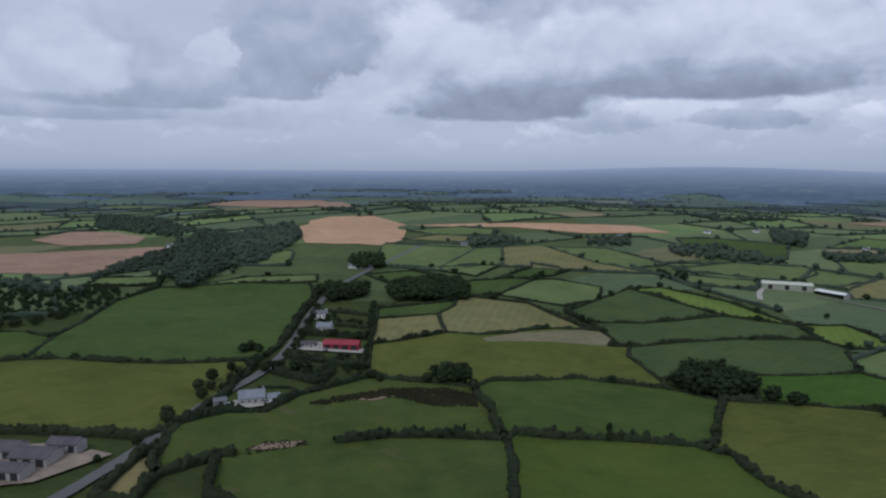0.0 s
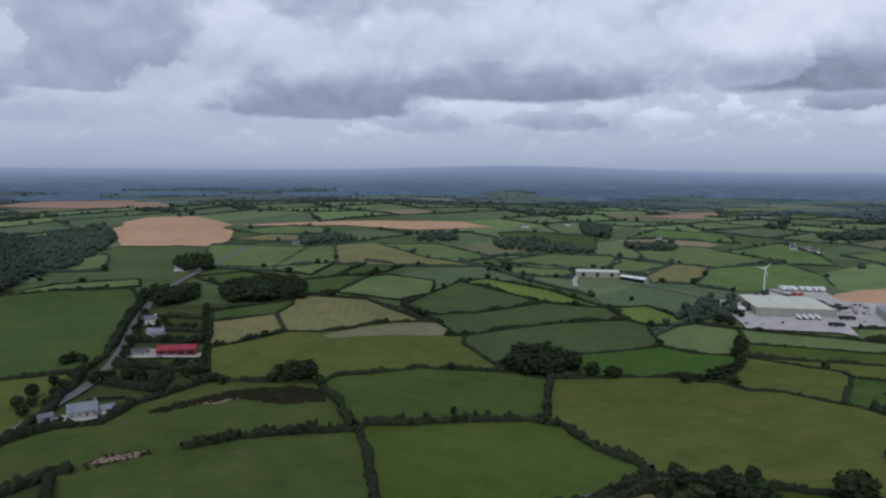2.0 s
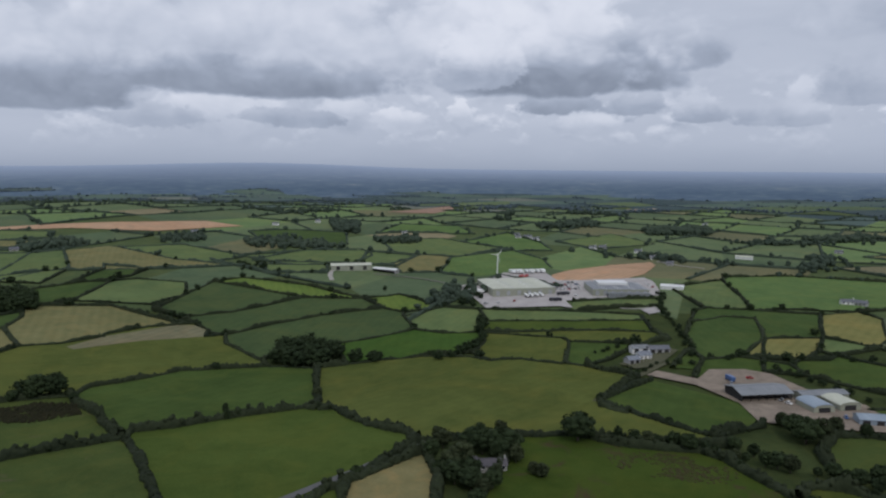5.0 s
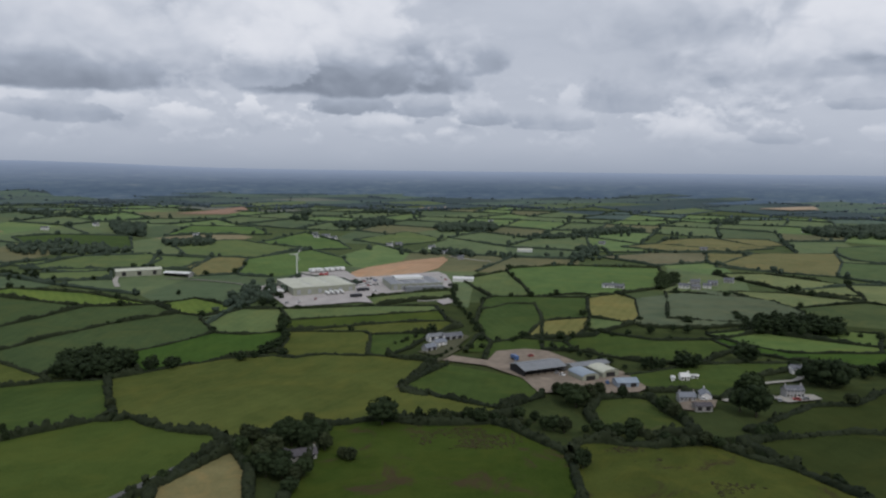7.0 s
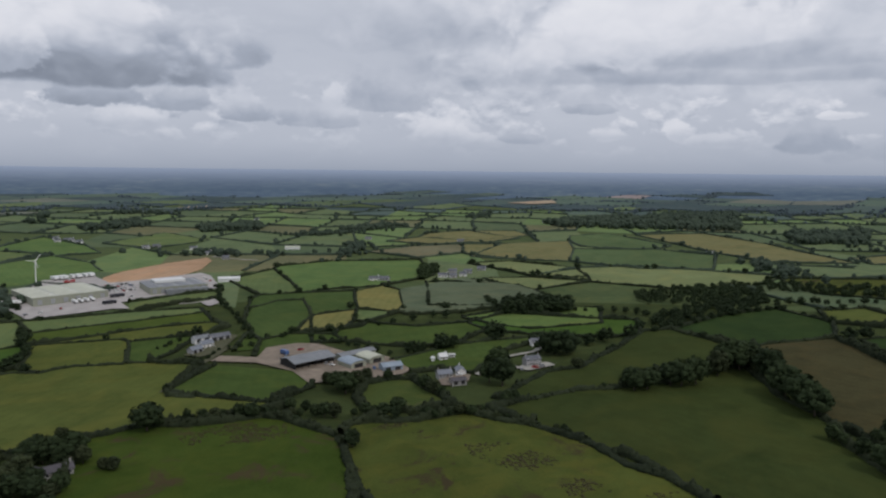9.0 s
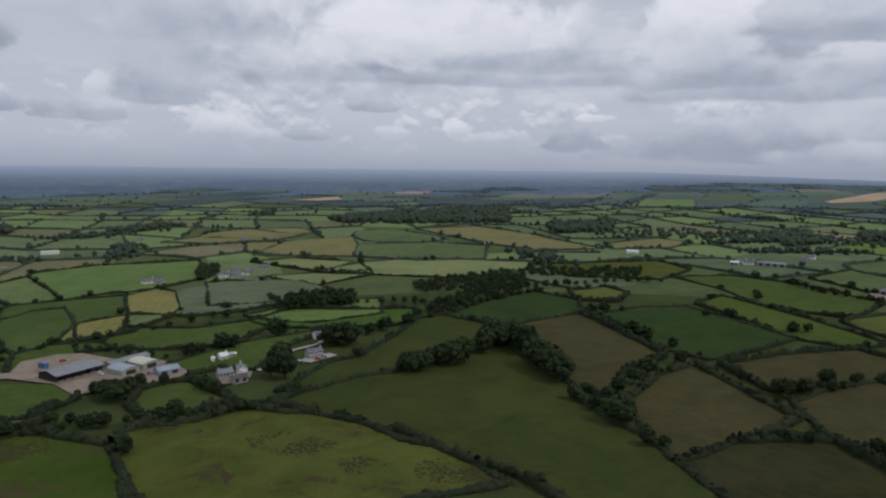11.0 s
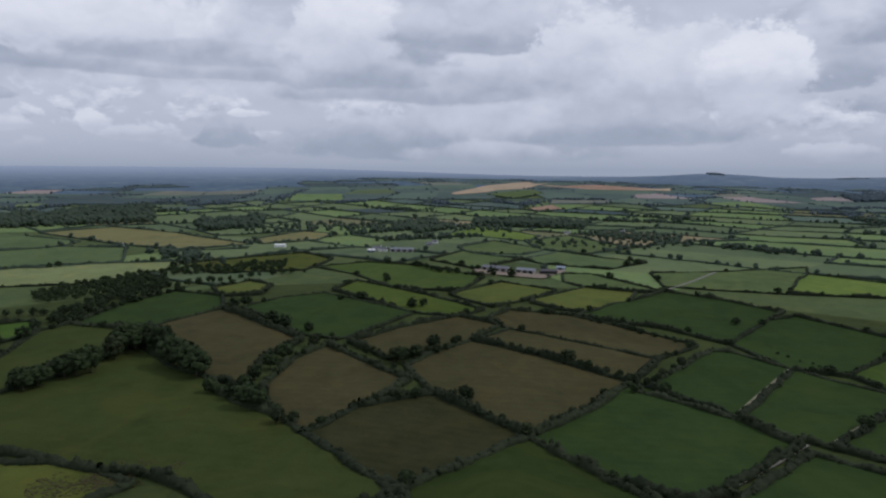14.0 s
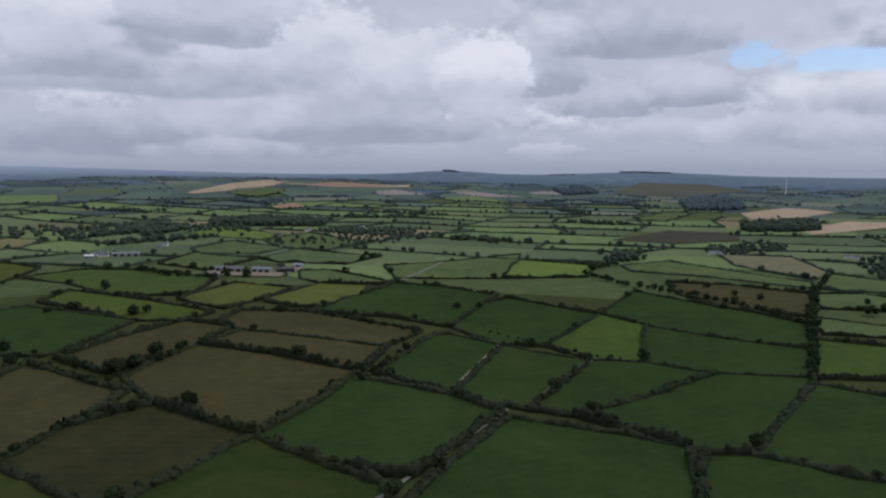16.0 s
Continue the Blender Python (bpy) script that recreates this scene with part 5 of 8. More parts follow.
def hedge_strip(heap, rnd, pts, tall, wide, step, bushy):
    p = np.array(resample(pts, step))
    if len(p) < 2:
        return
    d = np.gradient(p, axis=0)
    d /= np.linalg.norm(d, axis=1)[:, None] + 1e-9
    s = np.stack([-d[:, 1], d[:, 0]], 1)
    n = len(p)
    p = p + s * np.interp(np.arange(n), np.arange(0, n + 9, 9), rnd.uniform(-0.9, 0.9, len(np.arange(0, n + 9, 9))))[:, None]
    knots = np.arange(0, n + 6, 5)
    h = tall * np.interp(np.arange(n), knots, rnd.uniform(0.4, 1.5, len(knots))) * rnd.uniform(0.75, 1.25, n)
    w = wide * np.interp(np.arange(n), knots, rnd.uniform(0.75, 1.3, len(knots)))
    z = terrain(p[:, 0], p[:, 1])
    rows = []
    for k, (px, pz) in enumerate(PROFILE):
        jx, jz = rnd.uniform(0.72, 1.28, n), rnd.uniform(0.75, 1.25, n)
        q = p + s * (w * px * jx)[:, None] + d * rnd.uniform(-0.35, 0.35, n)[:, None] * step
        rows.append(np.c_[q, z + h * pz * jz + 0.4])
    vv = np.stack(rows, 1).reshape(-1, 3)
    m = len(PROFILE)
    i, j = np.meshgrid(np.arange(n - 1), np.arange(m - 1), indexing="ij")
    a = (i * m + j).ravel()
    ff = np.concatenate([np.stack([a, a + 1, a + m + 1], 1), np.stack([a, a + m + 1, a + m], 1)])
    heap.take(vv, ff)
    for k in np.nonzero(rnd.rand(n) < bushy)[0]:
        r = rnd.uniform(0.35, 0.85) * wide
        heap.lump(rnd, p[k, 0] + rnd.uniform(-0.9, 0.9) * wide, p[k, 1] + rnd.uniform(-0.9, 0.9) * wide, z[k] + h[k] * rnd.uniform(0.45, 1.15), r, r * rnd.uniform(0.8, 1.6))


HEDGE_WORDS = ("dense dark green hawthorn hedgerow between fields", "bushy uneven hedgerow dividing two fields", "low trimmed green hedge along a field edge")
HEDGE_TREES = []
hedge_count = 0
REST_OF_HEDGES = Heap()


def hedge(chain, tall=2.8, wide=1.9):
    """A hedgerow along a chain of field corners."""
    global hedge_count
    hedge_count += 1
    rnd = np.random.RandomState(hedge_count)
    pts = [NODE[int(k)] for k in chain.split()]
    far = min(math.hypot(*q) for q in pts)
    kind = rnd.randint(3)
    tall *= (1.25, 1.1, 0.75)[kind]
    if far > 430:
        tall, wide = tall * 0.82, wide * 0.72
    heap = Heap() if hedge_count <= 290 else REST_OF_HEDGES
    hedge_strip(heap, rnd, pts, tall, wide, 1.4 if far < 520 else 2.6 if far < 900 else 5.0, (0.95, 0.75, 0.5)[kind] if far < 900 else 0.3)
    if hedge_count <= 290:
        tagged(new("hedge", heap.mesh("hedge", HEDGE)), HEDGE_WORDS[kind], "hedge", "field hedgerows")
    for x, y in resample(pts, 9.0):
        if rnd.rand() < (0.17, 0.11, 0.05)[kind]:
            HEDGE_TREES.append((x + rnd.uniform(-1, 1), y + rnd.uniform(-1, 1), rnd.uniform(3.5, 7.5)))


def garden_hedge(label, tall, wide, *pts):
    """A hedge along a line of its own."""
    heap = Heap()
    rnd = np.random.RandomState(len(label) + len(pts))
    hedge_strip(heap, rnd, list(pts), tall, wide, 1.4, 0.8)
    tagged(new("hedge", heap.mesh("hedge", HEDGE)), label, "hedge", "garden hedges")


garden_hedge("thick hedge of bushes between roadside gardens", 3.2, 2.6, (-54, 478), (-37, 473), (-18, 468), (1, 461))
garden_hedge("thick hedge of bushes between roadside gardens", 3.4, 2.8, (-57, 537), (-40, 534), (-24, 532), (-6, 528))
garden_hedge("dark garden hedge behind roadside houses", 2.6, 2.0, (-40, 563), (-22, 560), (-8, 557))
garden_hedge("dark garden hedge behind roadside houses", 2.4, 1.8, (-44, 606), (-27, 602), (-14, 598))
garden_hedge("low trimmed hedge round a bungalow garden", 1.6, 1.0, (-71, 376), (-56, 378), (-42, 380), (-37, 396), (-32, 412), (-37, 418), (-53, 416))
garden_hedge("overgrown hedge beside the country road", 3.0, 2.2, (-63, 515), (-64, 546), (-67, 585), (-68, 625), (-68, 668))
garden_hedge("bushy hedge round a small paddock", 3.0, 2.6, (-52, 444), (-38, 437), (-22, 429), (-19, 448))
garden_hedge("bushy hedge round a small paddock", 2.6, 2.0, (-52, 444), (-43, 453), (-29, 455), (-19, 448))
hedge("223 316 315 314 313 312")
hedge("168 191 190 189 188 187 186")
hedge("301 318 317 322 321 320 307")
hedge("155 171 170 169 168")
hedge("186 223")
hedge("222 223")
hedge("124 158 157 156 155")
hedge("137 139 140 141 142 143 144 137")
hedge("184 185 224 186")
hedge("38 138 137")
hedge("28 39 38")
hedge("34 35 36 37 38")
hedge("304 306 307")
hedge("307 319")
hedge("294 309 310 311 312")
hedge("167 192 168")
hedge("222 312")
hedge("154 155")
hedge("165 166 167")
hedge("165 193 167")
hedge("305 319")
hedge("301 319")
hedge("219 183 184")
hedge("184 218")
hedge("25 24 23 27 49")
hedge("125 137")
hedge("220 221 222")
hedge("222 230 229")
hedge("25 26 49")
hedge("49 28")
hedge("164 165")
hedge("123 150 151 152 153 154")
hedge("154 159 160 161 162 163 164")
hedge("211 181 182 219")
hedge("219 213 214 215 216 217 218")
hedge("218 220")
hedge("28 48")
hedge("164 172 173")
hedge("300 305")
hedge("305 301")
hedge("298 301")
hedge("7 25")
hedge("124 125")
hedge("125 126 127 128 129 130")
hedge("302 299 300")
hedge("300 304")
hedge("302 303 304")
hedge("30 31 32 47 33 34")
hedge("220 225 226")
hedge("768 769 770 771 772 773 774 775 768")
hedge("123 149 124")
hedge("0 11 10 9 8 7")
hedge("119 120 121 122 123")
hedge("283 297 298")
hedge("296 298")
hedge("279 296")
hedge("294 296")
hedge("211 210 209 208 207")
hedge("5 6 7")
hedge("7 40 41 42 43")
hedge("173 174 175")
hedge("173 204 194 195 196 197 198")
hedge("34 134 133 132 131 130")
hedge("34 135 136 46 45")
hedge("117 118 119")
hedge("119 147")
hedge("229 308 294")
hedge("276 293 292 291 290 294")
hedge("276 294")
hedge("180 211")
hedge("175 176 177 178 179 180")
hedge("180 212 205")
hedge("116 117")
hedge("116 148 117")
hedge("107 130")
hedge("175 203 202 201 200 199")
hedge("227 228 229")
hedge("229 238")
hedge("226 235 231 232 233")
hedge("112 113 114 115 116")
hedge("116 145")
hedge("226 227")
hedge("509 777 778 779 780 781 782 783 784")
hedge("246 245 244 243 249 248 247 246")
hedge("43 44 45")
hedge("43 45")
hedge("43 50")
hedge("227 234")
hedge("227 236")
hedge("45 65 64 63 62 61")
hedge("509 776")
hedge("236 237 238")
hedge("238 242 241")
hedge("278 283")
hedge("282 283")
hedge("275 279")
hedge("276 295 279")
hedge("278 279")
hedge("282 302")
hedge("1 2 3 4 5")
hedge("277 278")
hedge("501 794")
hedge("5 20 19 18 17 16")
hedge("281 282")
hedge("282 289 288 287")
hedge("234 236")
hedge("111 112")
hedge("112 761 760")
hedge("270 276")
hedge("275 276")
hedge("233 234")
hedge("234 239 240 241")
hedge("509 510 511")
hedge("109 110 111")
hedge("111 758")
hedge("273 274 275")
hedge("502 785")
hedge("508 509")
hedge("61 107")
hedge("99 107")
hedge("96 109")
hedge("97 108 109")
hedge("91 99")
hedge("97 98 99")
hedge("60 61")
hedge("499 793 511")
hedge("511 792")
hedge("233 246")
hedge("233 253 252 611")
hedge("0 1")
hedge("1 12")
hedge("199 205")
hedge("205 206 207")
hedge("0 21 22 12")
hedge("96 97")
hedge("246 250 251 611")
hedge("500 501")
hedge("501 502")
hedge("50 51 52")
hedge("50 66")
hedge("86 59 60")
hedge("60 92 91")
hedge("94 95 759 96")
hedge("241 271 270")
hedge("269 270")
hedge("198 597 598 508")
hedge("500 792")
hedge("504 792")
hedge("499 500")
hedge("500 504")
hedge("241 263")
hedge("504 516")
hedge("504 517 505")
hedge("507 508")
hedge("198 199")
hedge("198 596 595 507")
hedge("502 786 503 787")
hedge("610 254 258 257")
hedge("755 762 760")
hedge("758 760")
hedge("549 550 551 552 553 554 555 549")
hedge("94 757 758")
hedge("277 280 281")
hedge("281 287")
hedge("207 601")
hedge("199 599 600 601")
hedge("505 506 507")
hedge("257 259 264 263")
hedge("88 89 90 91")
hedge("265 262 263")
hedge("52 53 796 54 55 797")
hedge("52 67")
hedge("505 515")
hedge("505 516")
hedge("273 277")
hedge("12 13 14 15 415")
hedge("498 516")
hedge("88 93 94")
hedge("94 754")
hedge("94 756 755")
hedge("799 800 86")
hedge("687 287")
hedge("751 755")
hedge("799 86")
hedge("86 85 84 83 82")
hedge("498 499")
hedge("499 789 788 787")
hedge("66 67")
hedge("66 72 68")
hedge("87 88")
hedge("515 523 522 558")
hedge("610 255 256 257")
hedge("257 260")
hedge("269 272 273")
hedge("273 284 285")
hedge("57 798 58 799")
hedge("498 515")
hedge("513 514 515")
hedge("286 687")
hedge("687 686 685 682")
hedge("601 602 603 604 605 601")
hedge("266 267 268 269")
hedge("611 610")
hedge("610 609 608 607 606")
hedge("497 498")
hedge("106 754")
hedge("754 753 752 751")
hedge("797 56")
hedge("797 57")
hedge("67 73 68")
hedge("261 265")
hedge("265 266")
hedge("56 57")
hedge("57 80")
hedge("611 612 606")
hedge("56 71 70 69")
hedge("749 750 751")
hedge("495 496 787")
hedge("560 561 556 557 558")
hedge("683 286")
hedge("286 682")
hedge("105 87")
hedge("87 104")
hedge("521 558")
hedge("75 74 80")
hedge("78 79 80")
hedge("82 105")
hedge("105 104")
hedge("106 749")
hedge("749 767 766 765 764 763")
hedge("285 683")
hedge("683 682")
hedge("104 106")
hedge("285 684 679 680 681")
hedge("260 261")
hedge("261 266")
hedge("81 82")
hedge("559 520 521")
hedge("559 521")
hedge("674 682")
hedge("81 103 104")
hedge("260 650 648 649 266")
hedge("68 352")
hedge("491 495")
hedge("494 493 495")
hedge("352 69")
hedge("352 353 347 348 349 346")
hedge("75 356 351")
hedge("69 351")
hedge("512 490 491")
hedge("491 492 494")
hedge("491 497")
hedge("543 559")
hedge("512 497")
hedge("76 100 101 102 81")
hedge("78 81")
hedge("657 653 652 651 656 655")
hedge("350 351")
hedge("512 513")
hedge("513 518 560")
hedge("76 77 78")
hedge("674 678 677 676 675 681")
hedge("674 681")
hedge("560 544 519 543")
hedge("543 542")
hedge("75 76")
hedge("75 355 354 350")
hedge("657 654 655")
hedge("657 658 659 655")
hedge("512 489 488 487 486 485 494")
hedge("624 623 627 626 625")
hedge("542 576 575 633")
hedge("560 540 541")
hedge("415 16")
hedge("415 416 417 418 16")
hedge("633 638 637 606")
hedge("411 412 413 414 411")
hedge("541 542")
hedge("542 592")
hedge("542 594 548")
hedge("633 634 635 636 606")
hedge("625 643 642 641 640 639")
hedge("346 350")
hedge("344 345 346")
hedge("333 342 346")
hedge("541 548")
hedge("541 592")
hedge("359 327 328")
hedge("593 548")
hedge("547 546 545 592")
hedge("593 592")
hedge("371 373 380")
hedge("323 328")
hedge("328 337")
hedge("328 360")
hedge("622 625")
hedge("625 639")
hedge("449 381 384 383 382")
hedge("662 661 660 665 664 663")
hedge("662 663")
hedge("663 673 672 671")
hedge("371 372 452")
hedge("456 374 370 371")
hedge("323 324")
hedge("323 337")
hedge("323 360")
hedge("341 331 332 344")
hedge("344 333")
hedge("344 343 333")
hedge("357 334 360")
hedge("359 333")
hedge("359 337")
hedge("547 573 574 633")
hedge("325 326 359")
hedge("419 420 421 422 423 419")
hedge("367 452")
hedge("368 452")
hedge("662 669")
hedge("647 621 622")
hedge("622 624")
hedge("365 367")
hedge("367 368")
hedge("366 449")
hedge("449 382")
hedge("547 593")
hedge("365 382")
hedge("338 330 341")
hedge("341 340")
hedge("671 668 667 666 670 669")
hedge("671 669")
hedge("448 365")
hedge("365 366")
hedge("620 619 618 624")
hedge("376 377 378")
hedge("340 366")
hedge("446 445 366")
hedge("527 572 571 570 569 568")
hedge("616 644 645 646 639")
hedge("450 364 448")
hedge("450 448")
hedge("647 639")
hedge("620 647")
hedge("338 339 340")
hedge("340 361 446")
hedge("616 620")
hedge("451 369 456")
hedge("456 375")
hedge("580 528")
hedge("450 368")
hedge("368 451")
hedge("451 457 453 454 458")
hedge("567 579 527")
hedge("527 580")
hedge("580 529")
hedge("580 577 529")
hedge("375 376")
hedge("375 455")
hedge("524 531 530 533 532")
hedge("446 362")
hedge("447 450")
hedge("362 363 447")
hedge("362 447")
hedge("324 325")
hedge("324 336 335")
hedge("525 529")
hedge("529 532")
hedge("325 329 338")
hedge("325 358 335")
hedge("357 335")
hedge("586 587 588 589 590 591 586")
hedge("524 532")
hedge("616 615 614 613 617 616")
hedge("441 444 443 442")
hedge("376 455")
hedge("376 461 460 459 458")
hedge("628 629 630 631 632 628")
hedge("462 463 464 465 466 462")
hedge("458 455")
hedge("441 440")
hedge("526 567")
hedge("567 565")
hedge("437 438 439 442")
hedge("442 440")
hedge("436 440")
hedge("481 482 483 484 481")
hedge("526 566 565")
hedge("568 565")
hedge("526 562 563 564 568")
hedge("581 534 539 538 537 536")
hedge("524 525")
hedge("525 578 526")
hedge("436 437")
hedge("467 468 469 470 471 467")
hedge("581 585 584 583 536")
hedge("581 535 582 536")
hedge("703 704 705 706 703")
hedge("730 731 732 733 730")
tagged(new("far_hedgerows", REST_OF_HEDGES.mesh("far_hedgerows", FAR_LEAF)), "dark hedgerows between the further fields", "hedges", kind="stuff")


# ---- trees ----
def part(name, bm, mat, parent, label=""):
    me = bpy.data.meshes.new(name)
    bm.to_mesh(me)
    bm.free()
    me.materials.append(mat)
    ob = new(name, me)
    ob.parent = parent
    if label:
        ob["label"] = label
    return ob


def limb(bm, a, b, ra, rb, sides=6):
    a, b = Vector(a), Vector(b)
    q = (b - a).to_track_quat("Z", "Y")
    rings = []
    for c, r in ((a, ra), (b, rb)):
        rings.append([bm.verts.new(c + q @ Vector((r * math.cos(k * 2 * math.pi / sides), r * math.sin(k * 2 * math.pi / sides), 0))) for k in range(sides)])
    for k in range(sides):
        bm.faces.new((rings[0][k], rings[0][(k + 1) % sides], rings[1][(k + 1) % sides], rings[1][k]))
    bm.faces.new(rings[1])


SHAPES = {"broad": (0.44, 0.36, 0.60, 52), "round": (0.38, 0.40, 0.57, 44), "tall": (0.24, 0.44, 0.54, 34)}
TREE_WORDS = {"broad": "spreading broadleaf tree with a dark green crown", "round": "round-headed bushy tree in dense dark leaf", "tall": "slender upright tree with a narrow green crown"}


def crown_heap(rnd, kind, lobes, sprays, ico):
    """Leafy clumps of uneven size about a lopsided core, with loose sprays between them."""
    rx, rz, cz, _ = SHAPES[kind]
    heap = Heap()
    skew = rnd.uniform(-0.12, 0.12, 2)
    for k in range(lobes):
        while True:
            q = rnd.uniform(-1, 1, 3)
            if 0.30 < np.linalg.norm(q) < 1.0:
                break
        r = rnd.uniform(0.20, 0.38) * rx * (1.1 if q[2] < 0 else 0.95)
        heap.lump(rnd, (q[0] + skew[0] * q[2]) * rx * 0.86, (q[1] + skew[1] * q[2]) * rx * 0.86, cz + q[2] * rz * 0.84, r, r * rnd.uniform(0.7, 1.0), ico)
    dirs = rnd.normal(size=(sprays, 3))
    dirs /= np.linalg.norm(dirs, axis=1)[:, None]
    cen = dirs * (rx, rx, rz) * rnd.uniform(0.78, 1.14, (sprays, 1)) + (0, 0, cz)
    cen = cen[cen[:, 2] > 0.16]
    t1, t2 = rnd.normal(size=(len(cen), 3)) * 0.030, rnd.normal(size=(len(cen), 3)) * 0.030
    vv = np.stack([cen - t1, cen + t2, cen + t1, cen - t2], 1).reshape(-1, 3)
    a = np.arange(len(cen)) * 4
    heap.take(vv, np.concatenate([np.stack([a, a + 1, a + 2], 1), np.stack([a, a + 2, a + 3], 1)]))
    return heap


def tree_thing(kind, seed):
    """A tree one metre high: trunk, limbs and a crown of many leafy clumps with loose sprays."""
    rnd = np.random.RandomState(seed)
    rx, rz, cz, lobes = SHAPES[kind]
    root = new("tree")
    bm = bmesh.new()
    lean = (rnd.uniform(-0.03, 0.03), rnd.uniform(-0.03, 0.03))
    limb(bm, (0, 0, -0.03), (lean[0], lean[1], 0.30), 0.035, 0.024, 7)
    limb(bm, (lean[0], lean[1], 0.30), (0, 0, 0.62), 0.024, 0.010)
    for k in range(5):
        a = k * 1.26 + rnd.uniform(-0.4, 0.4)
        limb(bm, (lean[0], lean[1], rnd.uniform(0.22, 0.36)), (rx * 0.62 * math.cos(a), rx * 0.62 * math.sin(a), cz + rnd.uniform(-0.08, 0.16)), 0.015, 0.004, 5)
    part("trunk", bm, BARK, root, "grey-brown trunk with rising limbs")
    heap = crown_heap(rnd, kind, lobes, 420, ICO2)
    crown = new("crown", heap.mesh("crown", LEAF_PALE if seed % 4 == 3 else LEAF))
    crown.parent = root
    tagged(root, TREE_WORDS[kind], "tree", "trees of the farmland")
    return root


PROTO = {k: [tree_thing(k, 10 * i + j) for j in range(4 if k != "tall" else 2)] for i, k in enumerate(SHAPES)}
PLANTED = {}
tree_rnd = np.random.RandomState(77)
WANTED = []


def stand(kind, x, y, h):
    """Marks a place for a tree of a given height."""
    WANTED.append((math.hypot(x, y), kind, x, y, h))


def plant(kind, x, y, h):
    stand(kind, x, y, h)


def grow(kind, x, y, h):
    protos = PROTO[kind]
    o = protos[tree_rnd.randint(len(protos))]
    wide = tree_rnd.uniform(0.9, 1.2)
    m = pose(x, y, level(x, y) + 0.3, 0, 0, tree_rnd.uniform(0, 360)) @ Matrix.Diagonal((h * wide, h * wide, h, 1))
    if o.name in PLANTED:
        copy_thing(o, m)
    else:
        PLANTED[o.name] = m


FAR_TREES, HAZED_TREES, MID_TREES = Heap(), Heap(), Heap()
far_rnd = np.random.RandomState(5)
MID_CROWNS = []
for seed in range(6):
    mh = crown_heap(np.random.RandomState(900 + seed), ("broad", "round")[seed % 2], 26, 90, ICO1)
    MID_CROWNS.append((np.concatenate(mh.v), np.concatenate(mh.f)))


def mid_tree(heap, x, y, h):
    vv, ff = MID_CROWNS[far_rnd.randint(6)]
    a = far_rnd.uniform(0, 6.28)
    w = h * far_rnd.uniform(0.95, 1.25)
    q = np.stack([(vv[:, 0] * math.cos(a) - vv[:, 1] * math.sin(a)) * w, (vv[:, 0] * math.sin(a) + vv[:, 1] * math.cos(a)) * w, vv[:, 2] * h], 1)
    heap.take(q + (x, y, level(x, y) - 0.1 * h), ff)


def far_tree(heap, x, y, h):
    z = level(x, y)
    for k in range(4):
        r = h * far_rnd.uniform(0.26, 0.42)
        heap.lump(far_rnd, x + far_rnd.uniform(-0.28, 0.28) * h, y + far_rnd.uniform(-0.28, 0.28) * h, z + h * far_rnd.uniform(0.3, 0.75), r, r * far_rnd.uniform(0.8, 1.1))
    heap.lump(far_rnd, x, y, z + h * 0.22, h * 0.40, h * 0.32)


def belt(h, spacing, *pts):
    """A line of trees."""
    for x, y in resample(list(pts), spacing):
        stand(("broad", "round", "round")[tree_rnd.randint(3)], x + tree_rnd.uniform(-2, 2), y + tree_rnd.uniform(-2, 2), h * tree_rnd.uniform(0.55, 1.12))


def wood(h, spacing, *ring):
    """A wood that fills a ring of corners."""
    ring = list(ring)
    cx, cy = np.mean(ring, axis=0)
    far = math.hypot(cx, cy)
    heap = Heap()
    spots = []
    if far > 640:
        spacing *= 0.68
    y = min(p[1] for p in ring)
    while y < max(p[1] for p in ring):
        x = min(p[0] for p in ring)
        while x < max(p[0] for p in ring):
            qx, qy = x + tree_rnd.uniform(-0.5, 0.5) * spacing, y + tree_rnd.uniform(-0.5, 0.5) * spacing
            if inside(qx, qy, ring):
                spots.append((qx, qy))
            x += spacing
        y += spacing
    for x, y in spots:
        hh = h * tree_rnd.uniform(0.65, 1.1)
        if far < 640 and len(spots) < 90:
            stand("broad" if tree_rnd.rand() < 0.6 else "round", x, y, hh)
        elif far < 1000:
            mid_tree(heap, x, y, hh)
        else:
            far_tree(heap, x, y, hh)
    if heap.v:
        # woods farther off take the haze-tinted leaf colours
        tagged(new("wood", heap.mesh("wood", HAZED_LEAF if far > 1900 else FAR_LEAF if far > 900 else LEAF)), "dark green wood of close-set broadleaf trees", "wood", kind="stuff")


plant("round", -83, 405, 7.0)
plant("broad", -81, 421, 8.0)
plant("round", -76, 440, 7.0)
plant("broad", -66, 447, 6.0)
plant("round", -81, 484, 8.0)
plant("broad", -78, 489, 9.0)
plant("round", -71, 483, 8.0)
plant("broad", -64, 474, 6.0)
plant("round", -70, 435, 6.0)
plant("broad", -57, 443, 6.0)
plant("round", -54, 453, 6.0)
plant("broad", -66, 571, 7.0)
plant("round", -64, 536, 7.0)
plant("broad", -68, 618, 7.0)
plant("round", -38, 586, 7.0)
plant("broad", -42, 579, 6.0)
plant("round", -34, 570, 6.0)
plant("broad", -55, 535, 6.0)
plant("round", -30, 531, 7.0)
plant("broad", -20, 531, 6.0)
plant("round", -12, 527, 6.0)
plant("broad", -16, 472, 8.0)
plant("round", -31, 436, 6.0)
plant("broad", -24, 435, 5.0)
plant("round", -26, 439, 6.0)
wood(8.5, 14, (-260, 768), (-209, 771), (-168, 865), (-162, 1088), (-220, 1267), (-276, 1135), (-323, 1058), (-284, 892))
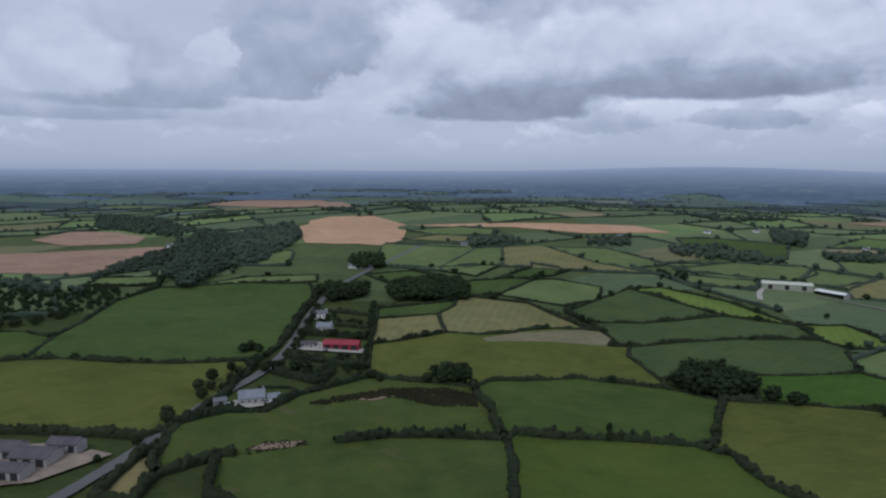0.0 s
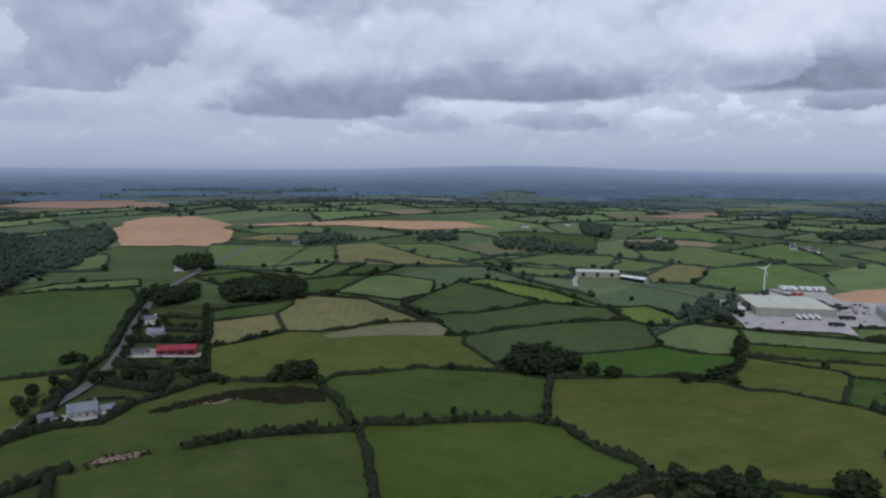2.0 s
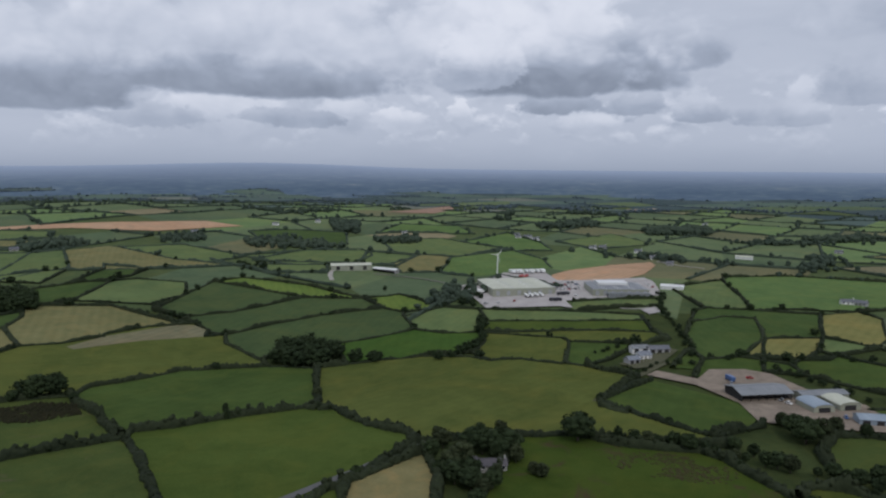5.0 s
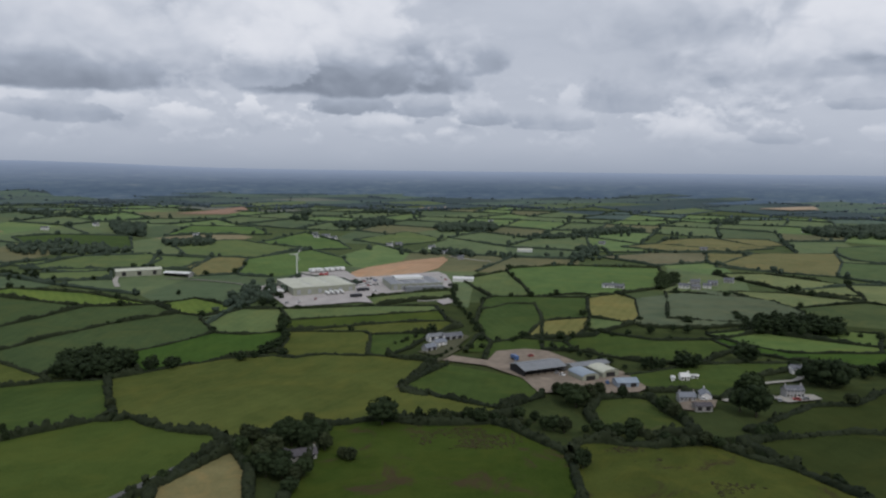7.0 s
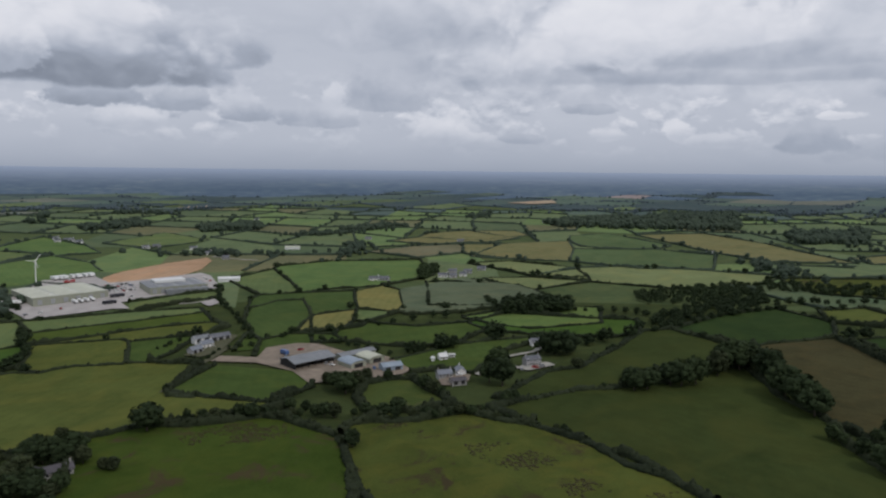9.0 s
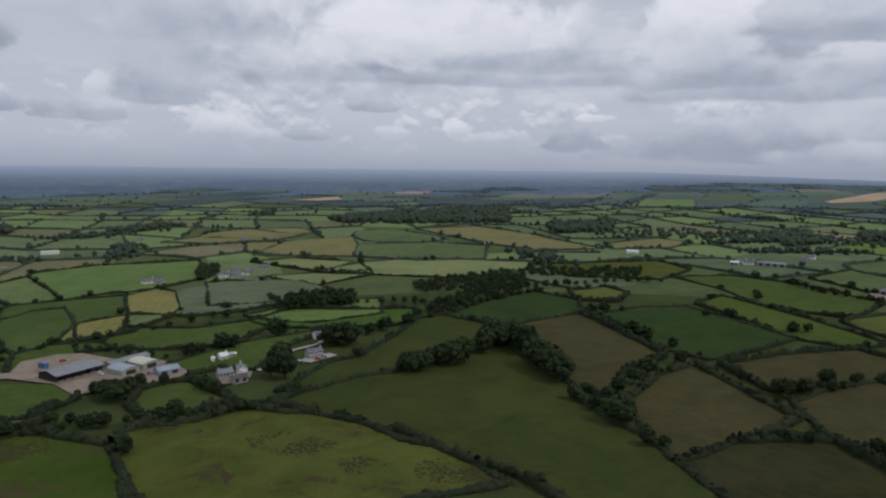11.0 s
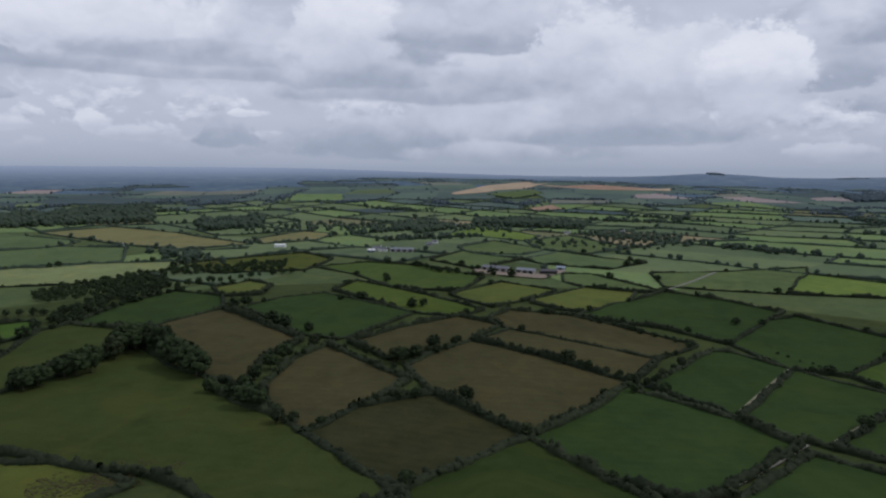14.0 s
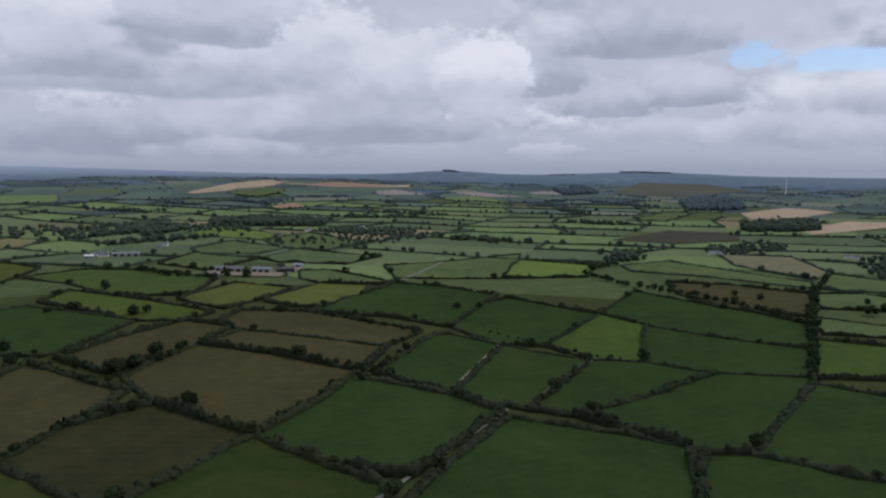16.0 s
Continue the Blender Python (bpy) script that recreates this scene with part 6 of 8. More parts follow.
wood(8.0, 16, (-562, 1255), (-369, 1120), (-365, 1201), (-528, 1435), (-710, 1558))
wood(8.0, 14, (-258, 1045), (-171, 1068), (-188, 1198), (-277, 1199))
plant("broad", 183, 228, 9.5)
plant("broad", 185, 217, 8.8)
plant("round", 189, 244, 8.9)
plant("broad", 251, 236, 14.2)
plant("round", 162, 609, 8.0)
plant("round", 419, 342, 10.6)
plant("broad", 243, 439, 12.7)
plant("round", 255, 434, 10.0)
plant("broad", 400, 528, 10.7)
plant("round", 405, 518, 9.4)
plant("round", 373, 622, 6.5)
plant("broad", 45, 449, 11.6)
plant("broad", 51, 446, 13.1)
plant("broad", 59, 445, 13.9)
plant("tall", 129, 365, 5.6)
plant("round", 258, 234, 5.6)
plant("tall", 265, 224, 8.1)
plant("broad", 994, 1162, 22.2)
plant("round", 965, 1157, 16.4)
plant("tall", 269, 228, 5.3)
plant("round", 271, 220, 6.9)
plant("round", 273, 214, 7.3)
plant("round", 282, 206, 7.9)
plant("broad", 283, 199, 8.9)
plant("round", 544, 277, 7.1)
plant("round", 559, 232, 6.2)
plant("broad", 435, 177, 10.4)
plant("broad", 436, 172, 11.1)
plant("round", 442, 169, 8.4)
plant("broad", 451, 157, 12.0)
plant("round", 457, 155, 9.3)
plant("broad", 243, 441, 11.2)
plant("round", 253, 433, 9.7)
plant("round", 258, 434, 8.2)
plant("round", 419, 113, 8.4)
plant("broad", 420, 108, 13.5)
plant("round", 424, 107, 11.7)
plant("round", 500, 229, 4.8)
plant("round", 512, 222, 5.7)
plant("broad", 527, 210, 7.5)
plant("broad", 545, 199, 7.7)
plant("round", 548, 189, 8.5)
plant("round", 567, 180, 4.4)
plant("broad", 461, 84, 12.5)
plant("broad", 460, 78, 15.2)
plant("broad", 464, 72, 14.6)
plant("round", 473, 70, 10.6)
plant("broad", 495, 62, 9.6)
plant("broad", 506, 54, 9.0)
plant("broad", 354, 81, 7.1)
plant("round", 351, 194, 7.2)
plant("broad", 344, 184, 10.5)
plant("broad", 338, 175, 12.6)
plant("round", 346, 172, 11.6)
plant("round", 361, 173, 9.0)
plant("broad", 303, 189, 6.5)
plant("round", 303, 180, 5.9)
plant("broad", 361, 136, 8.7)
plant("broad", 353, 128, 8.5)
plant("round", 349, 121, 6.7)
plant("broad", 320, 135, 7.9)
plant("round", 266, 134, 9.2)
plant("broad", 195, 265, 9.0)
plant("round", 184, 258, 8.2)
plant("broad", 180, 239, 10.1)
plant("broad", 203, 253, 11.4)
plant("broad", 208, 251, 11.4)
plant("broad", 210, 243, 12.7)
plant("broad", 211, 239, 13.1)
plant("round", 210, 232, 8.6)
plant("broad", 190, 244, 10.4)
plant("round", 176, 230, 10.3)
plant("broad", 178, 222, 8.8)
plant("round", 208, 219, 5.6)
plant("round", 209, 215, 6.0)
plant("broad", 393, 21, 14.0)
plant("broad", 396, 14, 13.3)
plant("broad", 407, 2, 14.4)
plant("broad", 408, -4, 16.1)
plant("broad", 413, -12, 16.3)
plant("round", 433, -24, 16.0)
plant("broad", 445, -29, 18.2)
plant("broad", 448, -37, 19.3)
plant("broad", 449, -45, 20.2)
plant("broad", 431, -52, 19.5)
plant("broad", 402, -57, 18.4)
plant("broad", 389, -63, 17.9)
plant("broad", 376, -68, 15.9)
plant("round", 345, -71, 8.9)
plant("round", 329, -80, 9.3)
plant("broad", 313, -86, 13.7)
plant("broad", 308, -90, 12.3)
plant("broad", 284, -95, 8.3)
plant("round", 281, -102, 6.4)
plant("broad", 594, -266, 10.1)
plant("round", 525, -199, 6.6)
plant("broad", 521, -215, 8.8)
plant("broad", 472, -242, 10.4)
plant("round", 472, -252, 8.9)
plant("round", 373, -170, 6.6)
plant("broad", 352, -181, 9.6)
plant("broad", 349, -185, 10.4)
plant("broad", 354, -196, 9.0)
plant("broad", 367, -214, 9.3)
plant("round", 357, -97, 9.2)
plant("broad", 372, -109, 10.4)
plant("broad", 386, -121, 10.7)
plant("round", 404, -144, 8.7)
plant("round", 280, -193, 7.7)
plant("tall", 277, -195, 6.9)
plant("broad", 311, -281, 9.1)
plant("broad", 581, -376, 13.3)
plant("round", 572, -394, 12.0)
plant("broad", 471, -130, 12.7)
plant("broad", 461, -137, 11.6)
plant("round", 440, -150, 9.3)
plant("broad", 533, -112, 11.9)
plant("broad", 541, -123, 11.0)
plant("broad", 456, 160, 13.9)
plant("round", 457, 152, 11.9)
plant("broad", 492, 131, 16.6)
plant("round", 494, 127, 15.6)
plant("broad", 465, 86, 17.5)
plant("broad", 459, 79, 20.1)
plant("broad", 464, 73, 19.3)
plant("broad", 491, 60, 11.1)
plant("broad", 504, 50, 13.4)
plant("broad", 520, 34, 11.6)
plant("broad", 350, 84, 7.7)
plant("broad", 386, 104, 12.6)
plant("broad", 382, 95, 17.4)
plant("round", 577, 199, 8.6)
plant("round", 341, -409, 5.7)
plant("round", 343, -459, 7.8)
plant("broad", 610, -271, 8.3)
plant("broad", 474, -242, 7.6)
plant("broad", 523, -219, 7.2)
plant("broad", 202, -686, 7.2)
plant("broad", 178, -685, 8.1)
plant("round", 167, -763, 8.9)
plant("broad", 142, -621, 7.3)
plant("broad", 138, -701, 11.2)
plant("round", 105, -738, 7.4)
plant("broad", 90, -686, 10.8)
plant("tall", 161, -443, 10.4)
plant("round", 239, -709, 7.6)
plant("round", 208, -426, 4.9)
plant("broad", -82, 359, 8.0)
plant("round", -77, 392, 6.9)
plant("broad", -77, 407, 5.9)
plant("round", -70, 406, 5.3)
plant("broad", -70, 456, 7.2)
plant("round", -65, 454, 5.8)
plant("round", -57, 453, 6.4)
plant("round", -71, 422, 5.5)
plant("round", -226, 517, 5.7)
plant("round", -213, 465, 4.5)
plant("broad", 51, 445, 7.4)
plant("broad", 59, 447, 8.7)
plant("round", -83, 329, 5.4)
plant("round", -92, 312, 3.4)
plant("tall", 132, 377, 5.9)
plant("broad", 197, 269, 6.3)
plant("broad", 217, 266, 7.4)
plant("broad", 228, 264, 7.1)
plant("broad", -80, 355, 6.9)
belt(6.1, 7, (577, 445), (508, 387), (478, 350), (441, 312))
belt(5.2, 6, (379, 344), (401, 346), (415, 336))
belt(4.8, 6, (364, 294), (391, 301), (408, 288))
belt(8.5, 8, (-49, 451), (-33, 450), (-18, 451), (-3, 459))
belt(6.7, 6, (-12, 635), (-7, 560), (-2, 502), (0, 466))
belt(13.9, 8, (-63, 670), (-49, 683), (-30, 697))
belt(6.2, 6, (-46, 573), (-31, 560), (-14, 567))
belt(6.9, 6, (-58, 616), (-52, 539), (-51, 494))
belt(4.5, 6, (-44, 478), (-25, 473), (-4, 481))
belt(6.9, 5.5, (290, 201), (292, 182), (296, 171), (307, 149), (310, 131), (318, 112), (331, 94))
belt(4.2, 5, (331, 94), (325, 77), (323, 66), (318, 52), (313, 43))
belt(6.0, 7, (427, 298), (436, 282), (452, 277))
belt(7.2, 8, (444, 258), (440, 233), (434, 208), (425, 188))
belt(8.8, 10, (552, 28), (569, 6), (630, -22), (667, -56), (670, -101), (694, -152), (695, -208))
belt(8.2, 10, (538, 18), (598, -32), (642, -76))
belt(7.3, 9, (604, 89), (605, 56), (595, 27))
belt(8.9, 8, (356, -676), (302, -655), (240, -651), (185, -645), (108, -604))
belt(8.0, 7, (372, -713), (374, -765))
belt(7.5, 6, (65, -461), (94, -555), (124, -648), (157, -765), (182, -895))
belt(4.0, 7, (279, -429), (235, -434), (206, -433), (172, -435))
belt(6.4, 8, (-18, 452), (-1, 449), (13, 436))
belt(8.4, 8, (677, -330), (622, -337), (585, -367))
belt(8.0, 8, (437, 571), (432, 539))
belt(9.8, 8, (377, 471), (346, 428), (325, 412), (292, 406))
belt(7.2, 8, (630, 177), (588, 152))
belt(6.4, 7, (256, -287), (266, -308), (282, -346))
belt(6.2, 8, (386, -107), (424, -142), (419, -163))
belt(5.9, 8, (356, -180), (357, -212), (372, -235))
belt(4.8, 8, (369, -248), (319, -277), (271, -298))
belt(5.3, 8, (437, -312), (402, -349), (314, -385))
belt(4.8, 7, (269, -107), (292, -138), (297, -165), (296, -181))
belt(4.3, 8, (403, -155), (349, -171), (319, -177))
belt(4.3, 7, (224, -201), (245, -247), (270, -297))
belt(4.0, 8, (298, -185), (263, -194), (226, -199))
wood(16.0, 8, (201, 495), (193, 462), (212, 447), (233, 445), (243, 467), (230, 489), (216, 500))
wood(16.0, 8, (2, 692), (8, 654), (37, 646), (69, 661), (67, 697), (30, 723))
wood(13.9, 9, (-61, 690), (-51, 643), (-25, 659), (-24, 701))
wood(16.0, 9, (-61, 864), (-52, 821), (-22, 818), (-25, 870))
wood(15.0, 12, (-237, 758), (-197, 697), (-195, 814), (-288, 1112), (-347, 1157))
wood(10.3, 14, (-312, 731), (-311, 765), (-275, 856), (-243, 944), (-264, 1022), (-320, 972), (-338, 863))
wood(6.6, 13, (-294, 531), (-273, 535), (-243, 580), (-245, 684), (-275, 714), (-400, 686))
wood(14.8, 9, (-2, 684), (6, 647), (71, 666), (67, 702), (34, 719))
wood(15.0, 9, (590, 148), (570, 141), (597, 93), (628, 99), (629, 123))
wood(10.9, 8, (207, 259), (199, 246), (208, 234), (217, 244))
wood(8.6, 10, (583, 26), (549, 19), (598, -32), (659, -77), (722, -70), (649, -12))
wood(13.0, 9, (618, 157), (594, 149), (587, 92), (612, 97), (634, 133))
wood(11.1, 12, (712, 274), (744, 266), (804, 293), (787, 309))
wood(7.8, 13, (689, 45), (635, 30), (678, -43), (757, -74), (732, -123), (720, -196), (793, -214), (798, -77), (732, 9))
wood(9.3, 36, (1251, -230), (1173, -237), (1107, -463), (956, -618), (1090, -698), (1273, -526), (1357, -316))
wood(7.4, 30, (852, -547), (757, -554), (665, -684), (734, -748), (837, -651))
wood(15.3, 20, (1495, 295), (1417, 259), (1462, -94), (1630, -102), (1686, 159))
wood(12.4, 18, (1219, -506), (993, -475), (1079, -575), (1256, -614))
wood(16.0, 16, (1731, 101), (1568, 67), (1630, -98), (1846, -109))
wood(13.4, 16, (1403, -165), (1247, -165), (1295, -274), (1477, -320))
wood(11.0, 14, (1168, 623), (1176, 570), (1301, 536), (1305, 596))
wood(13.9, 14, (571, 1147), (530, 1058), (558, 1034), (617, 1134))
wood(9.7, 14, (345, 963), (339, 931), (425, 883), (467, 880), (450, 937))
wood(10.5, 14, (544, 945), (524, 896), (592, 890), (626, 957))
wood(13.3, 14, (1071, 869), (1017, 811), (1123, 757), (1209, 829))
wood(11.5, 16, (974, 1055), (927, 987), (1054, 958), (1114, 1029))
wood(13.2, 16, (1232, -690), (1113, -640), (992, -774), (1073, -872))
wood(9.1, 20, (928, -728), (816, -692), (697, -759), (802, -847))
wood(14.5, 14, (498, -1439), (439, -1318), (354, -1441), (409, -1591))
wood(16.0, 18, (1559, -2287), (1350, -2063), (1350, -2277), (1630, -2633))
wood(13.8, 18, (923, -2037), (730, -1705), (662, -1885), (873, -2331))
wood(7.3, 18, (399, -1046), (352, -978), (293, -1110), (336, -1191))
wood(8.5, 14, (255, 1057), (251, 1002), (309, 1004), (321, 1078))
wood(6.6, 14, (283, 817), (275, 772), (307, 766), (317, 811))
wood(9.6, 14, (75, 1020), (82, 972), (163, 1019), (144, 1069))
wood(10.2, 14, (-252, 995), (-225, 932), (-166, 1033), (-194, 1162), (-252, 1140))
wood(8.2, 16, (352, 989), (348, 953), (438, 971), (442, 1020))
for x, y, h in HEDGE_TREES:
    stand("round" if h < 6 else "broad", x, y, h * (1.0 if math.hypot(x, y) < 700 else 1.25))
WANTED.sort()
for n, (far, kind, x, y, h) in enumerate(WANTED):
    if n < 298:
        grow(kind, x, y, h)
    elif far < 900:
        mid_tree(MID_TREES, x, y, h)
    else:
        far_tree(FAR_TREES, x, y, h)
tagged(new("hedgerow_trees", MID_TREES.mesh("hedgerow_trees", LEAF)), "dark broadleaf trees and bushes along further hedgerows", "trees", kind="stuff")
for plist in PROTO.values():
    for o in plist:
        if o.name in PLANTED:
            o.matrix_basis = PLANTED[o.name]


def scrub(h, thick, *ring):
    """Low gorse and bracken over a patch of hillside."""
    ring = list(ring)
    heap = Heap()
    rnd = np.random.RandomState(len(ring))
    cx, cy = np.mean(ring, axis=0)
    xs, ys = [p[0] for p in ring], [p[1] for p in ring]
    for _ in range(int((max(xs) - min(xs)) * (max(ys) - min(ys)) * thick)):
        x, y = rnd.uniform(min(xs), max(xs)), rnd.uniform(min(ys), max(ys))
        if inside(x, y, ring):
            r = rnd.uniform(0.4, 1.1)
            if thick > 1:
                out = abs(x - cx) / (max(xs) - min(xs)) + abs(y - cy) / (max(ys) - min(ys))
                if rnd.rand() < out * 1.1 or math.sin(x / 6.1 + 2 * math.sin(y / 9.3)) + math.sin(y / 4.7 + x / 13.0) < rnd.uniform(-1.2, 0.6):
                    continue
                r *= 0.85
            heap.lump(rnd, x, y, level(x, y) + (0.5 if thick <= 1 else 0.68), r, h * rnd.uniform(0.4, 1.0))
    tagged(new("scrub", heap.mesh("scrub", BRUSH if thick <= 1 else BRACKEN)), "dark brown-green gorse and bracken on the slope" if thick <= 1 else "low brown bracken and rushes in pasture", "scrub", kind="stuff")


scrub(2.2, 1.0, (-21, 392), (-8, 406), (18, 425), (49, 434), (68, 425), (67, 407), (44, 402), (22, 412), (-1, 401), (-14, 392))
scrub(1.2, 1.0, (-37, 328), (-30, 339), (-13, 343), (-11, 338), (-21, 333), (-34, 324))
scrub(0.35, 1.6, (260, 8), (266, -1), (270, -20), (265, -40), (255, -51), (242, -47), (238, -34), (244, -20), (240, -7), (246, 5))
scrub(0.3, 1.3, (263, 41), (267, 32), (262, 18), (249, 18), (249, 34))
scrub(0.3, 1.5, (249, 217), (268, 208), (285, 186), (283, 168), (264, 170), (248, 187), (241, 204))
scrub(0.3, 1.5, (287, 137), (302, 132), (308, 113), (295, 111), (284, 123))
scrub(0.3, 1.2, (286, 89), (297, 73), (285, 46), (270, 39), (266, 61), (273, 79))

# wooded tops of the skyline hills
wood(10, 13, (3060, -3330), (3140, -3290), (3270, -3400), (3290, -3450), (3170, -3420))
wood(10, 13, (1960, -4100), (2080, -4010), (2290, -4010), (2330, -4080), (2130, -4120))
wood(9, 14, (2500, -3850), (2620, -3790), (2700, -3800), (2600, -3870))

# ---- far country: smaller fields, hedges and trees towards the skyline ----
def country(cell_x, cell_y, near, outer, turn, seed):
    rnd = np.random.RandomState(seed)
    nx, ny = int(2 * outer / cell_x) + 2, int(2 * outer / cell_y) + 2
    gx, gy = np.meshgrid(np.arange(nx) - nx / 2, np.arange(ny) - ny / 2, indexing="ij")
    gx = (gx + rnd.uniform(-0.3, 0.3, gx.shape)) * cell_x
    gy = (gy + rnd.uniform(-0.24, 0.24, gy.shape)) * cell_y
    c, s = math.cos(radians(turn)), math.sin(radians(turn))
    px, py = gx * c - gy * s + 160 * np.sin(gy / 700), gx * s + gy * c + 130 * np.sin(gx / 600)
    cover, slots, rows = Heap(), [], Heap()
    edges = set()
    for i in range(nx - 1):
        for j in range(ny - 1):
            ids = ((i, j), (i + 1, j), (i + 1, j + 1), (i, j + 1))
            q = [(px[k], py[k]) for k in ids]
            mx, my = np.mean(q, axis=0)
            d, az = math.hypot(mx, my), math.degrees(math.atan2(mx, my))
            if not near < d < outer or not -48 < az < 178 or in_a_field(mx, my) or (d > 2300 and rnd.rand() < smooth(2250, 3000, d) * (1 - 0.8 * smooth(96, 118, az))):
                continue
            g = 4
            u, w = np.meshgrid(np.linspace(0, 1, g + 1), np.linspace(0, 1, g + 1), indexing="ij")
            a = np.array(q)
            xy = (a[0] * ((1 - u) * (1 - w))[..., None] + a[1] * (u * (1 - w))[..., None] + a[2] * (u * w)[..., None] + a[3] * ((1 - u) * w)[..., None]).reshape(-1, 2)
            zz = terrain(xy[:, 0], xy[:, 1]) + 0.35 + 3.6 * smooth(2050, 2280, np.hypot(xy[:, 0], xy[:, 1]))
            kk = np.array([r * (g + 1) + t for r in range(g) for t in range(g)])
            ff = np.concatenate([np.stack([kk, kk + g + 1, kk + g + 2], 1), np.stack([kk, kk + g + 2, kk + 1], 1)])
            cover.take(np.c_[xy, zz], ff)
            # the share of haze-tinted turf grows with distance
            slots += [rnd.choice(5, p=(0.39, 0.28, 0.25, 0.06, 0.02)) + (5 if rnd.rand() < smooth(1500, 2450, d) else 0)] * len(ff)
            for e in zip(ids, ids[1:] + ids[:1]):
                edges.add((min(e), max(e)))
    for e in sorted(edges):
        (ax, ay), (bx, by) = (px[e[0]], py[e[0]]), (px[e[1]], py[e[1]])
        mx, my = (ax + bx) / 2, (ay + by) / 2
        if any(in_a_field(ax + (bx - ax) * q, ay + (by - ay) * q) for q in (0.15, 0.5, 0.85)) or rnd.rand() < 0.08:
            continue
        d = math.hypot(mx, my)
        hedge_strip(rows, rnd, [(ax, ay), (bx, by)], 2.5 if d < 2700 else 4.5, 1.8, 9.0 if d < 1800 else 16.0, 0.0)
        lush_row = rnd.rand() < 0.45
        for x, y in resample([(ax, ay), (bx, by)], 11.0):
            if rnd.rand() < (0.62 if lush_row else 0.16):
                far_tree(FAR_TREES if rnd.rand() > smooth(1500, 2400, d) else HAZED_TREES, x + rnd.uniform(-3, 3), y + rnd.uniform(-3, 3), rnd.uniform(3.5, 7.5) + (rnd.uniform(1, 4) if rnd.rand() < 0.2 else 0.0))
        if rnd.rand() < (0.06 if d < 2000 else 0.13):
            lean = math.atan2(by - ay, bx - ax)
            for _ in range(46):
                u, w = rnd.normal() * 42, rnd.normal() * 11
                far_tree(FAR_TREES if d < 1800 else HAZED_TREES, mx + u * math.cos(lean) - w * math.sin(lean), my + u * math.sin(lean) + w * math.cos(lean), rnd.uniform(6, 10))
    tagged(new("far_fields", tri_mesh("far_fields", np.concatenate(cover.v), np.concatenate(cover.f), FAR_TURF + HAZED_TURF, slots, True)),
           "patchwork of small distant fields, greens and tans greyed for haze", "fields", kind="stuff")
    tagged(new("far_hedges", rows.mesh("far_hedges", FAR_LEAF if near < 1500 else HAZED_LEAF)), "dark hedgerows between the distant fields", "hedges", kind="stuff")


country(150, 112, 700, 2000, 24, 3)
country(190, 150, 2000, 3450, -12, 4)
tagged(new("faint_trees", HAZED_TREES.mesh("faint_trees", HAZED_LEAF)), "trees with haze-blue leaf colour scattered over the farthest fields", "trees", kind="stuff")
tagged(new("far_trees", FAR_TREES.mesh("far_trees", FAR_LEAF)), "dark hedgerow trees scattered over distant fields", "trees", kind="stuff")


# ---- buildings ----
def block(bm, cx, cy, cz, w, d, h):
    r = bmesh.ops.create_cube(bm, size=1.0)
    bmesh.ops.transform(bm, matrix=Matrix.Translation((cx, cy, cz)) @ Matrix.Diagonal((w, d, h, 1)), verts=r["verts"])


def one_block(cx, cy, cz, w, d, h, bevel=0.0):
    bm = bmesh.new()
    block(bm, cx, cy, cz, w, d, h)
    if bevel:
        bmesh.ops.bevel(bm, geom=bm.edges[:], offset=bevel, segments=2, affect="EDGES", profile=0.6)
    return bm


def prism(outline, length):
    """An outline in x and z, drawn out along y about the middle."""
    bm = bmesh.new()
    a = [bm.verts.new((x, -length / 2, z)) for x, z in outline]
    b = [bm.verts.new((x, length / 2, z)) for x, z in outline]
    bm.faces.new(a)
    bm.faces.new(b[::-1])
    for k in range(len(a)):
        q = (k + 1) % len(a)
        bm.faces.new((a[q], a[k], b[k], b[q]))
    bmesh.ops.recalc_face_normals(bm, faces=bm.faces[:])
    return bm


def turned(bm, deg):
    bmesh.ops.transform(bm, matrix=Matrix.Rotation(radians(deg), 4, "Z"), verts=bm.verts)
    return bm


def base(name, x, y, turn, label, category, group=""):
    root = new(name)
    root.matrix_basis = pose(x, y, level(x, y) + 0.8, 0, 0, turn)
    return tagged(root, label, category, group)


def roof_slopes(root, w, d, eave, ridge, mat, over=0.4, thick=0.22):
    """Two sloping slabs that meet in a ridge along x."""
    half = d / 2 + over
    drop = (ridge - eave) / (d / 2) * over
    for s in (-1, 1):
        outline = [(s * half, eave - drop), (0.0, ridge), (0.0, ridge + thick), (s * half, eave - drop + thick)]
        part("roof", turned(prism(outline, w + 2 * over), 90), mat, root)
    part("ridge", one_block(0, 0, ridge + thick, w + 2 * over, 0.45, 0.16), mat, root)


def window(root, x, y, z, w, h, side):
    """A window in a wall that faces -y (side -1) or +y."""
    fr = part("window", one_block(x, y + side * 0.03, z, w + 0.2, 0.14, h + 0.2), WHITE_PAINT, root, "white window frame")
    part("pane", one_block(x, y + side * 0.10, z, w, 0.06, h), GLASS, fr)


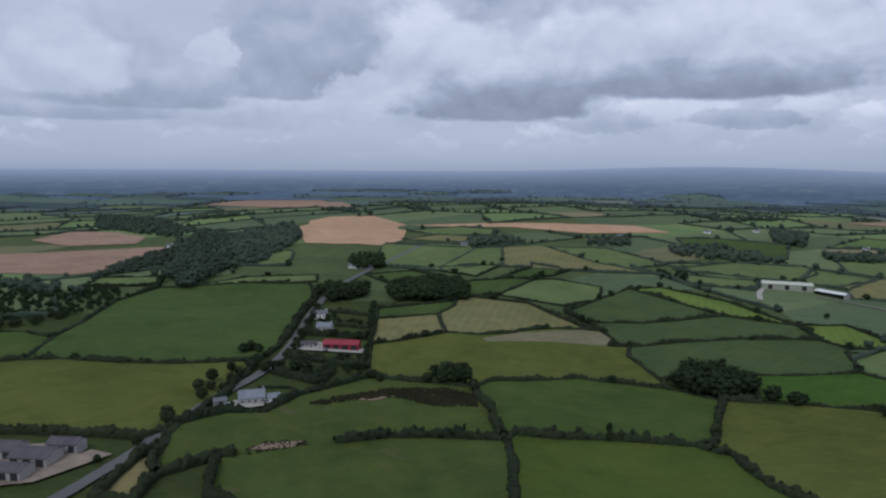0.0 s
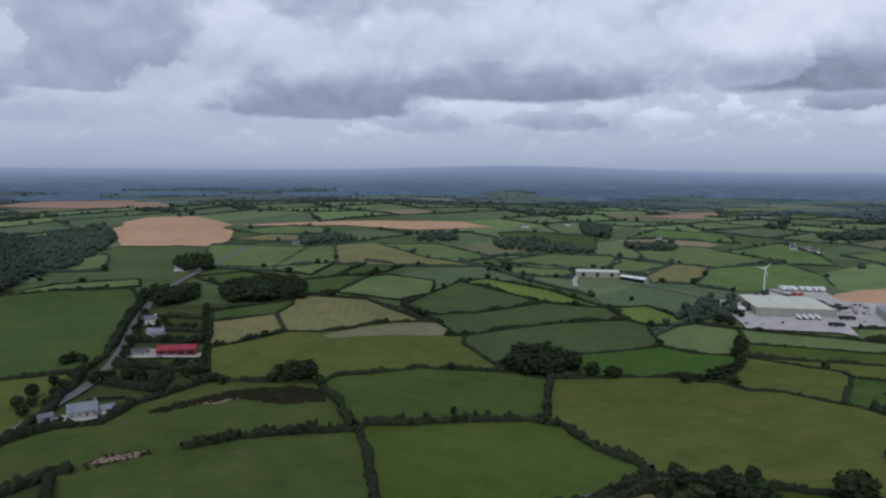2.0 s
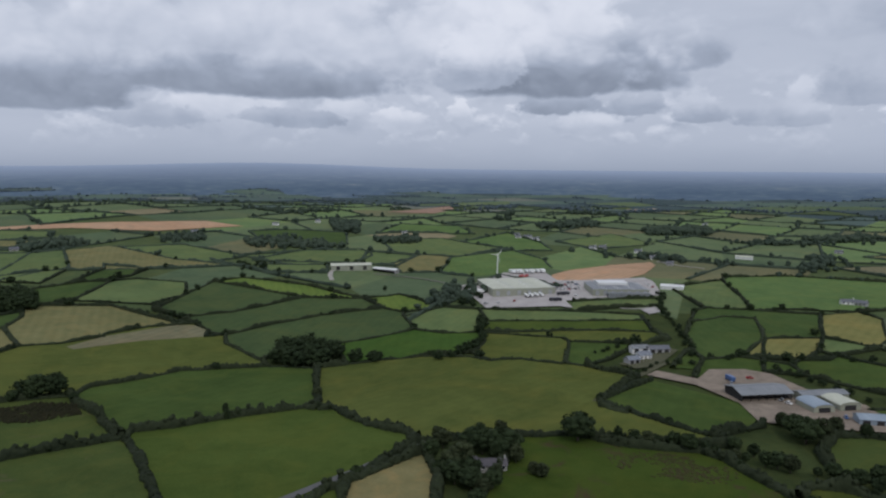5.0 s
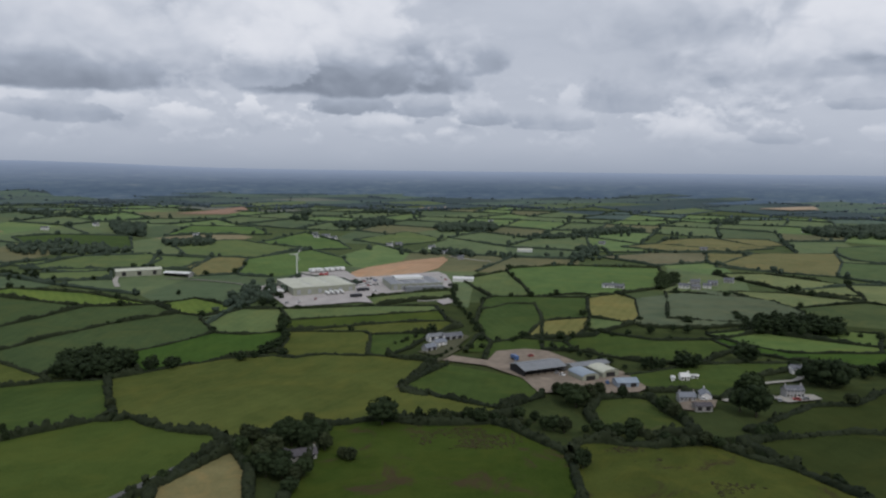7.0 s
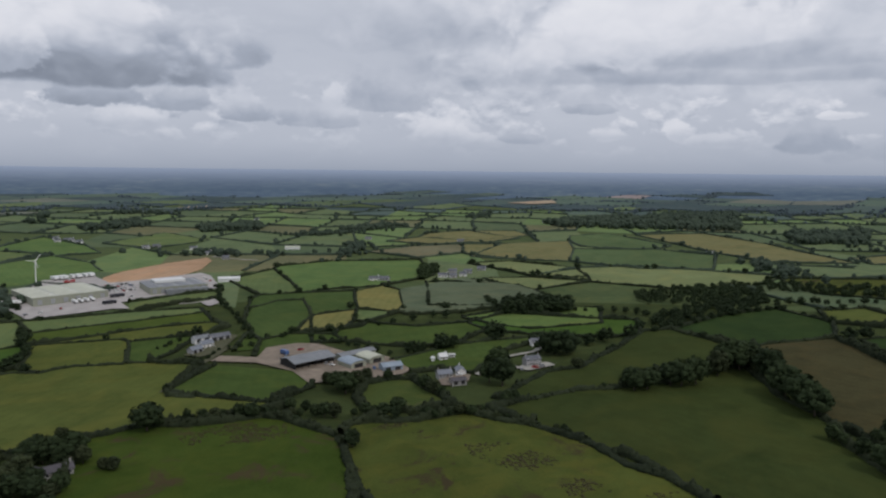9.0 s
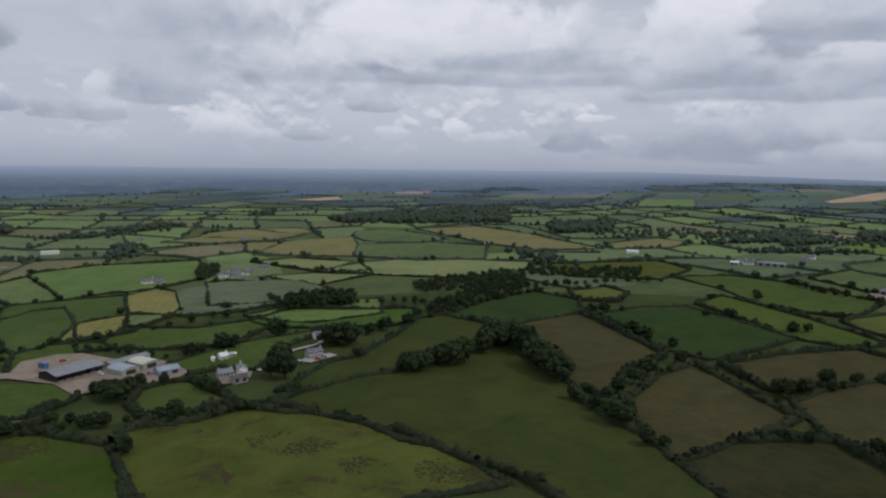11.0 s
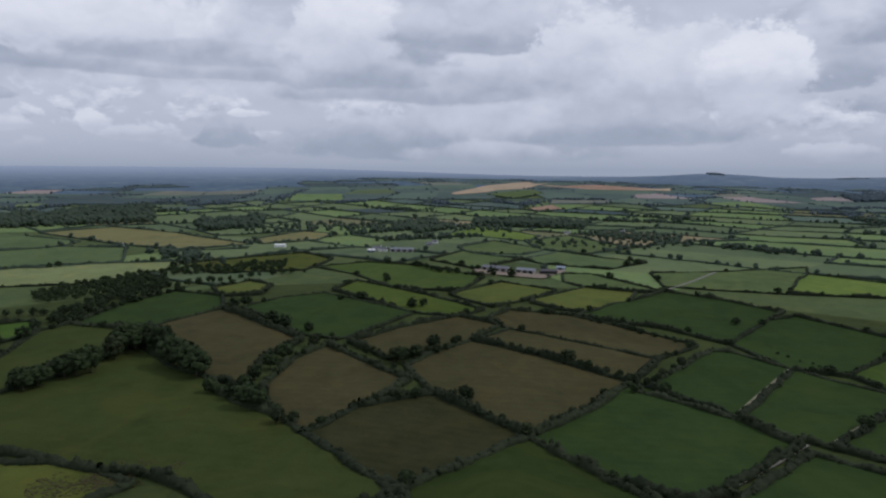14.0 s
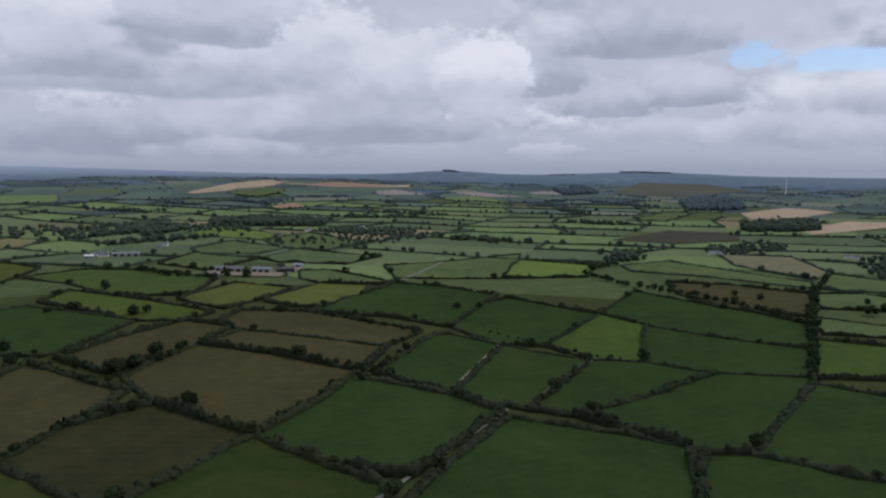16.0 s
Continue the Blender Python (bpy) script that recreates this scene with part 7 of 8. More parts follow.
def gable(name, label, category, x, y, turn, w, d, eave, ridge, wall_mat, roof_mat, windows=0, storeys=1, chimneys=0, doors=0, group=""):
    """A building with a pitched roof; its long side lies along x."""
    root = base(name, x, y, turn, label, category, group)
    outline = [(-d / 2, -1.5), (d / 2, -1.5), (d / 2, eave), (0, ridge), (-d / 2, eave)]
    part("wall", turned(prism(outline, w), 90), wall_mat, root)
    roof_slopes(root, w, d, eave, ridge, roof_mat)
    for s in (-1, 1):
        for st in range(storeys):
            for k in range(windows):
                wx = -w / 2 + w * (k + 0.5) / windows
                if st == 0 and s == -1 and windows > 2 and k == windows // 2:
                    part("door", one_block(wx, s * (d / 2 + 0.04), 1.05, 1.0, 0.12, 2.1), TIMBER, root, "dark panelled front door")
                    continue
                window(root, wx, s * d / 2, 1.5 + 2.6 * st, 1.1, 1.2, s)
        for k in range(doors):
            dw = min(4.0, w / (doors + 1) * 0.8)
            part("door", one_block(-w / 2 + w * (k + 0.5) / doors, s * (d / 2 + 0.05), eave * 0.42, dw, 0.12, eave * 0.84), DARK_STEEL, root, "tall dark sliding door")
    for k in range(chimneys):
        cx = (-1) ** k * (w / 2 - 0.6)
        ch = part("chimney", one_block(cx, 0, ridge + 0.5, 0.7, 0.6, 1.8), wall_mat, root)
        part("pot", one_block(cx, 0, ridge + 1.55, 0.3, 0.3, 0.4, 0.05), EARTH, ch)
    return root


def cottage(x, y, turn, w, d, colour):
    gable("house", "small white rendered farmhouse with slate roof" if colour == "white" else "small grey rendered house with slate roof", "house", x, y, turn, w * 0.8, d * 0.8, 2.8, 4.6,
          RENDER_WHITE if colour == "white" else RENDER_GREY, SLATE, 3, 1, 1, 0, "scattered farmhouses")


def open_barn(x, y, turn, w, d, eave, ridge, roof_mat, label):
    """A steel barn with an open front."""
    root = base("barn", x, y, turn, label, "barn")
    part("back_wall", one_block(0, d / 2 - 0.1, eave / 2 - 0.5, w, 0.2, eave + 1), BLOCK, root)
    for s in (-1, 1):
        outline = [(-d / 2, -1.0), (d / 2, -1.0), (d / 2, eave), (0, ridge), (-d / 2, eave)]
        bm = turned(prism(outline, 0.25), 90)
        bmesh.ops.translate(bm, vec=(s * (w / 2 - 0.15), 0, 0), verts=bm.verts)
        part("side_wall", bm, DARK_STEEL if s < 0 else BLOCK, root)
    n = int(w / 5.5) + 1
    for k in range(n + 1):
        part("post", one_block(-w / 2 + 0.3 + (w - 0.6) * k / n, -d / 2 + 0.25, eave / 2 - 0.5, 0.32, 0.32, eave + 1), DARK_STEEL, root)
    part("beam", one_block(0, -d / 2 + 0.25, eave - 0.25, w, 0.3, 0.5), DARK_STEEL, root)
    for k in range(2):
        part("feed_barrier", one_block(-w / 4 + k * w / 2, -d / 4, 0.6, w / 2 - 0.6, 0.15, 1.2), DARK_STEEL, root)
    roof_slopes(root, w, d, eave, ridge, roof_mat, 0.8)
    return root


def arched_barn(x, y, turn, w, d, eave, rise, roof_mat, label):
    """A barn under a rounded sheet roof."""
    root = base("barn", x, y, turn, label, "barn")
    outline = [(-w / 2, -1.0), (w / 2, -1.0), (w / 2, eave)] + [(w / 2 * math.cos(a), eave + rise * math.sin(a)) for a in np.linspace(0.25, math.pi - 0.25, 9)] + [(-w / 2, eave)]
    part("wall", prism(outline, d), WALL_SHEET, root)
    arc = [(1.04 * w / 2 * math.cos(a), eave + 0.05 + rise * math.sin(a)) for a in np.linspace(0.0, math.pi, 13)]
    inner = [(q[0] * 0.985, q[1] - 0.12) for q in arc[::-1]]
    part("roof", prism(arc + inner, d + 0.8), roof_mat, root)
    # solid dark slab on the closed wall stands in for the doorway's shade
    part("door", one_block(0, -d / 2 - 0.05, eave * 0.5, w * 0.55, 0.12, eave), DARK_STEEL, root, "dark panel standing for a shaded open doorway")
    return root


def works(name, label, x, y, turn, w, d, h, bays, roof_mat, wall_mat, doors):
    """A wide flat-pitched industrial building in several bays."""
    root = base(name, x, y, turn, label, "factory")
    part("wall", one_block(0, 0, h / 2 - 0.5, w, d, h + 1.0), wall_mat, root)
    bw = w / bays
    for k in range(bays):
        cx = -w / 2 + bw * (k + 0.5)
        outline = [(cx - bw / 2, h), (cx + bw / 2, h), (cx + bw / 2, h + 0.35), (cx, h + 1.1), (cx - bw / 2, h + 0.35)]
        bay = part("roof_bay", prism(outline, d + 0.3), roof_mat, root)
        for q in range(5):
            part("rooflight", turned(one_block(cx + bw * 0.22, -d * 0.36 + q * d * 0.18, h + 0.72, bw * 0.22, 1.2, 0.18), 0), WHITE_SHEET, bay, "pale translucent rooflight")
        part("gutter", one_block(cx + bw / 2, 0, h + 0.38, 0.5, d + 0.4, 0.22), GREY_PAINT, root)
    for s in (-1, 1):
        part("fascia", one_block(0, s * (d / 2 + 0.12), h + 0.2, w + 0.4, 0.2, 1.0), wall_mat, root)
    for k in range(doors):
        part("loading_door", one_block(-w / 2 + w * (k + 0.5) / doors, -d / 2 - 0.06, 2.2, 3.6, 0.14, 4.4), GREY_PAINT, root, "grey roller loading door")
    return root


works("factory", "large low factory with a pale green-grey sheet roof", 487, 554, -24, 64, 64, 6.0, 3, PALE_SHEET, WALL_SHEET, 6)
two = works("factory", "long grey works building with white roof sections", 557, 482, -35, 54, 46, 5.2, 4, GREY_SHEET, WALL_SHEET, 7)
part("annex", one_block(-2, 12, 7.2, 30, 18, 2.2), WHITE_SHEET, two, "raised white roof section")
part("annex", one_block(6, -27, 1.2, 40, 8, 4.6), GREY_SHEET, two, "low grey lean-to front range")
gable("long_shed", "long cream sheet-clad shed on a bank", "shed", 394, 737, -22, 46, 20, 5.2, 6.6, WALL_SHEET, PALE_SHEET, doors=3)
open_barn(421, 702, -64, 30, 9, 3.5, 4.6, WHITE_SHEET, "low open-fronted shed with a pale roof")

open_barn(385, 227, -27, 30, 18, 4.2, 6.2, GREY_SHEET, "wide grey steel barn with a dark open front")
arched_barn(391, 198, -27, 12, 15, 3.0, 1.7, BLUE_SHEET, "round-roofed pale blue sheet barn")
arched_barn(406, 192, -27, 12, 15, 3.2, 1.8, PALE_SHEET, "round-roofed pale sheet barn")
gable("barn", "long grey lean barn behind round-roofed barns", "barn", 410, 205, -27, 28, 9, 3.6, 4.8, WALL_SHEET, GREY_SHEET, doors=3)
gable("barn", "small blue-grey sheet barn with pitched roof", "barn", 392, 171, -45, 13, 9, 3.0, 4.6, BLUE_SHEET, BLUE_SHEET, doors=2)

gable("house", "two-storey grey stone farmhouse with slate roof", "house", 429, 88, -47, 10.5, 6, 4.2, 6.2, RENDER_GREY, SLATE, 5, 2, 2)
gable("house", "white bungalow with dark slate roof beside trees", "house", 485, 97, -52, 9, 6, 2.6, 4.4, RENDER_WHITE, SLATE, 4, 1, 1)
gable("house", "small white cottage with a steep roof", "house", 426, 148, -46, 5.5, 4, 2.4, 4.2, RENDER_WHITE, WHITE_SHEET, 3, 1, 1)
for cx, cy, ct in ((421, 153, 20), (433, 144, -60)):
    gable("mobile_home", "white static mobile home on grass", "mobile home", cx, cy, ct, 4.2, 2.2, 1.8, 2.2, WHITE_PAINT, WHITE_SHEET, 4, 1, 0, 0, "mobile homes on the grass")
gable("house", "grey-roofed farm cottage beside a concrete yard", "house", 387, 133, -50, 9, 5.5, 2.6, 4.4, RENDER_GREY, BLUE_SLATE, 4, 1, 2)
gable("house", "white farm cottage with pale slate roof", "house", 397, 126, 30, 8, 5.5, 2.6, 4.4, RENDER_WHITE, BLUE_SLATE, 3, 1, 1)
gable("farm_shed", "dark purple-roofed open farm shed", "shed", 377, 121, -50, 9, 6, 2.4, 3.4, BLOCK, PURPLE, doors=2)
gable("house", "grey-roofed bungalow hidden among trees", "house", 198, 233, -31, 11, 6.5, 2.3, 4.0, BLOCK, PURPLE, 4, 1, 1)
gable("house", "short wing of a bungalow among trees", "house", 192, 239, 59, 6, 5.5, 2.3, 3.9, BLOCK, PURPLE, 2, 1, 0)
for sx, sy, sw, sd in ((-133, 317, 15, 11), (-116, 311, 16, 12), (-110, 323, 13, 8), (-118, 297, 14, 9)):
    gable("farm_shed", "low cattle shed with a weathered purple-grey sheet roof", "shed", sx, sy, -4, sw, sd, 3.6, 5.4, BLOCK, PURPLE, doors=3, group="cattle sheds by the road")
gable("house", "pale slate-roofed bungalow inside a hedged garden", "house", -51, 392, 20, 13, 9, 3.0, 6.0, RENDER_GREY, BLUE_SLATE, 4, 1, 1)
gable("garage", "small grey garage beside a bungalow", "garage", -40, 394, 20, 6, 6, 2.6, 4.2, RENDER_WHITE, BLUE_SLATE, doors=1)
gable("farm_shed", "small shed by the roadside", "shed", -65, 384, 30, 6, 5, 2.6, 3.8, RENDER_GREY, SLATE, doors=1)
gable("depot", "long crimson-red sheet-roofed depot", "depot", -20, 502, -4, 24, 10, 3.4, 5.4, RED_SHEET, RED_SHEET, doors=4)
gable("depot", "low grey roadside store with flat pitched roof", "depot", -42, 502, 4, 11, 6, 2.6, 3.6, RENDER_GREY, PURPLE, 4)
gable("house", "white roadside house with slate roof", "house", -49, 585, 0, 10, 7, 3.4, 5.6, RENDER_WHITE, SLATE, 3, 1, 1)
gable("house", "grey roadside house with slate roof", "house", -39, 546, -10, 11, 7, 3.4, 5.6, RENDER_GREY, BLUE_SLATE, 3, 1, 1)
gable("house", "white farmhouse among sheds in a gravel yard", "house", 396, 316, -20, 9, 6, 3.0, 5.0, RENDER_WHITE, BLUE_SLATE, 3, 1, 1)
gable("farm_shed", "dark slate-roofed farm range", "shed", 416, 320, -28, 15, 7, 2.8, 4.6, RENDER_GREY, SLATE, doors=3)
gable("farm_shed", "grey-roofed outbuilding by a farmhouse", "shed", 382, 314, -12, 9, 6, 2.8, 4.6, RENDER_GREY, BLUE_SLATE, doors=2)
gable("farm_shed", "pale-roofed outbuilding behind a farmhouse", "shed", 407, 329, -25, 12, 6, 3.0, 4.6, RENDER_WHITE, GREY_SHEET, doors=2)
gable("farm_shed", "long grey cattle shed with sheet roof", "shed", 610, -397, 34, 30, 11, 3.4, 5.0, BLOCK, SLATE, doors=4)
gable("farm_shed", "slate-grey roofed cattle shed", "shed", 584, -419, 36, 20, 10, 3.4, 5.0, BLOCK, BLUE_SLATE, doors=3)
gable("farm_shed", "dark open cattle shed at a farmyard", "shed", 571, -438, 60, 18, 10, 3.2, 4.6, DARK_STEEL, PURPLE, doors=2)
gable("farm_shed", "small pale blue shed at a farmyard", "shed", 586, -464, 40, 9, 6, 2.6, 3.8, BLUE_SHEET, BLUE_SHEET, doors=1)
gable("farm_shed", "long blue-grey cattle shed in distant farm", "shed", 795, -362, 58, 30, 10, 3.2, 4.6, BLOCK, BLUE_SLATE, doors=4)
gable("farm_shed", "white shed in distant farm", "shed", 812, -326, 58, 9, 6, 2.6, 4.0, BLUE_SHEET, WHITE_SHEET, doors=2)
cottage(806, 918, -39, 11.0, 7, "white")
cottage(803, 885, -36, 12.4, 7, "white")
cottage(636, 1009, -15, 10.1, 7, "white")
cottage(782, 615, -27, 10.9, 7, "white")
cottage(821, 672, -52, 13.3, 7, "white")
cottage(753, 566, -46, 10.6, 7, "grey")
cottage(1269, 873, -43, 12.1, 7, "white")
cottage(-47, 824, 16, 10.3, 7, "white")
cottage(-37, 824, -21, 11.2, 7, "grey")
cottage(76, 992, 7, 11.9, 7, "grey")
cottage(93, 993, 16, 12.9, 7, "white")
cottage(314, 1085, -19, 13.2, 7, "grey")
cottage(470, 1159, -42, 13.5, 7, "white")
cottage(562, 1188, -2, 10.9, 7, "white")
cottage(804, 892, -52, 12.5, 7, "white")
cottage(787, 893, -49, 11.5, 7, "white")
cottage(801, 740, -27, 12.3, 7, "white")
cottage(817, 736, -30, 13.7, 7, "grey")
cottage(687, 309, -83, 12.7, 7, "grey")
cottage(682, 319, -45, 13.9, 7, "white")
cottage(1066, 511, -79, 12.9, 7, "grey")
cottage(1493, 293, -90, 12.3, 7, "white")
cottage(796, 861, -18, 13.4, 7, "white")
cottage(738, 259, -75, 13.2, 7, "white")
cottage(738, 247, -58, 11.2, 7, "grey")
cottage(753, 240, -67, 10.2, 7, "white")
cottage(805, 233, -82, 12.9, 7, "grey")
cottage(1102, 358, -72, 13.9, 7, "grey")
cottage(1067, -32, -113, 11.2, 7, "white")
cottage(870, -442, -132, 10.1, 7, "white")
cottage(1111, -580, -135, 12.4, 7, "white")
cottage(1144, -607, -127, 13.5, 7, "grey")
cottage(812, -342, -119, 13.6, 7, "white")
cottage(914, -702, -120, 12.1, 7, "white")
cottage(772, 259, -65, 12.2, 7, "grey")
cottage(775, 241, -76, 12.0, 7, "grey")
cottage(267, -1356, -179, 11.0, 7, "grey")
cottage(212, -1085, -167, 12.1, 7, "white")
cottage(201, -1081, -165, 11.7, 7, "white")
cottage(356, -989, -154, 12.5, 7, "white")
cottage(346, -993, -162, 12.5, 7, "white")
cottage(847, -423, -106, 11.4, 7, "grey")
cottage(903, -807, -154, 10.1, 7, "white")
cottage(832, -341, -125, 13.9, 7, "white")
cottage(431, -1609, -174, 12.4, 7, "white")
cottage(-55, 828, -3, 11.3, 7, "white")
cottage(-45, 825, -3, 11.2, 7, "grey")
cottage(-33, 833, 6, 10.1, 7, "grey")
cottage(-266, 1016, 1, 11.2, 7, "grey")
cottage(-332, 1002, 3, 11.0, 7, "white")
gable("farm_shed", "long white sheet-clad shed on a farm", "shed", 612, 456, -58, 22, 10, 3, 4.4, WHITE_SHEET, WHITE_SHEET)
gable("farm_shed", "long white sheet-clad shed on a farm", "shed", 951, -238, 65, 15, 8, 3, 4.4, WHITE_SHEET, WHITE_SHEET)
gable("farm_shed", "long pale sheet-clad shed on a farm", "shed", 898, 555, -60, 22, 9, 3, 4.4, WHITE_SHEET, PALE_SHEET)


# ---- wind turbines ----
def turbine(x, y, hub, blade, turn, label):
    root = base("wind_turbine", x, y, turn, label, "wind turbine")
    bm = bmesh.new()
    limb(bm, (0, 0, -1.5), (0, 0, hub), hub * 0.032, hub * 0.018, 14)
    part("mast", bm, WHITE_PAINT, root, "tapered white steel mast")
    part("nacelle", one_block(0, 0.5, hub + 0.4, 1.5, 3.6, 1.5, 0.3), WHITE_PAINT, root)
    bm = bmesh.new()
    bmesh.ops.create_uvsphere(bm, u_segments=12, v_segments=8, radius=0.8)
    bmesh.ops.translate(bm, vec=(0, -1.7, hub + 0.4), verts=bm.verts)
    part("hub", bm, WHITE_PAINT, root)
    for k in range(3):
        bm = prism([(-0.22, 0.3), (0.28, 0.3), (0.62, blade * 0.22), (0.12, blade), (-0.06, blade), (-0.3, blade * 0.2)], 0.16)
        bmesh.ops.transform(bm, matrix=Matrix.Translation((0, -1.7, hub + 0.4)) @ Matrix.Rotation(radians(38 + 120 * k), 4, "Y"), verts=bm.verts)
        part("blade", bm, WHITE_PAINT, root, "long tapering white blade")


turbine(526, 630, 22.0, 8.5, -40, "white wind turbine behind the factory")
turbine(841, -2700, 62.0, 22.0, 160, "tall white wind turbine on a far ridge")



# ---- vehicles ----
def wheels(root, xs, half, r):
    for wx in xs:
        for s in (-1, 1):
            bm = bmesh.new()
            bmesh.ops.create_cone(bm, cap_ends=True, segments=10, radius1=r, radius2=r, depth=0.3)
            bmesh.ops.transform(bm, matrix=Matrix.Translation((wx, s * half, r)) @ Matrix.Rotation(radians(90), 4, "X"), verts=bm.verts)
            part("wheel", bm, RUBBER, root)


def set_down(root, x, y, turn):
    root.matrix_basis = pose(x, y, level(x, y) + 1.2, 0, 0, turn)
    return root


CARS = {}
PAINT_WORDS = {"white_paint": "white", "silver_paint": "silver-grey", "dark_paint": "dark", "blue_paint": "blue", "red_paint": "red"}


def car(x, y, turn, paint):
    key = paint.name
    if key in CARS:
        copy_thing(CARS[key], pose(x, y, level(x, y) + 1.2, 0, 0, turn))
        return
    root = CARS[key] = tagged(new("car"), PAINT_WORDS[key] + " car parked on the ground", "car", "parked cars")
    body = one_block(0, 0, 0.62, 4.2, 1.75, 0.62, 0.12)
    part("body", body, paint, root)
    bm = prism([(-1.6, 0.9), (1.2, 0.9), (0.6, 1.45), (-1.2, 1.48)], 1.5)
    cabin = part("cabin", bm, GLASS, root, "dark glazed cabin")
    part("roof", one_block(-0.3, 0, 1.48, 1.8, 1.4, 0.06), paint, cabin)
    wheels(root, (-1.3, 1.3), 0.8, 0.32)
    set_down(root, x, y, turn)


def trailer(x, y, turn):
    root = tagged(new("trailer"), "white box trailer standing on the works yard", "trailer", "trailers on the yard")
    part("box", one_block(0, 0, 2.5, 10.5, 2.5, 2.7, 0.08), WHITE_PAINT, root)
    part("chassis", one_block(0, 0, 1.0, 10.2, 1.0, 0.25), DARK_PAINT, root)
    wheels(root, (-4.0, -2.8), 1.0, 0.5)
    part("landing_leg", one_block(3.4, 0, 0.5, 0.2, 1.6, 1.0), DARK_PAINT, root)
    set_down(root, x, y, turn)


def tanker(x, y, turn):
    root = tagged(new("tanker"), "white road tanker parked by loading doors", "tanker", "tankers by the factory")
    bm = bmesh.new()
    bmesh.ops.create_cone(bm, cap_ends=True, segments=16, radius1=1.2, radius2=1.2, depth=8)
    bmesh.ops.transform(bm, matrix=Matrix.Translation((0, 0, 2.2)) @ Matrix.Rotation(radians(90), 4, "Y"), verts=bm.verts)
    part("tank", bm, WHITE_PAINT, root)
    part("cab", one_block(5.2, 0, 1.8, 2.0, 2.4, 2.6, 0.15), WHITE_PAINT, root)
    part("chassis", one_block(0.8, 0, 0.9, 10.0, 1.0, 0.25), DARK_PAINT, root)
    wheels(root, (-3.0, -1.8, 5.0), 1.0, 0.5)
    set_down(root, x, y, turn)


def lorry(x, y, turn, paint):
    root = tagged(new("lorry"), PAINT_WORDS[paint.name] + " rigid lorry parked in a yard", "lorry", "lorries in the yards")
    part("cab", one_block(3.4, 0, 1.7, 1.9, 2.3, 2.4, 0.15), paint, root)
    part("windscreen", one_block(4.3, 0, 2.2, 0.1, 2.0, 0.9), GLASS, root)
    part("box", one_block(-0.9, 0, 2.1, 6.2, 2.4, 2.5, 0.06), paint, root)
    part("chassis", one_block(0, 0, 0.8, 7.8, 0.9, 0.25), DARK_PAINT, root)
    wheels(root, (-2.6, 3.2), 1.0, 0.48)
    set_down(root, x, y, turn)


trailer(543, 625, 71)
trailer(546, 624, 61)
trailer(549, 622, 61)
trailer(552, 621, 69)
trailer(554, 620, 65)
trailer(560, 618, 65)
trailer(564, 616, 70)
trailer(567, 615, 63)
trailer(572, 613, 67)
trailer(576, 611, 72)
trailer(579, 610, 62)
tanker(470, 517, 66)
tanker(474.5, 515, 66)
tanker(479, 513, 66)
tanker(483.5, 511, 66)
trailer(440, 568, -24)
trailer(441, 563, -24)
trailer(444, 559, -24)
lorry(502, 503, -20, DARK_PAINT)
lorry(506, 501, -20, DARK_PAINT)
lorry(477, 487, -20, DARK_PAINT)
lorry(480, 485, -20, DARK_PAINT)
lorry(535, 599, 30, RED_PAINT)
lorry(534, 593, 30, RED_PAINT)
lorry(541, 597, 30, RED_PAINT)
car(541.6, 553.2, 65, RED_PAINT)
car(544.1, 552.0, 65, WHITE_PAINT)
car(547.4, 550.2, 65, WHITE_PAINT)
car(552.1, 547.7, 65, WHITE_PAINT)
car(555.1, 546.1, 245, DARK_PAINT)
car(559.1, 544.0, 245, DARK_PAINT)
car(561.4, 542.8, 245, WHITE_PAINT)
car(531.8, 545.2, 245, RED_PAINT)
car(543.4, 539.0, 245, RED_PAINT)
car(545.7, 537.7, 65, WHITE_PAINT)
car(549.2, 535.8, 65, WHITE_PAINT)
car(553.5, 533.4, 65, BLUE_PAINT)
car(555.3, 532.4, 65, GREY_PAINT)
car(522.2, 534.3, 65, RED_PAINT)
car(525.1, 532.7, 65, DARK_PAINT)
car(530.1, 530.0, 245, WHITE_PAINT)
car(535.2, 527.1, 65, GREY_PAINT)
car(538.5, 525.2, 65, WHITE_PAINT)
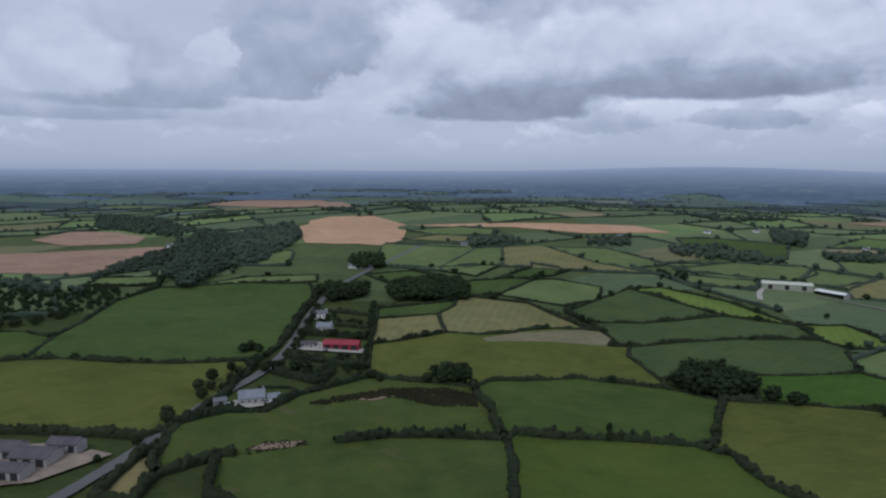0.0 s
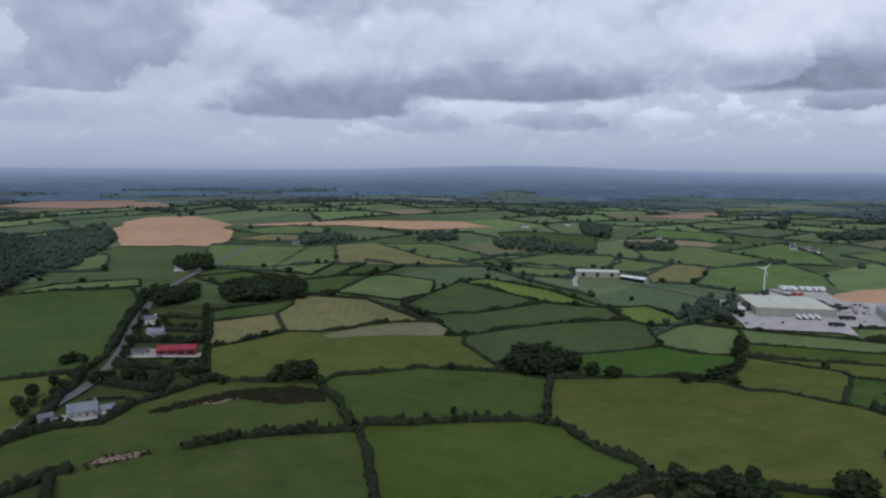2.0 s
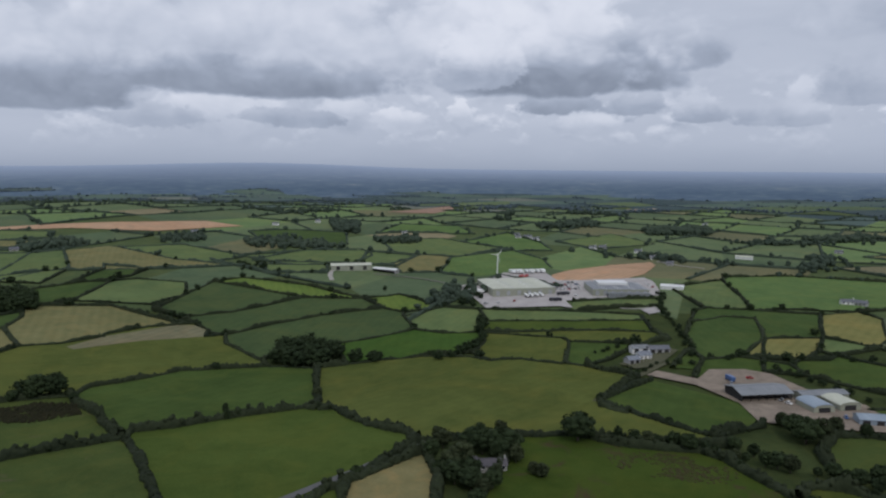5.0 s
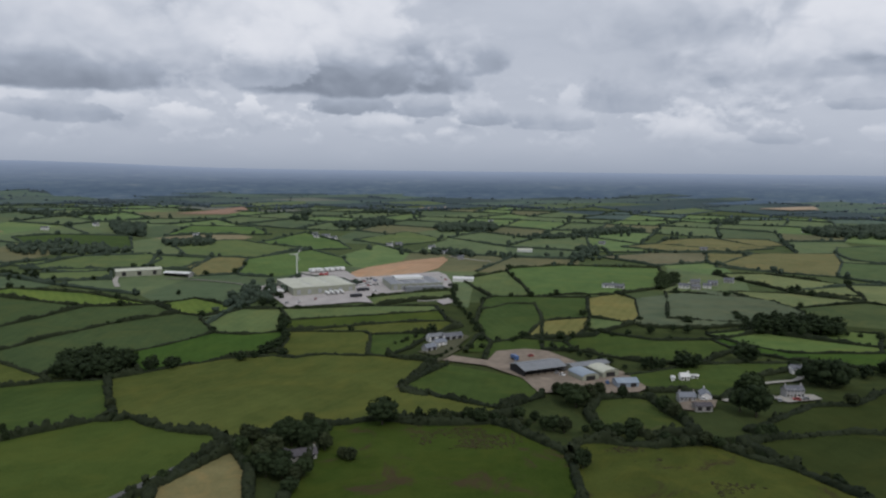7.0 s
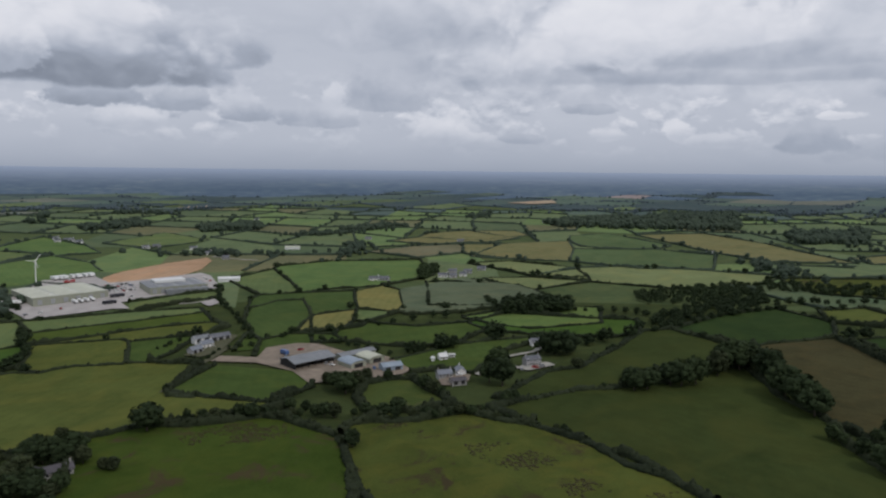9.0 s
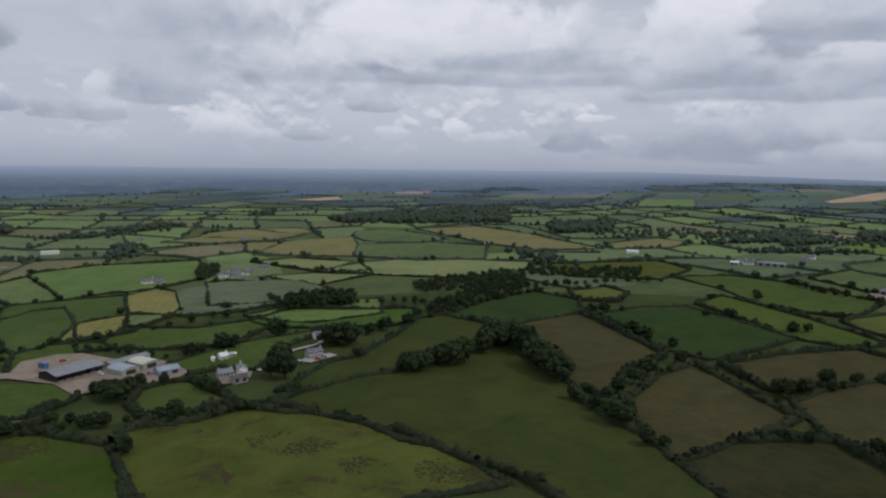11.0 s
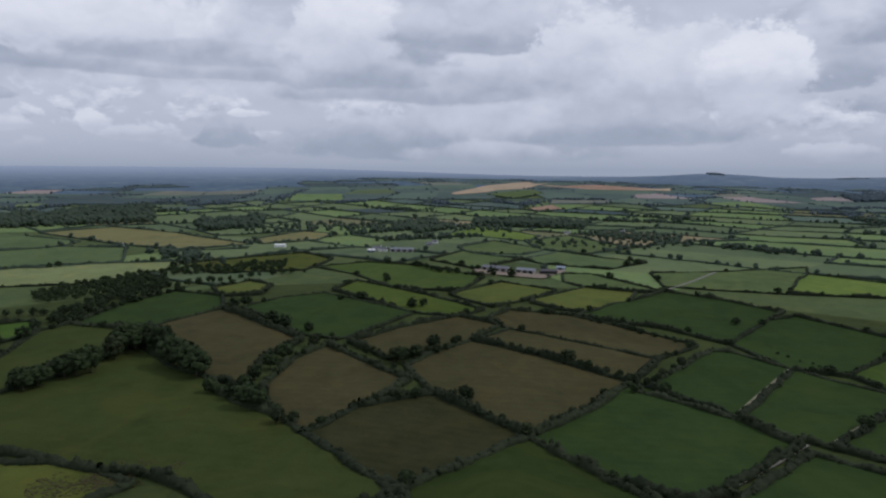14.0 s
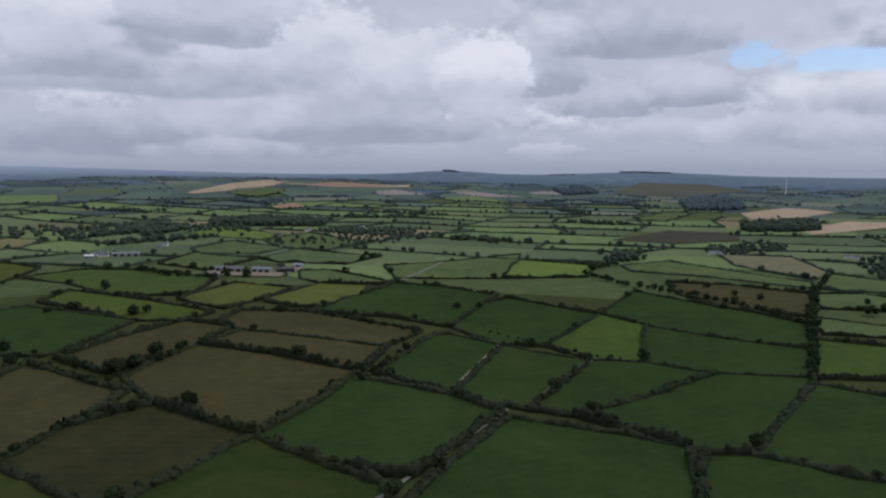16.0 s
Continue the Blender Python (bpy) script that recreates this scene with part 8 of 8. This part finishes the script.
car(545.5, 521.2, 245, WHITE_PAINT)
car(518.3, 523.9, 245, WHITE_PAINT)
car(521.7, 521.9, 65, WHITE_PAINT)
car(523.7, 520.8, 65, WHITE_PAINT)
car(528.4, 518.1, 65, RED_PAINT)
car(530.4, 516.9, 245, WHITE_PAINT)
car(534.1, 514.7, 245, DARK_PAINT)
car(537.9, 512.5, 245, WHITE_PAINT)
car(429.4, 550.7, 65, RED_PAINT)
car(420.0, 517.7, 1, GREY_PAINT)
car(430.0, 512.2, 194, WHITE_PAINT)
car(448.1, 509.7, 40, RED_PAINT)
car(509.5, 489.4, 91, WHITE_PAINT)
car(533.5, 468.2, 191, BLUE_PAINT)
car(539.5, 464.4, 309, GREY_PAINT)
car(555.8, 457.3, 277, BLUE_PAINT)
car(608.1, 482.2, 325, WHITE_PAINT)
car(601.7, 472.2, 22, RED_PAINT)
car(616.0, 491.8, 220, WHITE_PAINT)
car(387.3, 214.6, 190, GREY_PAINT)
car(385.2, 209.4, 254, WHITE_PAINT)
car(392.9, 215.7, 359, DARK_PAINT)
car(391.7, 247.6, 215, GREY_PAINT)
car(387.9, 180.5, 214, BLUE_PAINT)
car(414.4, 91.0, 9, GREY_PAINT)
car(421.8, 84.1, 111, RED_PAINT)
car(425.5, 80.6, 138, GREY_PAINT)
car(391.5, 124.8, 302, WHITE_PAINT)
car(-60.0, 382.4, 217, GREY_PAINT)
car(-43.3, 390.1, 218, GREY_PAINT)
car(-48.2, 498.8, 14, DARK_PAINT)
car(-43.1, 502.2, 191, RED_PAINT)
car(-37.0, 500.3, 134, WHITE_PAINT)
car(-29.9, 491.9, 237, GREY_PAINT)
car(-64.3, 386.9, 63, WHITE_PAINT)
car(586.5, -416.2, 339, WHITE_PAINT)
car(572.8, -432.0, 271, WHITE_PAINT)
lorry(397, 252, 60, BLUE_PAINT)
# red cars set here in place of the farmyard's reddish machinery
car(403, 213, -30, RED_PAINT)
car(408, 212, -30, RED_PAINT)
car(407, 207, -30, RED_PAINT)
car(411, 248, -30, RED_PAINT)
